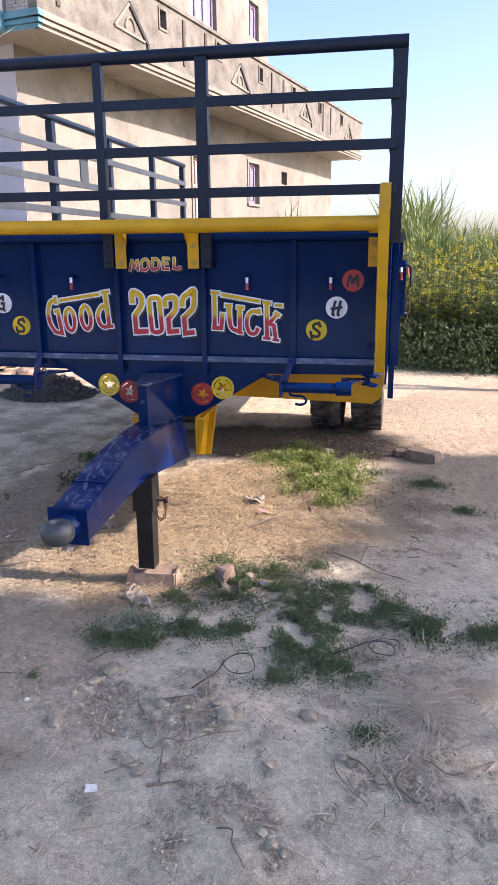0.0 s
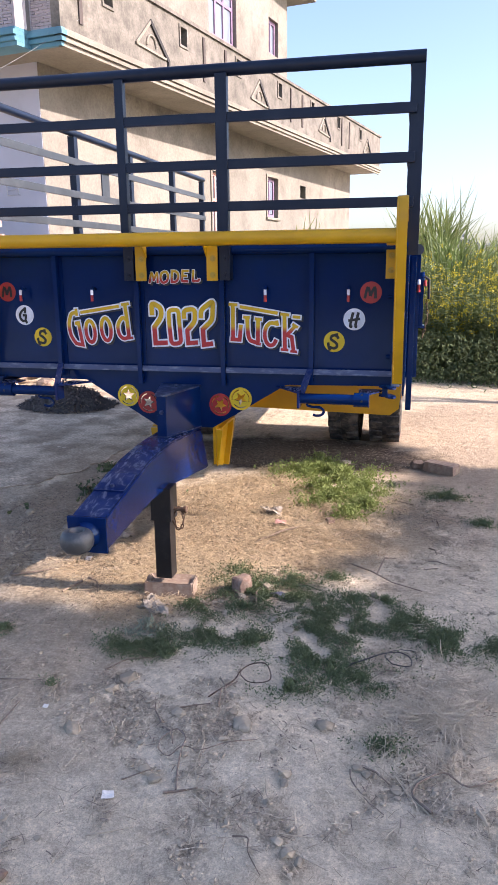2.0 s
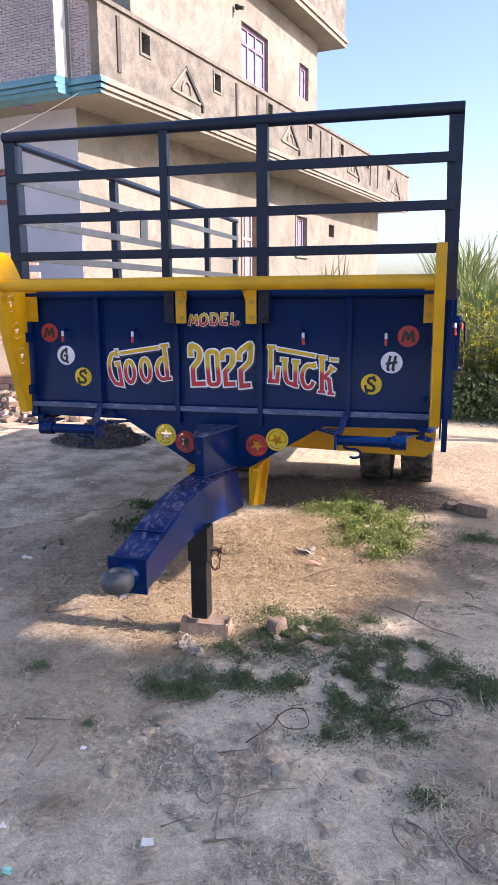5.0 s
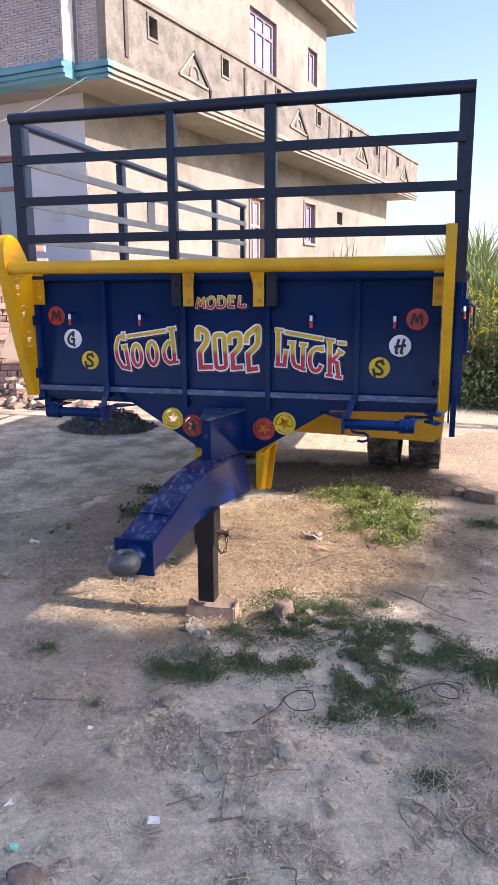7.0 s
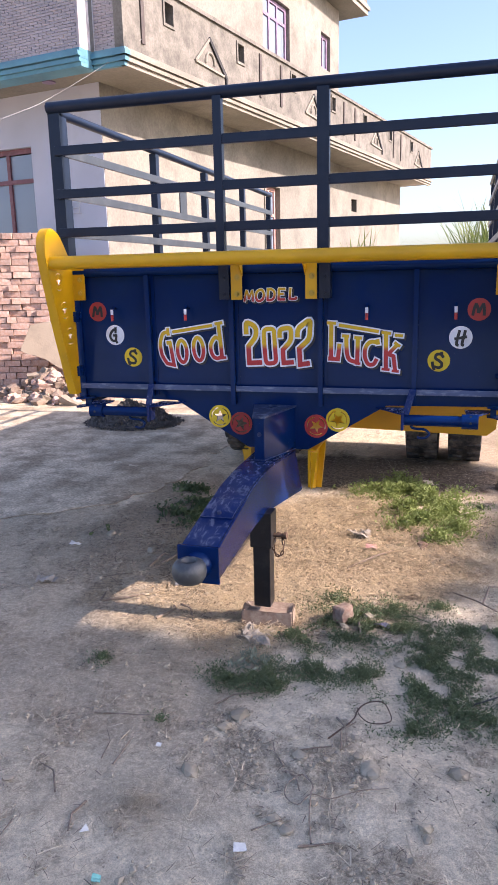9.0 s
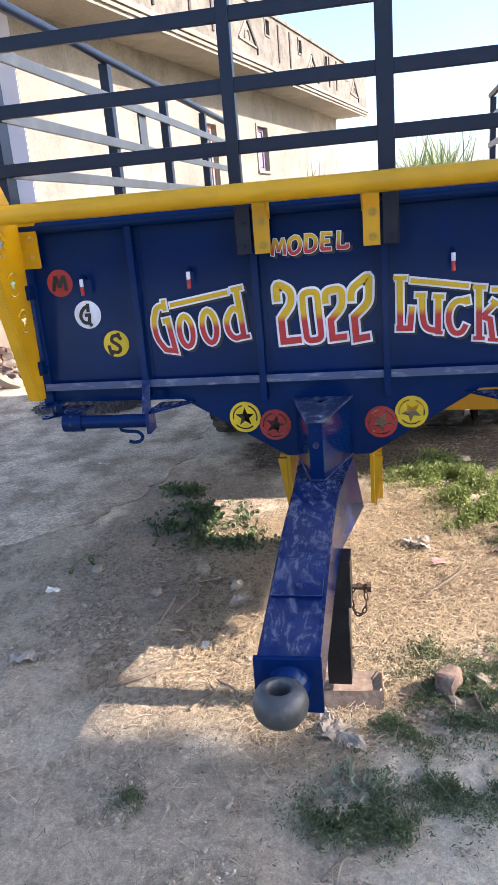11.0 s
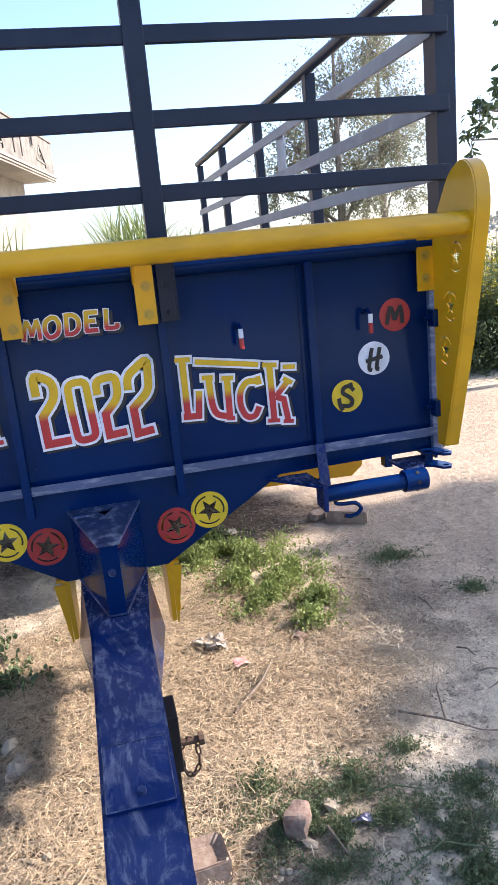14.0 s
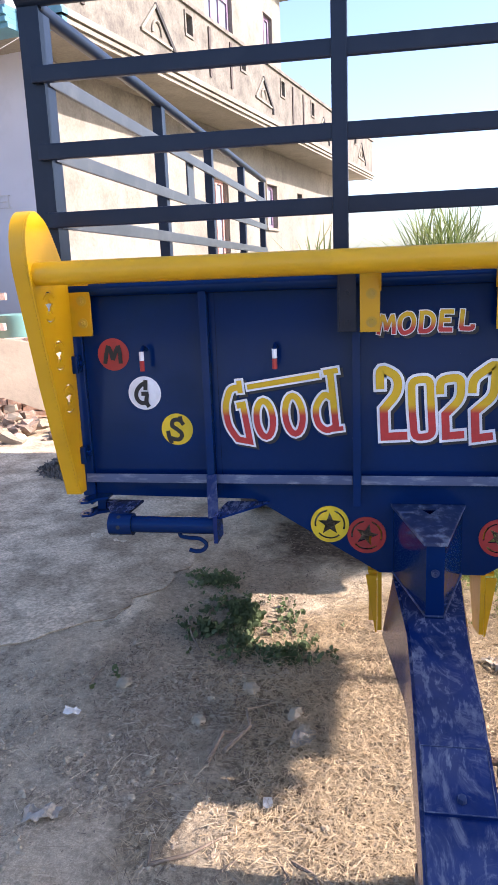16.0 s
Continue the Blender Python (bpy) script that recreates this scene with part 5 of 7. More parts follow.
verts, faces = [], []
for row in range(40):
    z = 4.142 + row * 0.0345
    for x0, x1, u in ((-2.40, -0.505, -15.884), (-0.44, -0.012, -15.634)):
        x = x0 - (0.065 if row % 2 else 0.0)
        while x < x1 - 0.03:
            p, q = max(x, x0) + 0.004, min(x + 0.13, x1) - 0.004
            if q - p > 0.03:
                n0 = len(verts)
                verts += [(a, b, c) for c in (z - 0.0135, z + 0.0135) for a, b in ((p, u - 0.008), (q, u - 0.008), (q, u + 0.01), (p, u + 0.01))]
                faces += [(n0 + a, n0 + b, n0 + c, n0 + d) for a, b, c, d in ((0, 1, 5, 4), (1, 2, 6, 5), (3, 0, 4, 7), (4, 5, 6, 7), (3, 2, 1, 0))]
            x += 0.13
me = bpy.data.meshes.new("brick_facing")
me.from_pydata(verts, [], faces)
me.materials.append(M["brick_grey"])
facing = new("brick_facing", me)
facing.parent = front_parapet
tagged(facing, "courses of small mauve-grey facing bricks", "", "", "stuff")

# upper storey
UP = [(-9.84, -8.59, 5.60, 6.62), (-6.85, -6.27, 5.92, 6.65)]
bm = bmesh.new()
pierced(bm, "x", -1.15, -0.90, -13.6, -5.70, 4.10, 7.36, UP)
hpart("upper_wall", bm, "plaster", house, "cream plastered upper wall with damp stains")
bm = bmesh.new()
box(bm, -8.0, -1.15, -5.95, -5.70, 4.10, 7.36)
hpart("upper_wall", bm, "plaster", house)
bm = bmesh.new()
box(bm, -8.0, -1.15, -13.6, -13.35, 4.10, 7.36)
hpart("upper_wall", bm, "plaster", house)
bm = bmesh.new()
box(bm, -8.25, -8.0, -13.6, -5.70, 4.10, 7.36)
hpart("upper_wall", bm, "plaster", house)
w = window_unit("window", -0.98, -9.84, -8.59, 5.60, 6.62, "mauve", 3, (0.68,), "three-leaf window in mauve frame")
w = window_unit("window", -0.98, -6.85, -6.27, 5.92, 6.65, "mauve", 2, (), "two-leaf window in mauve frame")
bm = bmesh.new()
box(bm, -8.4, -0.40, -14.0, -5.05, 7.36, 7.46)
box(bm, -8.4, -0.36, -14.04, -5.01, 7.46, 7.54)
box(bm, -8.4, -0.40, -14.0, -5.05, 7.54, 7.60)
hpart("roof_slab", bm, "soffit", house)
bm = bmesh.new()
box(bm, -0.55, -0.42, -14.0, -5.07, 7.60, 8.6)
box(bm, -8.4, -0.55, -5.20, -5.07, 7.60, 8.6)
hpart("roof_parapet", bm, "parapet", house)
bm = bmesh.new()
box(bm, -0.86, -0.80, -10.2, -10.12, 6.70, 6.78)
tube(bm, [(-0.82, -10.16, 6.74), (-0.70, -10.16, 6.70)], 0.035, 8)
hpart("outlet", bm, "dark", house)

# small fittings
bm = bmesh.new()
tube(bm, [(-1.40, -15.42, 3.935), (-1.40, -15.42, 3.948)], 0.09, 20)
part("ceiling_lamp", bm, "mauve", house, "round soffit lamp", local=True)
bm = bmesh.new()
for a, b in (((-1.50, 2.44), (-1.30, 2.44)), ((-1.50, 2.30), (-1.30, 2.30)), ((-1.50, 2.30), (-1.50, 2.44)), ((-1.30, 2.30), (-1.30, 2.44)), ((-1.50, 2.37), (-1.30, 2.37))):
    tube(bm, [(a[0], -15.10, a[1]), (b[0], -15.10, b[1])], 0.0065, 6)
for x, z in ((-1.5, 2.44), (-1.3, 2.44), (-1.5, 2.30), (-1.3, 2.30)):
    tube(bm, [(x, -15.10, z), (x, -15.06, z)], 0.006, 6)
part("wire_holder", bm, "galv", house, "small wire holder on the wall", local=True)
bm = bmesh.new()
tube(bm, curved([(0.013, -15.278, 4.289), (-0.293, -15.847, 3.847), (-0.617, -16.317, 3.497), (-0.762, -16.651, 3.311), (-1.15, -17.4, 2.98), (-1.9, -18.6, 2.6)]), 0.0026, 6)
part("cable", bm, "pale_grey", house, "thin slack pale cable", local=True)


# ---- brick stack, broken slab and rubble by the house ----
stack = thing("brick_stack", (-4.9, 5.3, 0), "dry stack of reclaimed red bricks", "bricks", turn=18)
rng = random.Random(7)
for row in range(25):
    z = 0.038 + row * 0.079
    right = -4.22 if row > 10 else -3.38 - 0.03 * row
    x = -5.62 + (0.06 if row % 2 else 0.0)
    while x < right:
        l = rng.choice((0.115, 0.225, 0.225, 0.20))
        me = brick_mesh(l, 0.11, 0.072, "stack")
        if not me.materials:
            me.materials.append(M["brick"])
        ob = new("brick", me)
        ob.parent = stack
        ob.matrix_basis = pose(x + l / 2 + 4.9, 5.06 + rng.uniform(-0.02, 0.02) - 5.3, z, rng.uniform(-1, 1), rng.uniform(-1, 1), rng.uniform(-4, 4))
        x += l + 0.012
bm = bmesh.new()
box(bm, -5.6, -4.3, 5.12, 5.5, 0.0, 1.94)
box(bm, -4.3, -3.60, 5.12, 5.5, 0.0, 0.80)
part("core", bm, "brick", stack)


def rough_stone(bm, c, r, rng_, flat=0.6):
    res = bmesh.ops.create_icosphere(bm, subdivisions=1, radius=1.0)
    sx, sy, sz = r * rng_.uniform(0.8, 1.3), r * rng_.uniform(0.7, 1.1), r * flat * rng_.uniform(0.7, 1.1)
    rot = Euler((rng_.uniform(-0.3, 0.3), rng_.uniform(-0.3, 0.3), rng_.uniform(0, 6.28))).to_matrix()
    for v in res["verts"]:
        k = 1 + rng_.uniform(-0.22, 0.18)
        v.co = Vector(c) + rot @ Vector((v.co.x * sx * k, v.co.y * sy * k, v.co.z * sz * k))


bm = bmesh.new()
corners = [(-4.36, 0.56), (-4.29, 0.86), (-4.0, 0.90), (-3.62, 0.83), (-3.28, 0.60), (-3.22, 0.12), (-3.42, 0.15), (-3.66, 0.24), (-3.88, 0.33), (-4.10, 0.46)]
jag = [(p[0] + (q[0] - p[0]) * k / 5 + 0.014 * noise.noise((p[0] * 9, k * 1.7, 1)), p[1] + (q[1] - p[1]) * k / 5 + 0.014 * noise.noise((p[1] * 9, k * 1.7, 5))) for p, q in zip(corners, corners[1:] + corners[:1]) for k in range(5)]
prism(bm, jag, "y", 0.0, 0.085)
bmesh.ops.bevel(bm, geom=[e for e in bm.edges if abs(e.verts[0].co.y - e.verts[1].co.y) < 0.001], offset=0.008, segments=1, affect="EDGES")
for v in bm.verts:
    v.co.y += 4.76 + (v.co.z - 0.3) * 0.45 + (v.co.x + 3.9) * 0.5
solo("broken_slab", bm, "concrete", "broken concrete slab leaning on the bricks", "slab")
rng = random.Random(11)
for k in range(96):
    bm = bmesh.new()
    r = rng.choice((0.03, 0.045, 0.06, 0.08, 0.10)) * (1 if k > 12 else 1.3)
    x, y = -3.98 + rng.gauss(0, 0.40), 4.42 + rng.gauss(0, 0.17)
    heap = 0.30 * math.exp(-((x + 3.95) / 0.5) ** 2 - ((y - 4.62) / 0.26) ** 2)
    if k % 3:
        rough_stone(bm, (x, y, ground_z(x, y) + r * 0.30 + heap), r, rng, 0.6)
    else:
        l = r * rng.uniform(1.4, 2.2)
        box(bm, -l / 2, l / 2, -0.052, 0.052, -0.035, 0.035)
        bmesh.ops.subdivide_edges(bm, edges=list(bm.edges), cuts=1, use_grid_fill=True)
        for v in bm.verts:
            v.co += Vector((rng.uniform(-1, 1), rng.uniform(-1, 1), rng.uniform(-1, 1))) * 0.010
        bmesh.ops.transform(bm, matrix=Matrix.Translation((x, y, ground_z(x, y) + 0.03 + heap)) @ pose(0, 0, 0, rng.uniform(-25, 25), rng.uniform(-25, 25), rng.uniform(0, 180)), verts=bm.verts)
    solo("rubble_piece", bm, rng.choice(("brick", "concrete", "brick_worn", "brick_worn")), "piece of broken masonry in the rubble heap", "rubble", group="rubble by the brick stack")
bm = bmesh.new()
prof = [(0.0, 0.27), (0.04, 0.28), (0.5, 0.265), (0.52, 0.28), (0.98, 0.26), (1.02, 0.275), (1.09, 0.275), (1.095, 0.2)]
tube(bm, [(-4.12, 5.85, z) for z, _ in prof], [r for _, r in prof], 28)
solo("plastic_drum", bm, "tank", "teal plastic drum behind the bricks", "drum", smooth=True)


# ---- plants ----
def card(verts, faces, base, direction, side, length, width, bend=0.0, segs=2):
    """One blade or leaf: a tapering strip that may droop."""
    n0 = len(verts)
    p = Vector(base)
    d = Vector(direction).normalized()
    s = Vector(side).normalized()
    for i in range(segs + 1):
        t = i / segs
        w = width * (0.55 + 0.9 * t if t < 0.5 else 2.0 * (1 - t)) * 0.5
        if i == segs:
            verts.append(tuple(p))
        else:
            verts.append(tuple(p - s * w))
            verts.append(tuple(p + s * w))
        d = (d + Vector((0, 0, -bend / segs))).normalized()
        p = p + d * (length / segs)
    for i in range(segs - 1):
        a = n0 + 2 * i
        faces.append((a, a + 1, a + 3, a + 2))
    a = n0 + 2 * (segs - 1)
    faces.append((a, a + 1, a + 2))


def leaf_card(verts, faces, c, d, s, length, width):
    """One broad leaf: a folded lozenge."""
    c, d, s = Vector(c), Vector(d).normalized(), Vector(s).normalized()
    n = d.cross(s) * width * 0.18
    n0 = len(verts)
    verts += [tuple(c), tuple(c + d * length * 0.45 + s * width / 2 + n), tuple(c + d * length), tuple(c + d * length * 0.45 - s * width / 2 + n)]
    faces += [(n0, n0 + 1, n0 + 2), (n0, n0 + 2, n0 + 3)]


def round_leaf(verts, faces, c, d, s, length, width):
    """One rounded leaf, folded a little along its midrib."""
    c, d, s = Vector(c), Vector(d).normalized(), Vector(s).normalized()
    n = d.cross(s) * width * 0.16
    n0 = len(verts)
    verts += [tuple(c)] + [tuple(c + d * length * u + s * width * w + n * abs(w) * 2) for u, w in ((0.18, 0.34), (0.55, 0.5), (0.86, 0.3), (1.0, 0.0), (0.86, -0.3), (0.55, -0.5), (0.18, -0.34))]
    faces += [(n0, n0 + 1, n0 + 2, n0 + 3, n0 + 4), (n0, n0 + 4, n0 + 5, n0 + 6, n0 + 7)]


def any_dir(r, up=0.0):
    while True:
        v = Vector((r.uniform(-1, 1), r.uniform(-1, 1), r.uniform(-1, 1)))
        if 0.05 < v.length < 1:
            v.normalize()
            v.z += up
            return v.normalized()


def tree(name, base, height, spread, lobes, leaves, leaf, seed, label, mat="tree_leaf", trunk_r=0.16, droop=0.0, lean=(0, 0), broad=False):
    """A tapered trunk, limbs to each lobe of the crown, and leaves scattered unevenly round the limbs' ends. lobes: (dx, dy, z, radius)."""
    r = random.Random(seed)
    t = thing(name, base, label, "tree")
    b = Vector(base)
    bm = bmesh.new()
    pts = [b + Vector((lean[0] * k + 0.10 * noise.noise((k * 2.1, seed, 0)), lean[1] * k + 0.10 * noise.noise((0, k * 2.1, seed)), height * k)) for k in (0, 0.2, 0.4, 0.6, 0.8, 1.0)]
    tube(bm, pts, [trunk_r * v for v in (1.25, 1.0, 0.85, 0.65, 0.42, 0.15)], 10)
    trunk = part("trunk", bm, "bark", t, smooth=True)
    verts, faces, done = [], [], []
    twigs = bmesh.new()
    for dx, dy, z, rad, *dense in lobes:
        c = b + Vector((dx, dy, z))
        k = min(0.85, max(0.25, (z - 0.25 * rad) / height * 0.75))
        start = b + Vector((lean[0] * k, lean[1] * k, height * k))
        mid = (start + c) / 2 + Vector((r.uniform(-0.2, 0.2), r.uniform(-0.2, 0.2), 0.25))
        thick = 1.0
        near = [q for q in done if q.x > c.x]
        if dense and near:
            start, thick = min(near, key=lambda q: (q - c).length), 0.3
            mid = (start + c) / 2
        done.append(c)
        bm = bmesh.new()
        tube(bm, [start, mid, c], [trunk_r * 0.42 * thick, trunk_r * 0.28 * thick, trunk_r * 0.10 * thick], 7)
        part("limb", bm, "bark", t, smooth=True)
        share = max(20, int((dense[0] if dense else 1.0) * leaves * rad ** 2 / sum(l[3] ** 2 for l in lobes)))
        tips = []
        for _ in range(max(6, share // 45)):
            tip = c + any_dir(r) * rad * r.uniform(0.35, 1.0)
            tube(twigs, [c + (tip - c) * 0.05, (c + tip) / 2 + any_dir(r) * 0.08 * rad, tip], [trunk_r * 0.09, trunk_r * 0.06, trunk_r * 0.025], 4, cap=False)
            tips.append(tip)
        for _ in range(share):
            tip = r.choice(tips)
            p = c + (tip - c) * r.uniform(0.45, 1.02) + any_dir(r) * r.uniform(0, 0.24) * rad
            d = any_dir(r)
            d.z -= droop
            (round_leaf if broad else leaf_card)(verts, faces, p, d, d.cross(any_dir(r)) + Vector((0, 0, 0.01)), leaf * r.uniform(0.7, 1.2), leaf * r.uniform(0.32, 0.5))
    tagged(part("twig_spray", twigs, "bark", t), kind="stuff")
    soup("crown", verts, faces, mat, "", "", parent=t)
    return t


# ---- an unseen plain wall, added behind the camera for the panel to mirror ----
bm = bmesh.new()
box(bm, -40, 40, -15.25, -15.0, -0.1, 2.6)
solo("wall_south", bm, "brick_worn", "unseen brick wall added behind the camera for reflections", "wall", "structure")

# ---- trees ----
# A broad tree that stands out of sight to the sunny side and shades the near yard.
SHADE_BASE = Vector((14.6, -1.6, 0))


def shade_lobe(sx, sy, rad, h):
    """A lobe of the crown at height h whose shade falls round sx, sy."""
    k = h / math.tan(radians(SUN_EL))
    return sx + k * math.sin(radians(SUN_AZ)) - SHADE_BASE.x, sy + k * math.cos(radians(SUN_AZ)) - SHADE_BASE.y, h, rad


EDGE_LOBES = [(2.3, 1.5, 0.45), (1.85, 1.62, 0.38), (1.56, 1.36, 0.36), (1.50, 0.94, 0.38), (1.43, 0.48, 0.38), (1.41, 0.00, 0.38), (1.17, -0.50, 0.38), (0.70, -0.78, 0.38), (0.28, -0.90, 0.34),
              (-0.14, -0.89, 0.34), (-0.54, -1.06, 0.38), (-1.20, -1.00, 0.40), (-1.31, -0.44, 0.38), (-1.75, -0.62, 0.45),
              (0.68, 2.16, 0.25), (0.38, 1.90, 0.38), (0.10, 2.10, 0.40), (0.02, 1.78, 0.36), (-0.36, 1.76, 0.34), (-0.72, 1.74, 0.34)]
tree("shade_tree", tuple(SHADE_BASE), 9.5, 3.0,
     [shade_lobe(-1.5, -2.35, 1.85, 8.2), shade_lobe(0.3, -1.50, 0.76, 8.0), shade_lobe(1.68, -0.74, 0.82, 7.6), shade_lobe(-2.55, -0.30, 0.80, 8.2), shade_lobe(2.02, 0.76, 0.70, 7.5), shade_lobe(3.1, 0.2, 1.5, 8.0), shade_lobe(1.92, 0.1, 0.64, 7.7),
      shade_lobe(1.4, -2.6, 2.0, 8.8), shade_lobe(4.0, -1.5, 1.8, 9.2), shade_lobe(-3.6, -3.0, 1.9, 7.6), shade_lobe(0.0, -4.6, 1.9, 8.0), shade_lobe(3.6, -4.2, 2.0, 8.6), shade_lobe(-0.7, -1.75, 0.95, 8.6),
      *[(*shade_lobe(x, y, r, 7.4 + 0.25 * (k % 4)), 4.6) for k, (x, y, r) in enumerate(EDGE_LOBES)]],
     64000, 0.16, 5, "broad leafy shade tree with dense dark green crown", trunk_r=0.26)
tree("yard_tree", (5.15, 4.4, 0), 4.2, 1.4, [(-1.00, 0.45, 2.85, 0.40), (-1.28, 0.40, 2.55, 0.28), (-1.36, 0.40, 2.28, 0.20), (-0.95, 0.40, 2.45, 0.26), (-0.50, 0.2, 3.4, 0.7), (0.4, 0.1, 3.9, 1.0)],
     2300, 0.085, 21, "small tree with large glossy leaves at the field edge", mat="dark_leaf", trunk_r=0.07, droop=0.6, broad=True)
tree("slender_tree", (5.55, 13.3, 0), 5.6, 2.0, [(-0.9, 0.0, 3.4, 1.15), (0.2, 0.3, 4.4, 1.25), (1.1, 0.0, 3.4, 1.2), (0.9, 0.2, 5.2, 0.9), (-0.5, 0.2, 2.3, 0.9), (0.5, -0.2, 2.4, 0.9), (-1.3, 0.2, 2.6, 0.7)],
     17000, 0.075, 8, "slender field tree with drooping grey-green leaves", mat="pale_leaf", trunk_r=0.10, droop=0.5)
tree("slender_tree", (7.3, 15.2, 0), 6.0, 2.0, [(-0.6, 0.0, 3.2, 1.1), (0.5, 0.3, 4.3, 1.2), (0.1, 0.1, 5.4, 0.9), (0.7, 0, 2.6, 1.0)],
     9000, 0.075, 9, "slender field tree with drooping grey-green leaves", mat="pale_leaf", trunk_r=0.09, droop=0.5)


# ---- far woods, a hazy line along the horizon ----
def far_woods():
    r = random.Random(3)
    verts, faces = [], []
    for _ in range(15000):
        a = radians(r.uniform(-62, 62))
        d = r.uniform(150, 240)
        h = 4.5 + 2.6 * noise.noise((a * 9, 0.3, 0)) + 1.6 * noise.noise((a * 31, 2.0, 0))
        p = (d * math.sin(a), d * math.cos(a), r.uniform(0.1, 1) ** 0.8 * max(1.5, h))
        dv = any_dir(r)
        leaf_card(verts, faces, p, dv, dv.cross(any_dir(r)), r.uniform(0.7, 1.4), r.uniform(0.5, 1.0))
    soup("far_woods", verts, faces, "hazy_leaf", "hazy distant line of trees beyond the fields", "woods")


far_woods()


# ---- the field: mustard in flower, cane behind ----
def field_edge(x):
    if x < 1.0:
        return 7.5 + 0.3 * (1.0 - x)
    return 5.45 + 0.10 * math.sin(x * 2.3) if x < 2.6 else 5.45 - 0.22 * (x - 2.6)


def mustard_field():
    r = random.Random(17)
    leaf_v, leaf_f, fl_v, fl_f, st_v, st_f, lo_v, lo_f = [], [], [], [], [], [], [], []
    for k in range(3300):
        x = r.uniform(0.85, 6.5) if k % 4 else r.uniform(-1.2, 14)
        back = r.random() ** 2.2 * 9.5
        y = field_edge(x) + 0.1 + back
        h = r.uniform(0.85, 1.5) * (0.78 + 0.22 * min(1, back))
        base = Vector((x, y, 0))
        lean = Vector((r.uniform(-0.12, 0.12), r.uniform(-0.16, 0.08), 1)).normalized()
        top = base + lean * h
        n0 = len(st_v)
        for p, w in ((base, 0.006), (top, 0.0022)):
            st_v += [tuple(p + Vector((-w, 0, 0))), tuple(p + Vector((w, 0, 0))), tuple(p + Vector((0, w * 1.6, 0)))]
        st_f += [(n0 + i, n0 + (i + 1) % 3, n0 + 3 + (i + 1) % 3, n0 + 3 + i) for i in range(3)]
        for _ in range(17):
            t = r.uniform(0.12, 0.93)
            d = any_dir(r, -0.1)
            d.z = abs(d.z) * 0.4 - 0.15
            size = (0.15 - 0.075 * t) * r.uniform(0.7, 1.3)
            leaf_card(leaf_v, leaf_f, base + lean * h * t, d, d.cross(Vector((0, 0, 1))) + any_dir(r) * 0.3, size, size * 0.42)
        for b in range(r.choice((0, 1, 1, 2, 2, 3))):
            tip = base + lean * h * r.uniform(0.70, 1.06) + Vector((r.uniform(-0.12, 0.12), r.uniform(-0.12, 0.12), 0))
            for _ in range(7):
                d = any_dir(r, 0.3)
                leaf_card(fl_v, fl_f, tip + any_dir(r) * 0.026, d, d.cross(any_dir(r)), 0.021, 0.018)
    for k in range(7500):
        x = r.uniform(0.95, 6.2)
        y = field_edge(x) + r.gauss(0.12, 0.22)
        base = Vector((x, y, 0))
        for _ in range(4):
            d = any_dir(r, 0.7)
            leaf_card(lo_v, lo_f, base + Vector((r.uniform(-0.08, 0.08), r.uniform(-0.08, 0.08), r.random() ** 1.3 * 0.55)), d, d.cross(any_dir(r)), r.uniform(0.03, 0.065), r.uniform(0.010, 0.022))
    soup("mustard_stems", st_v, st_f, "mustard_leaf", "upright green mustard stems in the field", "crop")
    soup("mustard_leaves", leaf_v, leaf_f, "mustard_leaf", "dense green mustard leaves in the field", "crop")
    soup("mustard_flowers", fl_v, fl_f, "mustard_flower", "small bright yellow mustard flowers on the stems", "flowers")
    soup("field_edge_weeds", lo_v, lo_f, "dark_leaf", "dark low weeds along the field edge", "weeds")


mustard_field()


def cane():
    r = random.Random(29)
    v, f = [], []
    spots = [(1.30, 16.5, 0.55, 50, 3.3), (2.3, 16.0, 0.7, 50, 2.0), (3.4, 15.5, 1.0, 60, 2.05), (5.0, 15.5, 1.2, 60, 2.15), (-1.15, 11.8, 0.14, 10, 2.5), (1.55, 9.5, 0.35, 26, 2.1), (2.2, 11.0, 0.9, 80, 2.0), (3.6, 10.5, 1.2, 80, 1.9), (0.2, 15.5, 1.0, 40, 1.5)]
    for cx, cy, rad, n, h in spots:
        for _ in range(n):
            x, y = cx + r.gauss(0, rad * 0.5), cy + r.gauss(0, rad * 0.5)
            hh = h * r.uniform(0.72, 1.0)
            for _ in range(6):
                d = any_dir(r) * 0.55
                d.z = 1.0
                z0 = hh * r.uniform(0.15, 0.68)
                card(v, f, (x, y, z0), d, Vector((d.y, -d.x, 0.0)) + any_dir(r) * 0.2, (hh - z0) * r.uniform(0.85, 1.15), 0.034, r.uniform(0.2, 1.1), 4)
            card(v, f, (x, y, 0), (r.uniform(-0.1, 0.1), r.uniform(-0.1, 0.1), 1), (1, 0, 0), hh * 0.7, 0.03, 0, 2)
    soup("cane_clumps", v, f, "cane", "tall pale green cane leaves behind the mustard", "cane")


cane()


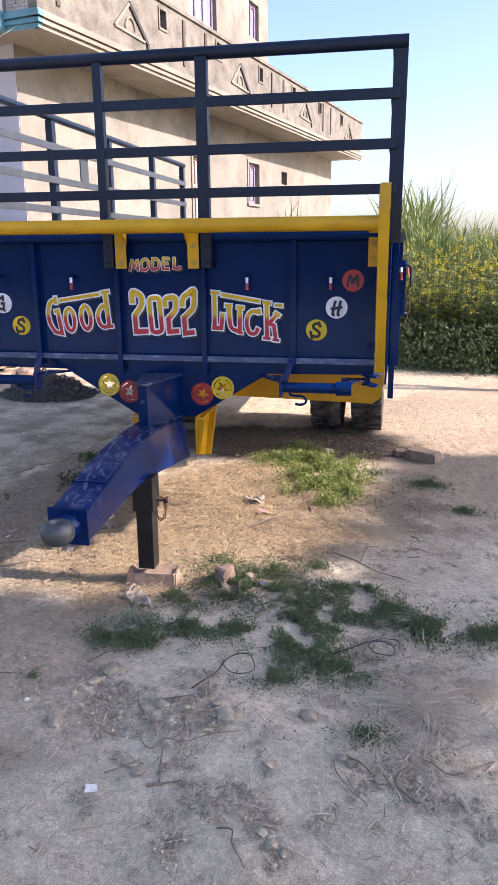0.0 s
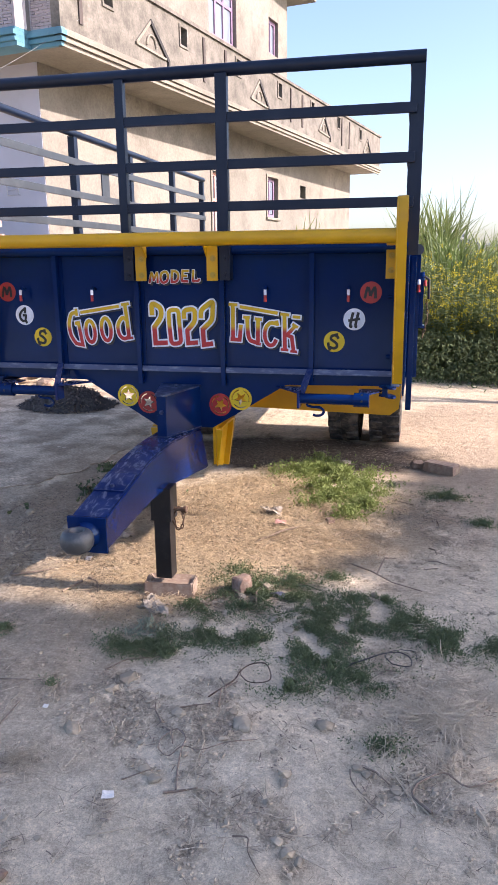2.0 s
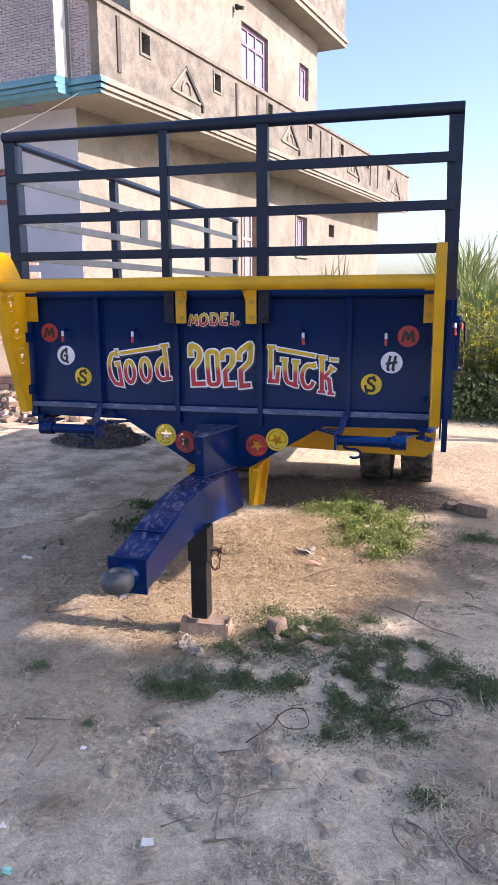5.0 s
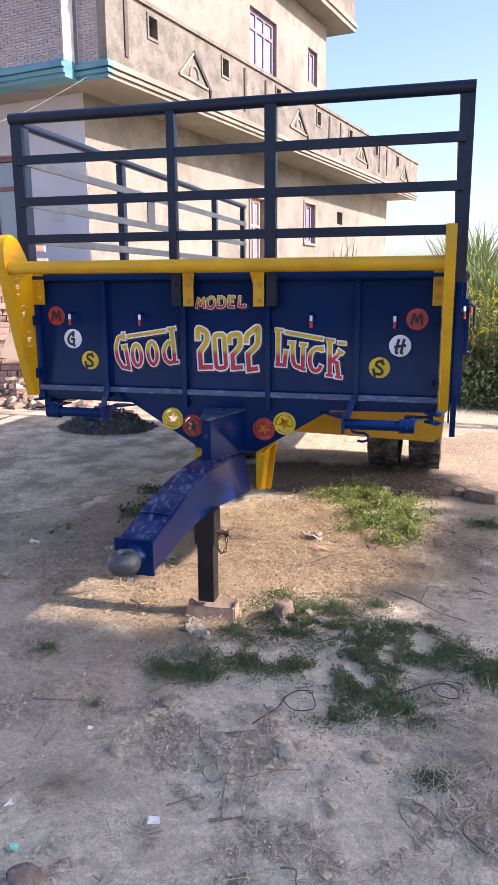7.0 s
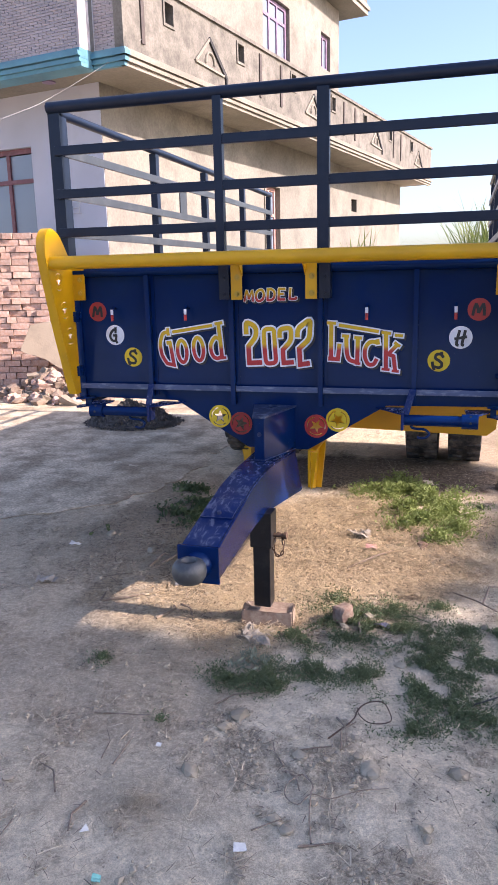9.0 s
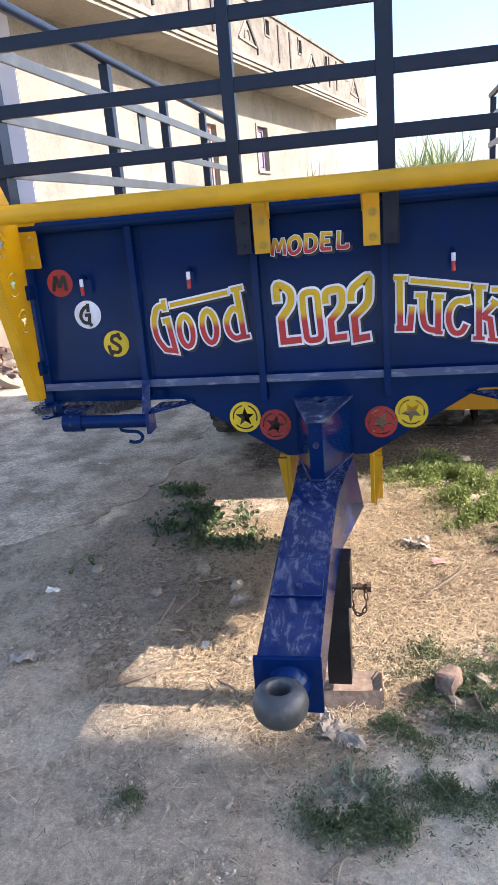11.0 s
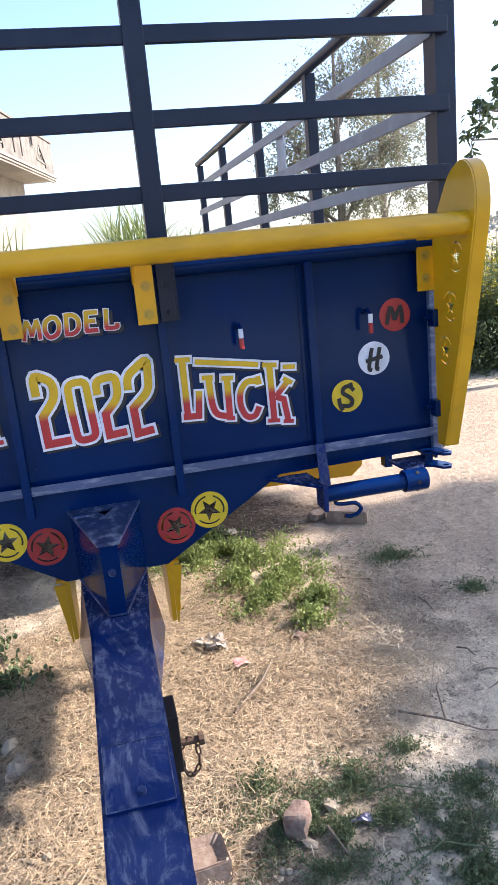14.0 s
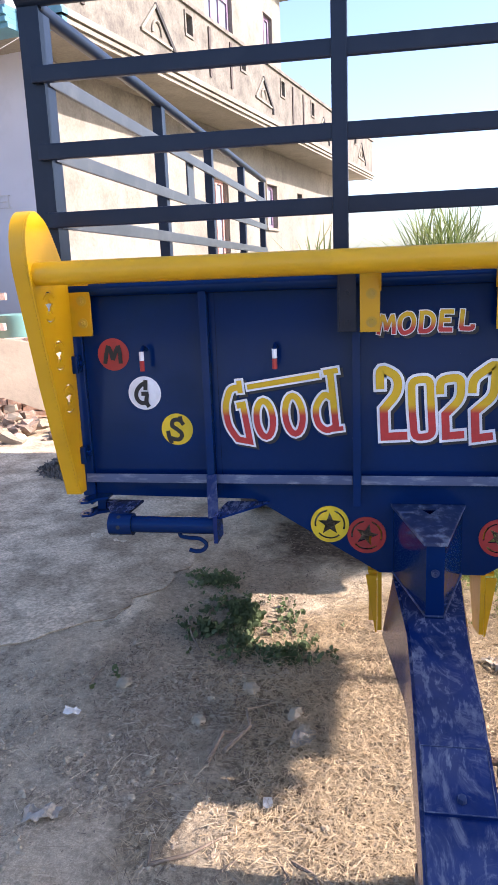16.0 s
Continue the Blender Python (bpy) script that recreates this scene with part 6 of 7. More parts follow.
# ---- loose things on the ground ----
def loose_brick(loc, turn, mat, label, l=0.215, w=0.105, h=0.07, seed=1, frog=False):
    r = random.Random(seed)
    bm = bmesh.new()
    box(bm, -l / 2, l / 2, -w / 2, w / 2, 0, h)
    if frog:
        top = max(bm.faces, key=lambda q: q.calc_center_median().z)
        res = bmesh.ops.inset_individual(bm, faces=[top], thickness=0.033)
        bmesh.ops.translate(bm, verts=top.verts, vec=(0, 0, -0.018))
    if l > 0.12:
        bmesh.ops.subdivide_edges(bm, edges=[e for e in bm.edges if e.calc_length() > 0.09], cuts=2)
        bmesh.ops.bevel(bm, geom=[e for e in bm.edges if len(e.link_faces) == 2 and e.calc_face_angle(0) > 0.7], offset=0.006, segments=2, affect="EDGES")
    else:
        bmesh.ops.subdivide_edges(bm, edges=list(bm.edges), cuts=5, use_grid_fill=True)
        for _ in range(5):
            bmesh.ops.smooth_vert(bm, verts=bm.verts, factor=0.5, use_axis_x=True, use_axis_y=True, use_axis_z=True)
    for v in bm.verts:
        v.co += Vector((noise.noise(v.co * 30 + Vector((seed, 0, 0))), noise.noise(v.co * 30 + Vector((0, seed, 0))), noise.noise(v.co * 30 + Vector((0, 0, seed))))) * (0.0032 if l > 0.12 else 0.011)
    ob = solo("brick", bm, mat, label, "brick", smooth=True)
    ob.matrix_basis = pose(loc[0], loc[1], ground_z(*loc[:2]) - 0.004, 0, 0, turn)
    return ob


loose_brick((0.055, -0.435), 6, "brick_worn", "weathered clay brick under the prop stand", h=0.074, seed=3, frog=True)
loose_brick((1.25, 1.66), -28, "brick_worn", "dusty whole brick lying on bare earth", seed=5)
loose_brick((1.10, 1.75), 20, "brick_worn", "broken brick bat on bare earth", l=0.09, w=0.07, h=0.05, seed=9)

loose_brick((0.36, -0.385), 62, "brick_lump", "broken lump of worn clay brick in grass", l=0.080, w=0.062, h=0.076, seed=8)
for loc, size, flat, label in (((0.08, -1.95), 0.060, 0.5, "worn pinkish brick lump half sunk in earth"), ((0.15, -2.0), 0.045, 0.5, "worn pinkish brick lump half sunk in earth")):
    bm = bmesh.new()
    rough_stone(bm, (0, 0, size * flat * 0.55), size, random.Random(int(size * 1000)), flat)
    bmesh.ops.subdivide_edges(bm, edges=list(bm.edges), cuts=2, smooth=0.25)
    for v in bm.verts:
        v.co += Vector((noise.noise(v.co * 40), noise.noise(v.co * 40 + Vector((5, 0, 0))), noise.noise(v.co * 40 + Vector((0, 5, 0))))) * 0.005
    for _ in range(3):
        bmesh.ops.smooth_vert(bm, verts=bm.verts, factor=0.5, use_axis_x=True, use_axis_y=True, use_axis_z=True)
    ob = solo("brick", bm, "brick_worn", label, "brick")
    ob.data.shade_smooth()
    ob.location = (*loc, ground_z(*loc))
r_ = random.Random(41)
for x, y, s in ((0.13, -1.12, 0.042), (0.08, -1.44, 0.022), (-0.25, -1.03, 0.012), (0.38, -1.31, 0.020), (0.59, -1.33, 0.026), (0.50, -0.40, 0.020), (0.54, -1.27, 0.018), (0.45, -1.49, 0.015),
                (-0.59, 0.38, 0.045), (-0.38, 0.16, 0.035), (0.43, -0.72, 0.018), (0.35, -0.63, 0.015), (0.26, -0.74, 0.015), (-0.42, 0.24, 0.036), (0.872, -0.405, 0.024), (0.82, -0.449, 0.02), (0.807, -0.646, 0.026), (0.686, -0.525, 0.018), (0.657, -0.625, 0.024), (0.921, -0.32, 0.028), (0.465, -0.335, 0.024), (0.373, -0.44, 0.02), (-1.07, 0.37, 0.04),
                (0.30, 0.59, 0.035), (0.48, -0.33, 0.022), (0.60, 1.75, 0.05), (-0.05, -1.30, 0.014), (0.25, -1.25, 0.012), (0.75, -1.55, 0.014), (1.05, -1.50, 0.018), (0.105, -1.20, 0.030), (0.58, -1.32, 0.034), (0.825, -1.27, 0.032), (0.37, -1.31, 0.024), (0.08, -1.445, 0.030), (0.94, -1.44, 0.022), (0.965, -1.46, 0.018), (0.745, -1.51, 0.022), (0.40, -1.60, 0.026), (0.36, -1.57, 0.020), (0.80, -1.78, 0.024), (0.77, -1.75, 0.018), (0.83, -1.80, 0.016), (-0.738, 0.169, 0.036), (0.62, -0.70, 0.022), (0.33, -0.80, 0.020), (0.54, -0.62, 0.026)):
    bm = bmesh.new()
    rough_stone(bm, (0, 0, s * 0.22), s * 0.95, r_, 0.55)
    bmesh.ops.bevel(bm, geom=list(bm.edges), offset=s * 0.06, segments=1, affect="EDGES")
    ob = solo("stone", bm, "stone", "small dusty stone on bare earth" if s < 0.03 else "grey stone lying on bare earth", "stone", group="stones in the yard", smooth=False)
    ob.location = (x, y, ground_z(x, y))


def flat_scrap(name, loc, outline, mat, label, category, turn, lift=0.006, curl=0.01):
    bm = bmesh.new()
    prism(bm, outline, "z", 0, 0.0015)
    bmesh.ops.poke(bm, faces=[f for f in bm.faces if len(f.verts) > 4])
    bmesh.ops.subdivide_edges(bm, edges=list(bm.edges), cuts=4, use_grid_fill=True)
    for v in bm.verts:
        at = Vector((v.co.x, v.co.y, 0)) + Vector((loc[0], loc[1], 0))
        v.co.z += curl * (noise.noise(at * 25) + 0.5 * abs(noise.noise(at * 70)))
        v.co.x += 0.15 * curl * noise.noise(at * 60)
    ob = solo(name, bm, mat, label, category)
    ob.matrix_basis = pose(loc[0], loc[1], ground_z(*loc) + lift, 4, 5, turn)


flat_scrap("paper_scrap", (0.30, -1.69), [(-0.016, -0.012), (0.018, -0.014), (0.016, 0.014), (-0.014, 0.013)], "paper", "small white paper scrap on bare earth", "litter", 20, 0.008, 0.006)
flat_scrap("paper_scrap", (-0.12, -1.72), [(-0.014, -0.01), (0.012, -0.014), (0.014, 0.012)], "paper", "small white paper scrap on bare earth", "litter", 50, 0.008, 0.006)
flat_scrap("paper_scrap", (-0.45, -0.18), [(-0.014, -0.018), (0.014, -0.016), (0.012, 0.02), (-0.014, 0.018)], "paper", "small white paper scrap on dry straw", "litter", 10, 0.012, 0.006)
flat_scrap("paper_scrap", (-0.06, -1.35), [(-0.008, -0.007), (0.008, -0.008), (0.008, 0.008), (-0.007, 0.007)], "paper", "tiny white paper scrap on bare earth", "litter", 10, 0.008, 0.004)
flat_scrap("plastic_scrap", (-0.01, -1.86), [(-0.012, -0.01), (0.010, -0.012), (0.014, 0.008), (-0.006, 0.014)], "teal_litter", "small teal plastic scrap on bare earth", "litter", 30, 0.008, 0.01)
flat_scrap("foil_wrapper", (0.525, -0.415), [(-0.03, -0.012), (0.032, -0.008), (0.026, 0.014), (-0.028, 0.012)], "foil", "crumpled silvery foil wrapper beside grass", "litter", -15, 0.012, 0.03)
flat_scrap("paper_scrap", (-1.188, 0.177), [(-0.03, -0.012), (-0.006, -0.022), (0.026, -0.018), (0.03, 0.010), (0.01, 0.02), (-0.025, 0.016)], "paper", "crumpled grey paper on bare earth", "litter", 12, 0.014, 0.02)
for x, y, t, s in ((0.03, -0.60, 30, 1.0), (0.0, -0.57, 100, 0.8), (0.07, -0.64, -20, 0.8), (0.29, 0.62, 10, 0.9), (-0.38, 0.10, 60, 0.9)):
    flat_scrap("dead_leaf", (x, y), [(s * a, s * b) for a, b in ((-0.07, 0.0), (-0.03, -0.032), (0.03, -0.034), (0.075, -0.006), (0.03, 0.032), (-0.035, 0.03))], "dry_leaf", "large pale dead leaf curled on the ground", "leaf", t, 0.016, 0.035)


flat_scrap("plastic_bag", (-1.067, -0.317), [(-0.052, -0.022), (-0.02, -0.036), (0.018, -0.022), (0.048, -0.014), (0.054, 0.02), (0.02, 0.03), (-0.012, 0.022), (-0.048, 0.02)], "bag", "crumpled grey plastic bag on bare earth", "litter", 8, 0.014, 0.035)
flat_scrap("paper_scrap", (0.382, 0.419), [(-0.035, -0.02), (0.03, -0.025), (0.035, 0.02), (-0.02, 0.026)], "pink", "faded pink paper scrap on straw", "litter", 25, 0.016, 0.02)
flat_scrap("paper_scrap", (0.313, 0.579), [(-0.045, -0.04), (0.04, -0.045), (0.05, 0.035), (-0.03, 0.045)], "dry_leaf", "pale crumpled paper on straw", "litter", 15, 0.018, 0.04)
loose_brick((0.639, 0.534), 30, "brick_lump", "small red brick chip on straw", l=0.05, w=0.04, h=0.035, seed=13)


def twig(pts, rad, name="twig", label="bent dry twig lying on the ground", mat="twig"):
    bm = bmesh.new()
    p = [(x, y, ground_z(x, y) + rad + z) for x, y, z in pts]
    tube(bm, p, [rad * (1 - 0.5 * k / (len(p) - 1)) for k in range(len(p))], 6)
    solo(name, bm, mat, label, "twig" if name == "twig" else "wire", smooth=True)


twig([(0.30, 0.15, 0.0), (0.42, 0.25, 0.03), (0.50, 0.42, 0.0)], 0.006)
twig([(-0.42, -0.52, 0), (-0.36, -0.44, 0.006), (-0.40, -0.37, 0.0)], 0.006)
twig([(-0.62, 0.02, 0), (-0.55, 0.12, 0.03), (-0.58, 0.22, 0.02), (-0.5, 0.3, 0)], 0.008)
twig(curved([(0.47, -1.63, 0.0), (0.45, -1.55, 0.01), (0.44, -1.48, 0.012), (0.435, -1.43, 0.008), (0.40, -1.40, 0.012), (0.365, -1.44, 0.006), (0.372, -1.49, 0.01), (0.41, -1.51, 0.008), (0.44, -1.475, 0.014), (0.49, -1.47, 0.004), (0.56, -1.43, 0.01), (0.64, -1.38, 0.0)]), 0.0026, "wire_loop", "dark cord looped on bare earth", "twig")
twig(curved([(0.86, -0.90, 0.0), (0.94, -0.87, 0.03), (1.02, -0.82, 0.03), (1.07, -0.84, 0.03), (1.08, -0.89, 0.02), (1.03, -0.91, 0.03), (0.99, -0.87, 0.04), (1.03, -0.80, 0.03), (1.09, -0.78, 0.02), (1.10, -0.83, 0.01)]), 0.0026, "wire_loop", "dark cord looped over grass", "cord")
twig([(-0.97, 0.93, 0.0), (-0.93, 0.82, 0.02), (-0.90, 0.74, 0.01), (-0.84, 0.64, 0.0)], 0.007)
twig([(0.80, -0.02, 0.0), (0.90, -0.12, 0.02), (0.99, -0.19, 0.01), (1.12, -0.23, 0.0)], 0.0042)
twig([(0.92, -0.10, 0.0), (0.95, 0.02, 0.03), (1.0, 0.10, 0.0)], 0.004)
twig([(0.57, -0.33, 0.01), (0.64, -0.35, 0.03), (0.71, -0.38, 0.02), (0.66, -0.46, 0.0)], 0.003, mat="grass")
twig([(0.43, -0.41, 0.01), (0.45, -0.52, 0.015)], 0.005)
twig([(-0.72, -0.44, 0), (-0.74, -0.35, 0.0)], 0.006)
twig([(-0.72, -0.44, 0.0), (-0.62, -0.40, 0.01), (-0.54, -0.31, 0.0)], 0.006)
twig([(-0.66, -0.04, 0.0), (-0.63, 0.08, 0.03), (-0.60, 0.12, 0.0)], 0.008)
twig([(-0.36, -0.38, 0.0), (-0.30, -0.42, 0.008), (-0.26, -0.50, 0.0)], 0.006)


twig([(-0.34, -1.23, 0), (-0.14, -1.22, 0.012)], 0.0028)
twig([(-0.16, -1.46, 0), (-0.15, -1.34, 0.012)], 0.003)

twig(curved([(0.44, -1.20, 0.0), (0.50, -1.10, 0.01), (0.508, -1.04, 0.012), (0.53, -0.99, 0.01), (0.58, -0.975, 0.014), (0.61, -1.02, 0.01), (0.615, -1.08, 0.012), (0.56, -1.10, 0.008), (0.52, -1.075, 0.014), (0.505, -1.03, 0.018)]), 0.0028, "wire_loop", "thin loop of old wire on the ground", "rust")
for x0, y0, x1, y1, rad in ((0.26, -1.67, 0.31, -1.80, 0.0026), (0.30, -1.83, 0.41, -1.78, 0.0030), (0.30, -1.735, 0.34, -1.71, 0.0022), (0.31, -1.75, 0.345, -1.73, 0.0018), (0.49, -1.42, 0.53, -1.64, 0.0030), (0.42, -1.54, 0.57, -1.465, 0.0022),
                            (0.135, -1.605, 0.145, -1.555, 0.0032), (0.26, -1.925, 0.262, -1.89, 0.0030), (1.04, -1.44, 1.14, -1.585, 0.0034), (1.36, -1.37, 1.30, -1.53, 0.0032), (0.77, -1.73, 0.86, -1.72, 0.0024), (0.81, -1.775, 0.90, -1.81, 0.0030),
                            (-0.18, -1.30, -0.175, -1.42, 0.0026), (0.70, -1.55, 0.74, -1.66, 0.0040), (0.55, -1.81, 0.62, -1.76, 0.0020), (1.02, -1.69, 1.06, -1.62, 0.0024), (0.66, -1.28, 0.76, -1.38, 0.0022), (0.42, -1.21, 0.44, -1.33, 0.0020)):
    rad *= 0.7
    m = ((x0 + x1) / 2 + 0.06 * (y1 - y0), (y0 + y1) / 2 - 0.06 * (x1 - x0), 0.008)
    twig([(x0, y0, 0.003), m, (x1, y1, 0.003)], rad, label="short pale dry stick on bare earth", mat="bleached")
for pts, rad in (([(0.92, -1.45, 0.0), (0.93, -1.51, 0.012), (0.97, -1.56, 0.004), (1.02, -1.60, 0.0)], 0.0024), ([(1.14, -1.57, 0.0), (1.09, -1.51, 0.01), (1.17, -1.42, 0.014), (1.24, -1.46, 0.008), (1.36, -1.36, 0.0)], 0.0040),
                 ([(0.66, -1.76, 0.0), (0.70, -1.77, 0.012), (0.71, -1.81, 0.01), (0.75, -1.86, 0.0)], 0.0024), ([(0.31, -1.62, 0.0), (0.38, -1.57, 0.01)], 0.0024), ([(0.36, -1.28, 0.0), (0.46, -1.25, 0.01)], 0.0032), ([(0.44, -1.65, 0.0), (0.53, -1.62, 0.004)], 0.0042)):
    twig(curved(pts), rad, label="thin dark bent twig on bare earth")
twig([(1.255, -1.545, 0.004), (1.265, -1.57, 0.006), (1.275, -1.60, 0.004)], 0.0075, label="short thick stub of bleached stalk", mat="bleached")
twig([(0.55 + 0.12 * k, -0.62 + 0.05 * math.sin(1.7 * k), 0.02 + 0.015 * math.sin(k)) for k in range(7)], 0.002, "wire_loop", "thin trailing dry stem over grass", "grass")


# ---- straw, grass, weeds, pebbles ----
def strewn(name, n, place, mat, label, category, lo, hi, width, seed, tilt=0.18, lift=0.012):
    r = random.Random(seed)
    v, f = [], []
    while len(f) < n:
        p = place(r)
        if p is None:
            continue
        x, y = p
        a = r.uniform(0, 2 * math.pi)
        l = r.uniform(lo, hi) * r.uniform(0.6, 1.0)
        d = Vector((math.cos(a), math.sin(a), r.gauss(0, tilt)))
        s = Vector((-d.y, d.x, r.uniform(-0.6, 0.6)))
        b = Vector((x, y, ground_z(x, y) + 0.003 + r.random() ** 2 * lift)) - d * l * 0.3
        b.z = max(b.z, ground_z(b.x, b.y) + 0.002)
        n0 = len(v)
        w = width * r.uniform(0.6, 1.3)
        s.normalize()
        kink = Vector((r.uniform(-1, 1), r.uniform(-1, 1), r.uniform(0, 0.6))) * l * 0.05
        m = b + d * l * 0.5 + kink
        e = b + d * l
        for q, k in ((b, 1.0), (m, 1.0), (e, 0.4)):
            v += [tuple(q - s * w * k), tuple(q + s * w * k)]
        f += [(n0, n0 + 1, n0 + 3, n0 + 2), (n0 + 2, n0 + 3, n0 + 5, n0 + 4)]
    soup(name, v, f, mat, label, category)


def straw_bed(r):
    x, y = r.uniform(-0.95, 1.05), r.uniform(-0.85, 2.1)
    k = 1 - ((x - 0.14) / 0.92) ** 2 - ((y - 0.35) / 1.15) ** 2 + 0.55 * noise.noise((x * 2.3, y * 2.3, 5))
    if y < -0.12 and x > 0.12:
        k -= (x - 0.12) * 2.2 + (-0.12 - y) * 1.2
    return (x, y) if r.random() < k * 1.5 * (0.35 + 1.3 * max(0, 0.5 + noise.noise((x * 7, y * 7, 4)))) else None


def straw_fringe(r):
    x, y = r.uniform(-0.82, 0.35), r.uniform(-0.80, -0.12)
    k = 0.35 - 1.6 * max(0, -0.45 - y) - 0.5 * abs(x + 0.3) + 0.8 * noise.noise((x * 4, y * 4, 8))
    return (x, y) if r.random() < k else None


def thin_straw(r):
    x, y = r.uniform(-2.6, 2.6), r.uniform(-2.4, 4.2)
    k = 0.30 + 0.9 * noise.noise((x * 1.3, y * 1.3, 9)) + 0.5 * noise.noise((x * 4, y * 4, 2))
    if x < -1.2 and y > 0.6:
        return None
    return (x, y) if r.random() < k else None


def straw_heap(r):
    a, d = r.uniform(0, 6.28), abs(r.gauss(0, 0.24))
    return 1.16 + d * math.cos(a) * 1.1, -1.15 + d * math.sin(a)


def stalk_pile(r):
    a, d = r.uniform(0, 6.28), abs(r.gauss(0, 0.06))
    return -0.03 + d * math.cos(a) * 1.6, -1.59 + d * math.sin(a)


def dry_tuft(r):
    a, d = r.uniform(0, 6.28), abs(r.gauss(0, 0.13))
    return 0.93 + d * math.cos(a) * 1.1, 0.34 + d * math.sin(a)


strewn("straw_litter", 100000, straw_bed, "straw", "pale golden dry straw strewn under the drawbar", "straw", 0.014, 0.056, 0.0009, 51, 0.28, 0.026)
strewn("straw_fringe", 5200, straw_fringe, "straw", "thin scattered golden straw before the drawbar", "straw", 0.015, 0.06, 0.0009, 61, 0.15, 0.010)
strewn("thin_straw", 28000, thin_straw, "straw_grey", "scattered grey dry stalks over the yard", "straw", 0.015, 0.06, 0.0009, 52, 0.12, 0.008)
strewn("straw_heap", 2200, straw_heap, "bleached", "tangled heap of bleached dry stalks", "straw", 0.03, 0.10, 0.0010, 53, 0.2, 0.035)
def tuft(name, spots, mat, label, seed):
    """Dry grass tufts whose blades splay out from the root: (x, y, reach, blades)."""
    r = random.Random(seed)
    v, f = [], []
    for cx, cy, reach, n in spots:
        for _ in range(n):
            a = r.uniform(0, 6.28)
            l = reach * r.uniform(0.35, 1.1)
            up = r.random() ** 2 * 0.7
            x, y = cx + r.gauss(0, 0.025), cy + r.gauss(0, 0.025)
            d = Vector((math.cos(a), math.sin(a), up + 0.10))
            card(v, f, (x, y, ground_z(x, y) + 0.004), d, (-d.y, d.x, r.uniform(-0.3, 0.3)), l, 0.0032, 0.25 + up, 3)
    soup(name, v, f, mat, label, "straw")


tuft("splayed_tuft", [(0.95, 0.31, 0.14, 330), (1.18, -1.17, 0.17, 300), (1.06, -1.28, 0.15, 90), (1.34, -1.0, 0.16, 90), (1.30, 0.1, 0.10, 60), (1.02, 0.22, 0.16, 90)], "bleached", "bleached dry grass tufts splayed on earth", 57)
strewn("stalk_pile", 420, stalk_pile, "straw_grey", "small pile of dry stalks on earth", "straw", 0.03, 0.10, 0.0010, 55, 0.15, 0.015)
strewn("dry_tuft", 1500, dry_tuft, "straw_grey", "grey dry grass tuft flattened on earth", "straw", 0.05, 0.14, 0.0011, 54, 0.3, 0.03)


def yard(r):
    x, y = r.uniform(-1.6, 1.7), r.uniform(-2.1, 1.1)
    return (x, y) if crumbled(x, y) > r.uniform(-0.15, 0.9) and not (-0.35 < x < 0.8 and y > -0.4) else None


def tangle(r):
    a, d = r.uniform(0, 6.28), abs(r.gauss(0, 0.3))
    k = r.choice(((1.0, 0.35), (0.92, 0.75), (1.08, 0.95), (1.12, -1.12), (1.2, -0.95), (-0.75, 0.05), (-0.65, 0.3), (-0.3, -0.75), (0.05, -0.62)))
    return k[0] + d * math.cos(a) * 0.8, k[1] + d * math.sin(a)


strewn("dry_stems", 2600, yard, "bleached", "scattered pale broken stems on bare earth", "straw", 0.02, 0.10, 0.0013, 58, 0.08, 0.006)
strewn("twiglets", 5600, yard, "humus", "thin dark twiglets and rootlets on bare earth", "twigs", 0.010, 0.055, 0.0010, 59, 0.12, 0.006)
strewn("matted_stalks", 5400, tangle, "straw_grey", "matted dry stalks and rootlets on earth", "straw", 0.03, 0.11, 0.0011, 60, 0.15, 0.02)


def leaf_litter():
    """Dark scraps of leaf and stalk trodden into the earth beside the straw."""
    r = random.Random(66)
    v, f = [], []
    for cx, cy, sx, sy, n in ((-0.75, 0.45, 0.40, 0.60, 4600), (-0.45, 1.7, 0.5, 0.4, 2200), (1.05, 0.55, 0.30, 0.50, 3400), (0.95, 1.0, 0.30, 0.35, 1200), (0.95, -1.2, 0.35, 0.3, 500), (0.15, 1.9, 0.55, 0.25, 1300), (0.0, -0.65, 0.5, 0.10, 700), (0.15, 0.4, 0.6, 0.9, 2600), (0.84, 0.33, 0.16, 0.14, 1500)):
        for _ in range(n):
            x, y = cx + r.gauss(0, sx * 0.6), cy + r.gauss(0, sy * 0.6)
            if noise.noise((x * 5, y * 5, 14)) < r.uniform(-0.3, 0.4):
                continue
            d = any_dir(r)
            d.z *= 0.3
            l = r.uniform(0.005, 0.016)
            leaf_card(v, f, (x, y, ground_z(x, y) + 0.004 + r.random() * 0.008), d, Vector((-d.y, d.x, r.uniform(-0.3, 0.3))), l, l * r.uniform(0.2, 0.6))
    soup("leaf_litter", v, f, "humus", "dark dry leaf litter trodden into earth", "litter")


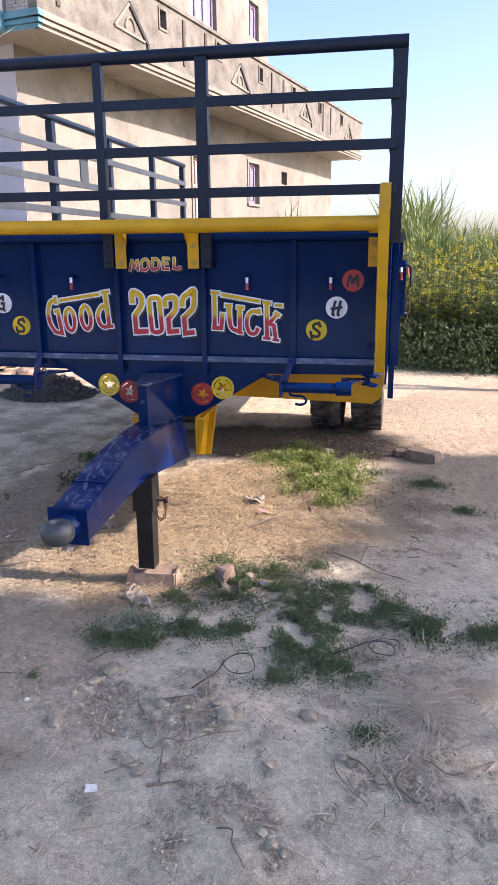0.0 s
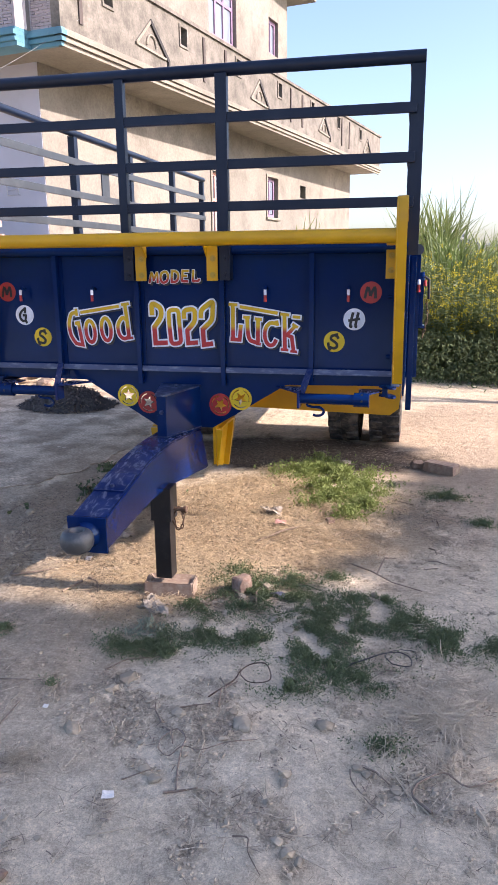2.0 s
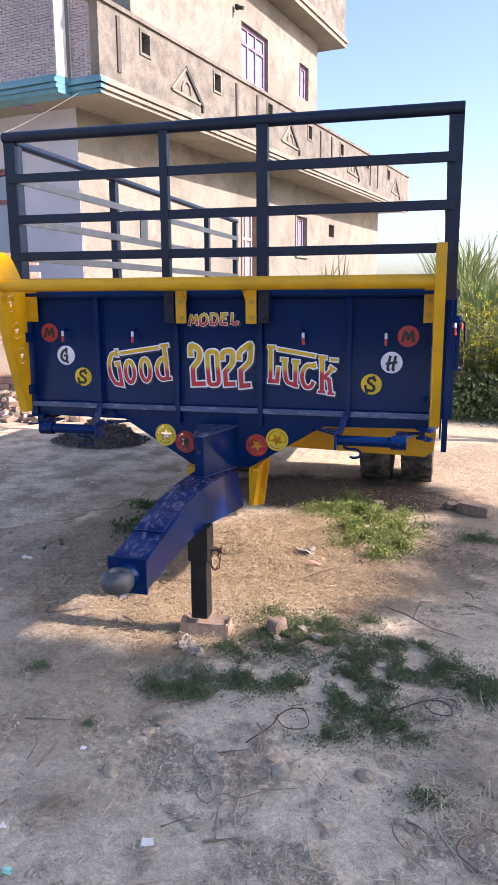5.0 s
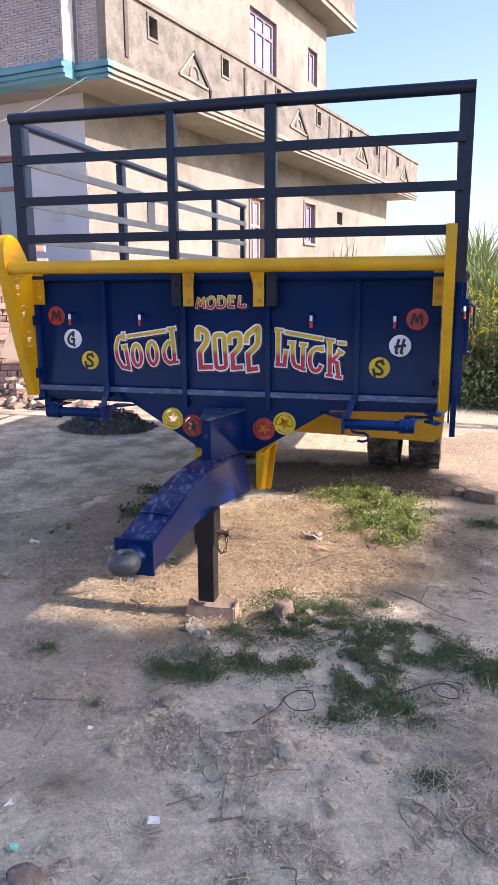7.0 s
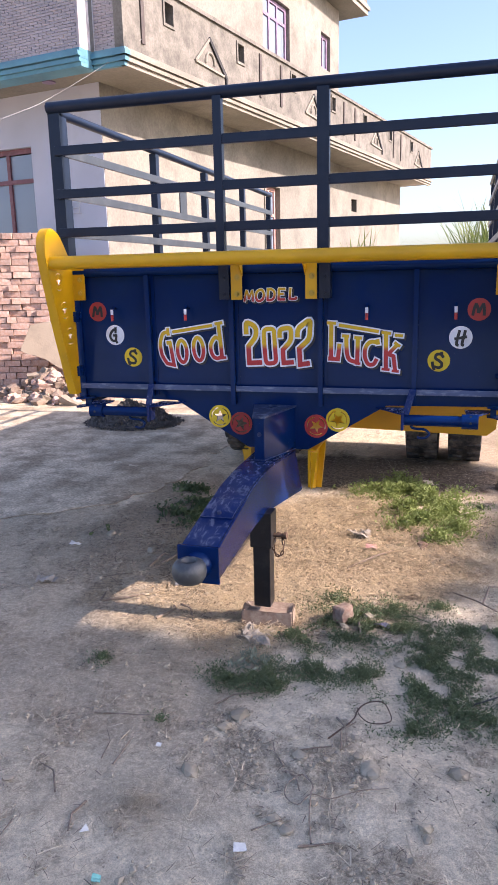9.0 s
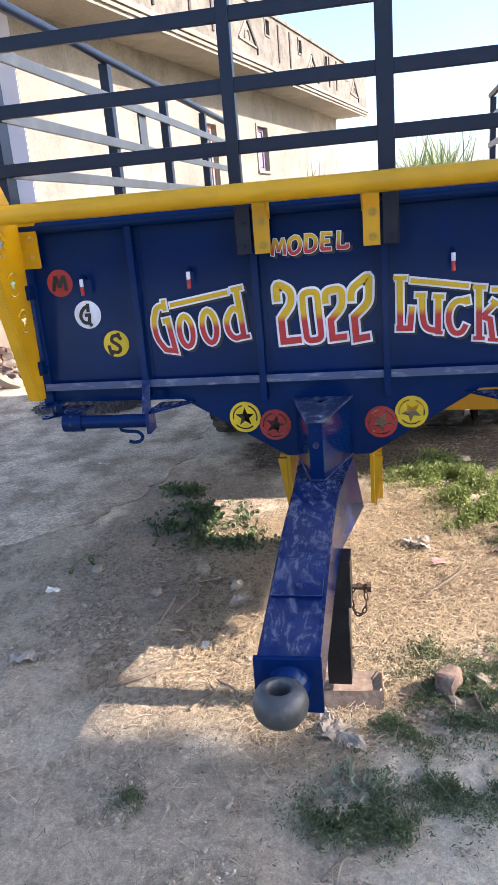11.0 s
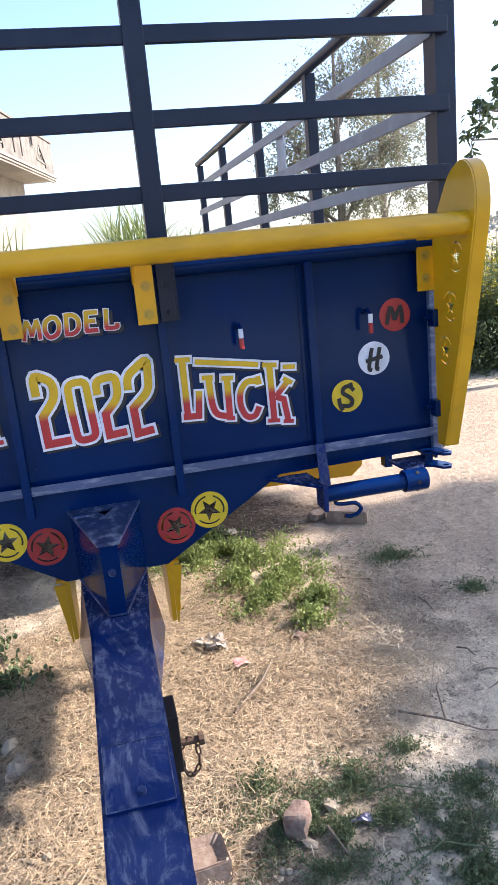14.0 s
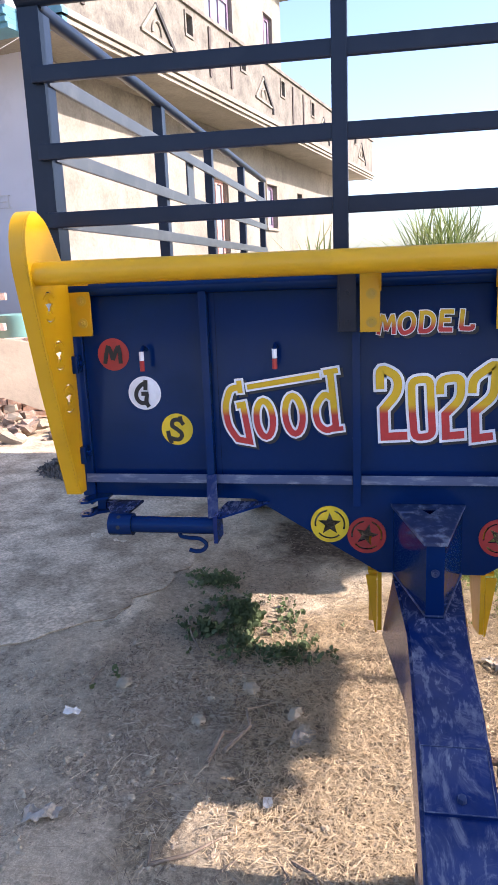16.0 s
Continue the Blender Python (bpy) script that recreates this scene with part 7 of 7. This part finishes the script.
leaf_litter()
r_ = random.Random(91)
for cx, cy, sx, sy, n in ((-0.75, 0.25, 0.35, 0.4, 12), (1.05, 0.45, 0.25, 0.5, 9), (0.9, -1.2, 0.4, 0.3, 6), (-0.1, -1.5, 0.5, 0.35, 7)):
    for _ in range(n):
        x, y, a, l = cx + r_.gauss(0, sx * 0.7), cy + r_.gauss(0, sy * 0.7), r_.uniform(0, 6.28), r_.uniform(0.06, 0.17)
        b = a + r_.uniform(-0.7, 0.7)
        twig([(x, y, 0), (x + l * 0.5 * math.cos(a), y + l * 0.5 * math.sin(a), r_.uniform(0, 0.012)), (x + l * 0.5 * (math.cos(a) + math.cos(b)), y + l * 0.5 * (math.sin(a) + math.sin(b)), 0.0)], r_.uniform(0.0018, 0.0042), label="short dry twig on bare earth")


def patches(name, spots, per, mat, label, size, seed, upright=0.7, gaps=-0.12, broad=0.3, rounded=False, tall=0.0):
    """Low creeping plants in ragged patches: (x, y, radius)."""
    r = random.Random(seed)
    v, f = [], []
    for cx, cy, rad in spots:
        for _ in range(int(per * (rad / 0.2) ** 2)):
            a, d = r.uniform(0, 6.28), rad * abs(r.gauss(0, 0.62))
            x, y = cx + d * math.cos(a), cy + d * math.sin(a) * 0.8
            if noise.noise((x * 9, y * 9, seed)) + 0.4 * noise.noise((x * 31, y * 31, seed)) < gaps:
                continue
            z = ground_z(x, y)
            for _ in range(3):
                dv = any_dir(r, upright)
                dv.z = abs(dv.z)
                s = size * r.uniform(0.6, 1.3)
                (round_leaf if rounded else leaf_card)(v, f, (x + r.uniform(-0.01, 0.01), y + r.uniform(-0.01, 0.01), z + r.random() ** 2 * (size + tall)), dv, dv.cross(any_dir(r)), s, s * broad)
    soup(name, v, f, mat, label, "grass")


patches("low_grass", [(0.10, -0.87, 0.17), (0.33, -0.80, 0.17), (0.42, -0.36, 0.16), (0.72, -0.60, 0.22), (0.95, -0.56, 0.20), (0.71, -0.86, 0.17), (0.68, -1.08, 0.12), (0.92, -0.98, 0.15), (-0.48, -0.89, 0.06),
                      (0.36, -0.38, 0.14), (0.48, -0.44, 0.12), (0.27, -0.35, 0.10), (0.40, -0.53, 0.10), (0.60, -0.42, 0.11), (0.72, -0.47, 0.12), (0.85, -0.38, 0.11), (0.97, -0.36, 0.08), (0.74, -0.19, 0.07), (0.71, -0.68, 0.12), (0.85, -0.70, 0.13), (1.06, -0.52, 0.13), (1.16, -0.66, 0.12), (0.79, -0.85, 0.12), (0.03, -0.92, 0.12), (0.20, -0.93, 0.11), (-0.10, -1.22, 0.045), (0.96, 1.28, 0.07), (0.28, -0.58, 0.12), (0.50, -0.80, 0.12), (1.22, -0.64, 0.18), (1.42, -0.64, 0.18), (0.80, -0.95, 0.15), (0.55, -0.25, 0.14), (0.30, -0.20, 0.12), (1.26, 1.10, 0.16), (1.44, 0.66, 0.10), (0.18, -0.55, 0.08), (1.0, -1.32, 0.08)],
        1900, "grass", "dark green creeping grass in ragged patches", 0.0120, 61, 0.45, -0.08, 0.34, tall=0.010)
patches("bright_weeds", [(0.28, 1.40, 0.14), (0.46, 1.46, 0.22), (0.68, 1.38, 0.20), (0.56, 1.10, 0.20), (0.78, 1.10, 0.16), (0.62, 0.90, 0.13), (0.80, 0.80, 0.13), (0.50, 0.80, 0.10), (0.45, 1.70, 0.12), (0.72, 0.62, 0.10)],
        1300, "weed", "bright green low weeds in sunlight", 0.021, 62, 0.5, -0.16, 0.42, tall=0.05)
patches("broad_weeds", [(-0.92, 1.32, 0.13), (-0.77, 1.02, 0.16), (-0.66, 0.92, 0.17), (-0.66, 0.70, 0.15), (-0.51, 0.62, 0.13), (-0.42, 0.66, 0.10), (-0.85, 0.82, 0.10), (-1.15, 0.44, 0.06)],
        500, "dark_leaf", "broad-leaved dark green weeds beside the trailer", 0.022, 63, 0.20, -0.12, 0.8, True, 0.008)

patches("dusty_weed", [(0.075, -0.76, 0.07), (0.12, -0.81, 0.06), (0.04, -0.83, 0.05)], 260, "dusty_weed", "low grey-green dusty weed on earth", 0.030, 65, 0.5, -0.4, 0.22)


def pebbles():
    r = random.Random(71)
    v, f = [], []
    for k in range(62000):
        if k % 4:
            x, y = r.uniform(-1.9, 1.9), r.uniform(-2.1, 0.7)
        else:
            x, y = r.uniform(-2.5, 3.5), r.uniform(-2.4, 5.2)
        if crumbled(x, y) < r.uniform(0.0, 1.4):
            continue
        s = 0.0019 + 0.0055 * r.random() ** 4 + (0.006 if r.random() < 0.008 else 0)
        z = ground_z(x, y)
        n0 = len(v)
        a = r.uniform(0, 6.28)
        sx, sy, h = s * r.uniform(0.8, 1.3), s * r.uniform(0.65, 1.0), s * r.uniform(0.45, 0.9)
        ca, sa = math.cos(a), math.sin(a)
        for scale, up in ((1.0, -0.1), (0.92, 0.45), (0.5, 0.9)):
            for k6 in range(6):
                t = k6 * math.pi / 3
                q = scale * (1 + r.uniform(-0.2, 0.2))
                px, py = sx * q * math.cos(t), sy * q * math.sin(t)
                v.append((x + px * ca - py * sa, y + px * sa + py * ca, z + h * (up + r.uniform(-0.08, 0.08))))
        for lo in (0, 6):
            f += [(n0 + lo + i, n0 + lo + (i + 1) % 6, n0 + lo + 6 + (i + 1) % 6, n0 + lo + 6 + i) for i in range(6)]
        f.append(tuple(n0 + 12 + i for i in range(6)))
    soup("pebbles", v, f, "chip", "scattered small pebbles and clods on earth", "pebbles")


pebbles()


def clods():
    """Lumps of dry earth gathered in drifts."""
    r = random.Random(77)
    v, f = [], []
    ico = bmesh.new()
    bmesh.ops.create_icosphere(ico, subdivisions=1, radius=1.0)
    base = [q.co.copy() for q in ico.verts]
    tris = [[q.index for q in p.verts] for p in ico.faces]
    ico.free()
    made = 0
    while made < 15000:
        x, y = r.uniform(-1.5, 1.7), r.uniform(-2.1, 1.4)
        if crumbled(x, y) < r.uniform(0.03, 1.5):
            continue
        made += 1
        s = 0.0024 + 0.0045 * r.random() ** 3 + 0.010 * r.random() ** 26
        z = ground_z(x, y)
        n0 = len(v)
        rot = Euler((r.uniform(0, 6.28), r.uniform(0, 6.28), r.uniform(0, 6.28))).to_matrix()
        sx, sy = r.uniform(0.8, 1.35), r.uniform(0.7, 1.1)
        for q in base:
            k = s * (1 + r.uniform(-0.38, 0.32))
            w = rot @ Vector((q.x * k * sx, q.y * k * sy, q.z * k * 0.8))
            v.append((x + w.x, y + w.y, z + s * 0.15 + w.z * 0.7))
        f += [tuple(n0 + i for i in t) for t in tris]
    soup("clods", v, f, "clod", "lumps of dry earth scattered over the yard", "clods")


clods()


def refuse_heap():
    """A low heap of dark shredded refuse on the apron."""
    r = random.Random(81)
    v, f = [], []
    for _ in range(8000):
        a, d = r.uniform(0, 6.28), r.random() ** 0.6 * (1 + 0.25 * noise.noise((r.random() * 3, 1.0, 2.0)))
        x, y = -2.27 + 0.47 * d * math.cos(a), 3.30 + 0.36 * d * math.sin(a)
        z = 0.24 * max(0.0, 1 - d) ** 1.1 + 0.07 * noise.noise((x * 6, y * 6, 0)) + 0.02
        dv = any_dir(r, 0.1)
        leaf_card(v, f, (x, y, max(0.02, z * r.uniform(0.6, 1.0))), dv, dv.cross(any_dir(r)), r.uniform(0.012, 0.048), r.uniform(0.006, 0.022))
    soup("refuse_heap", v, f, "dung", "low heap of dark shredded refuse on cement", "heap")


refuse_heap()
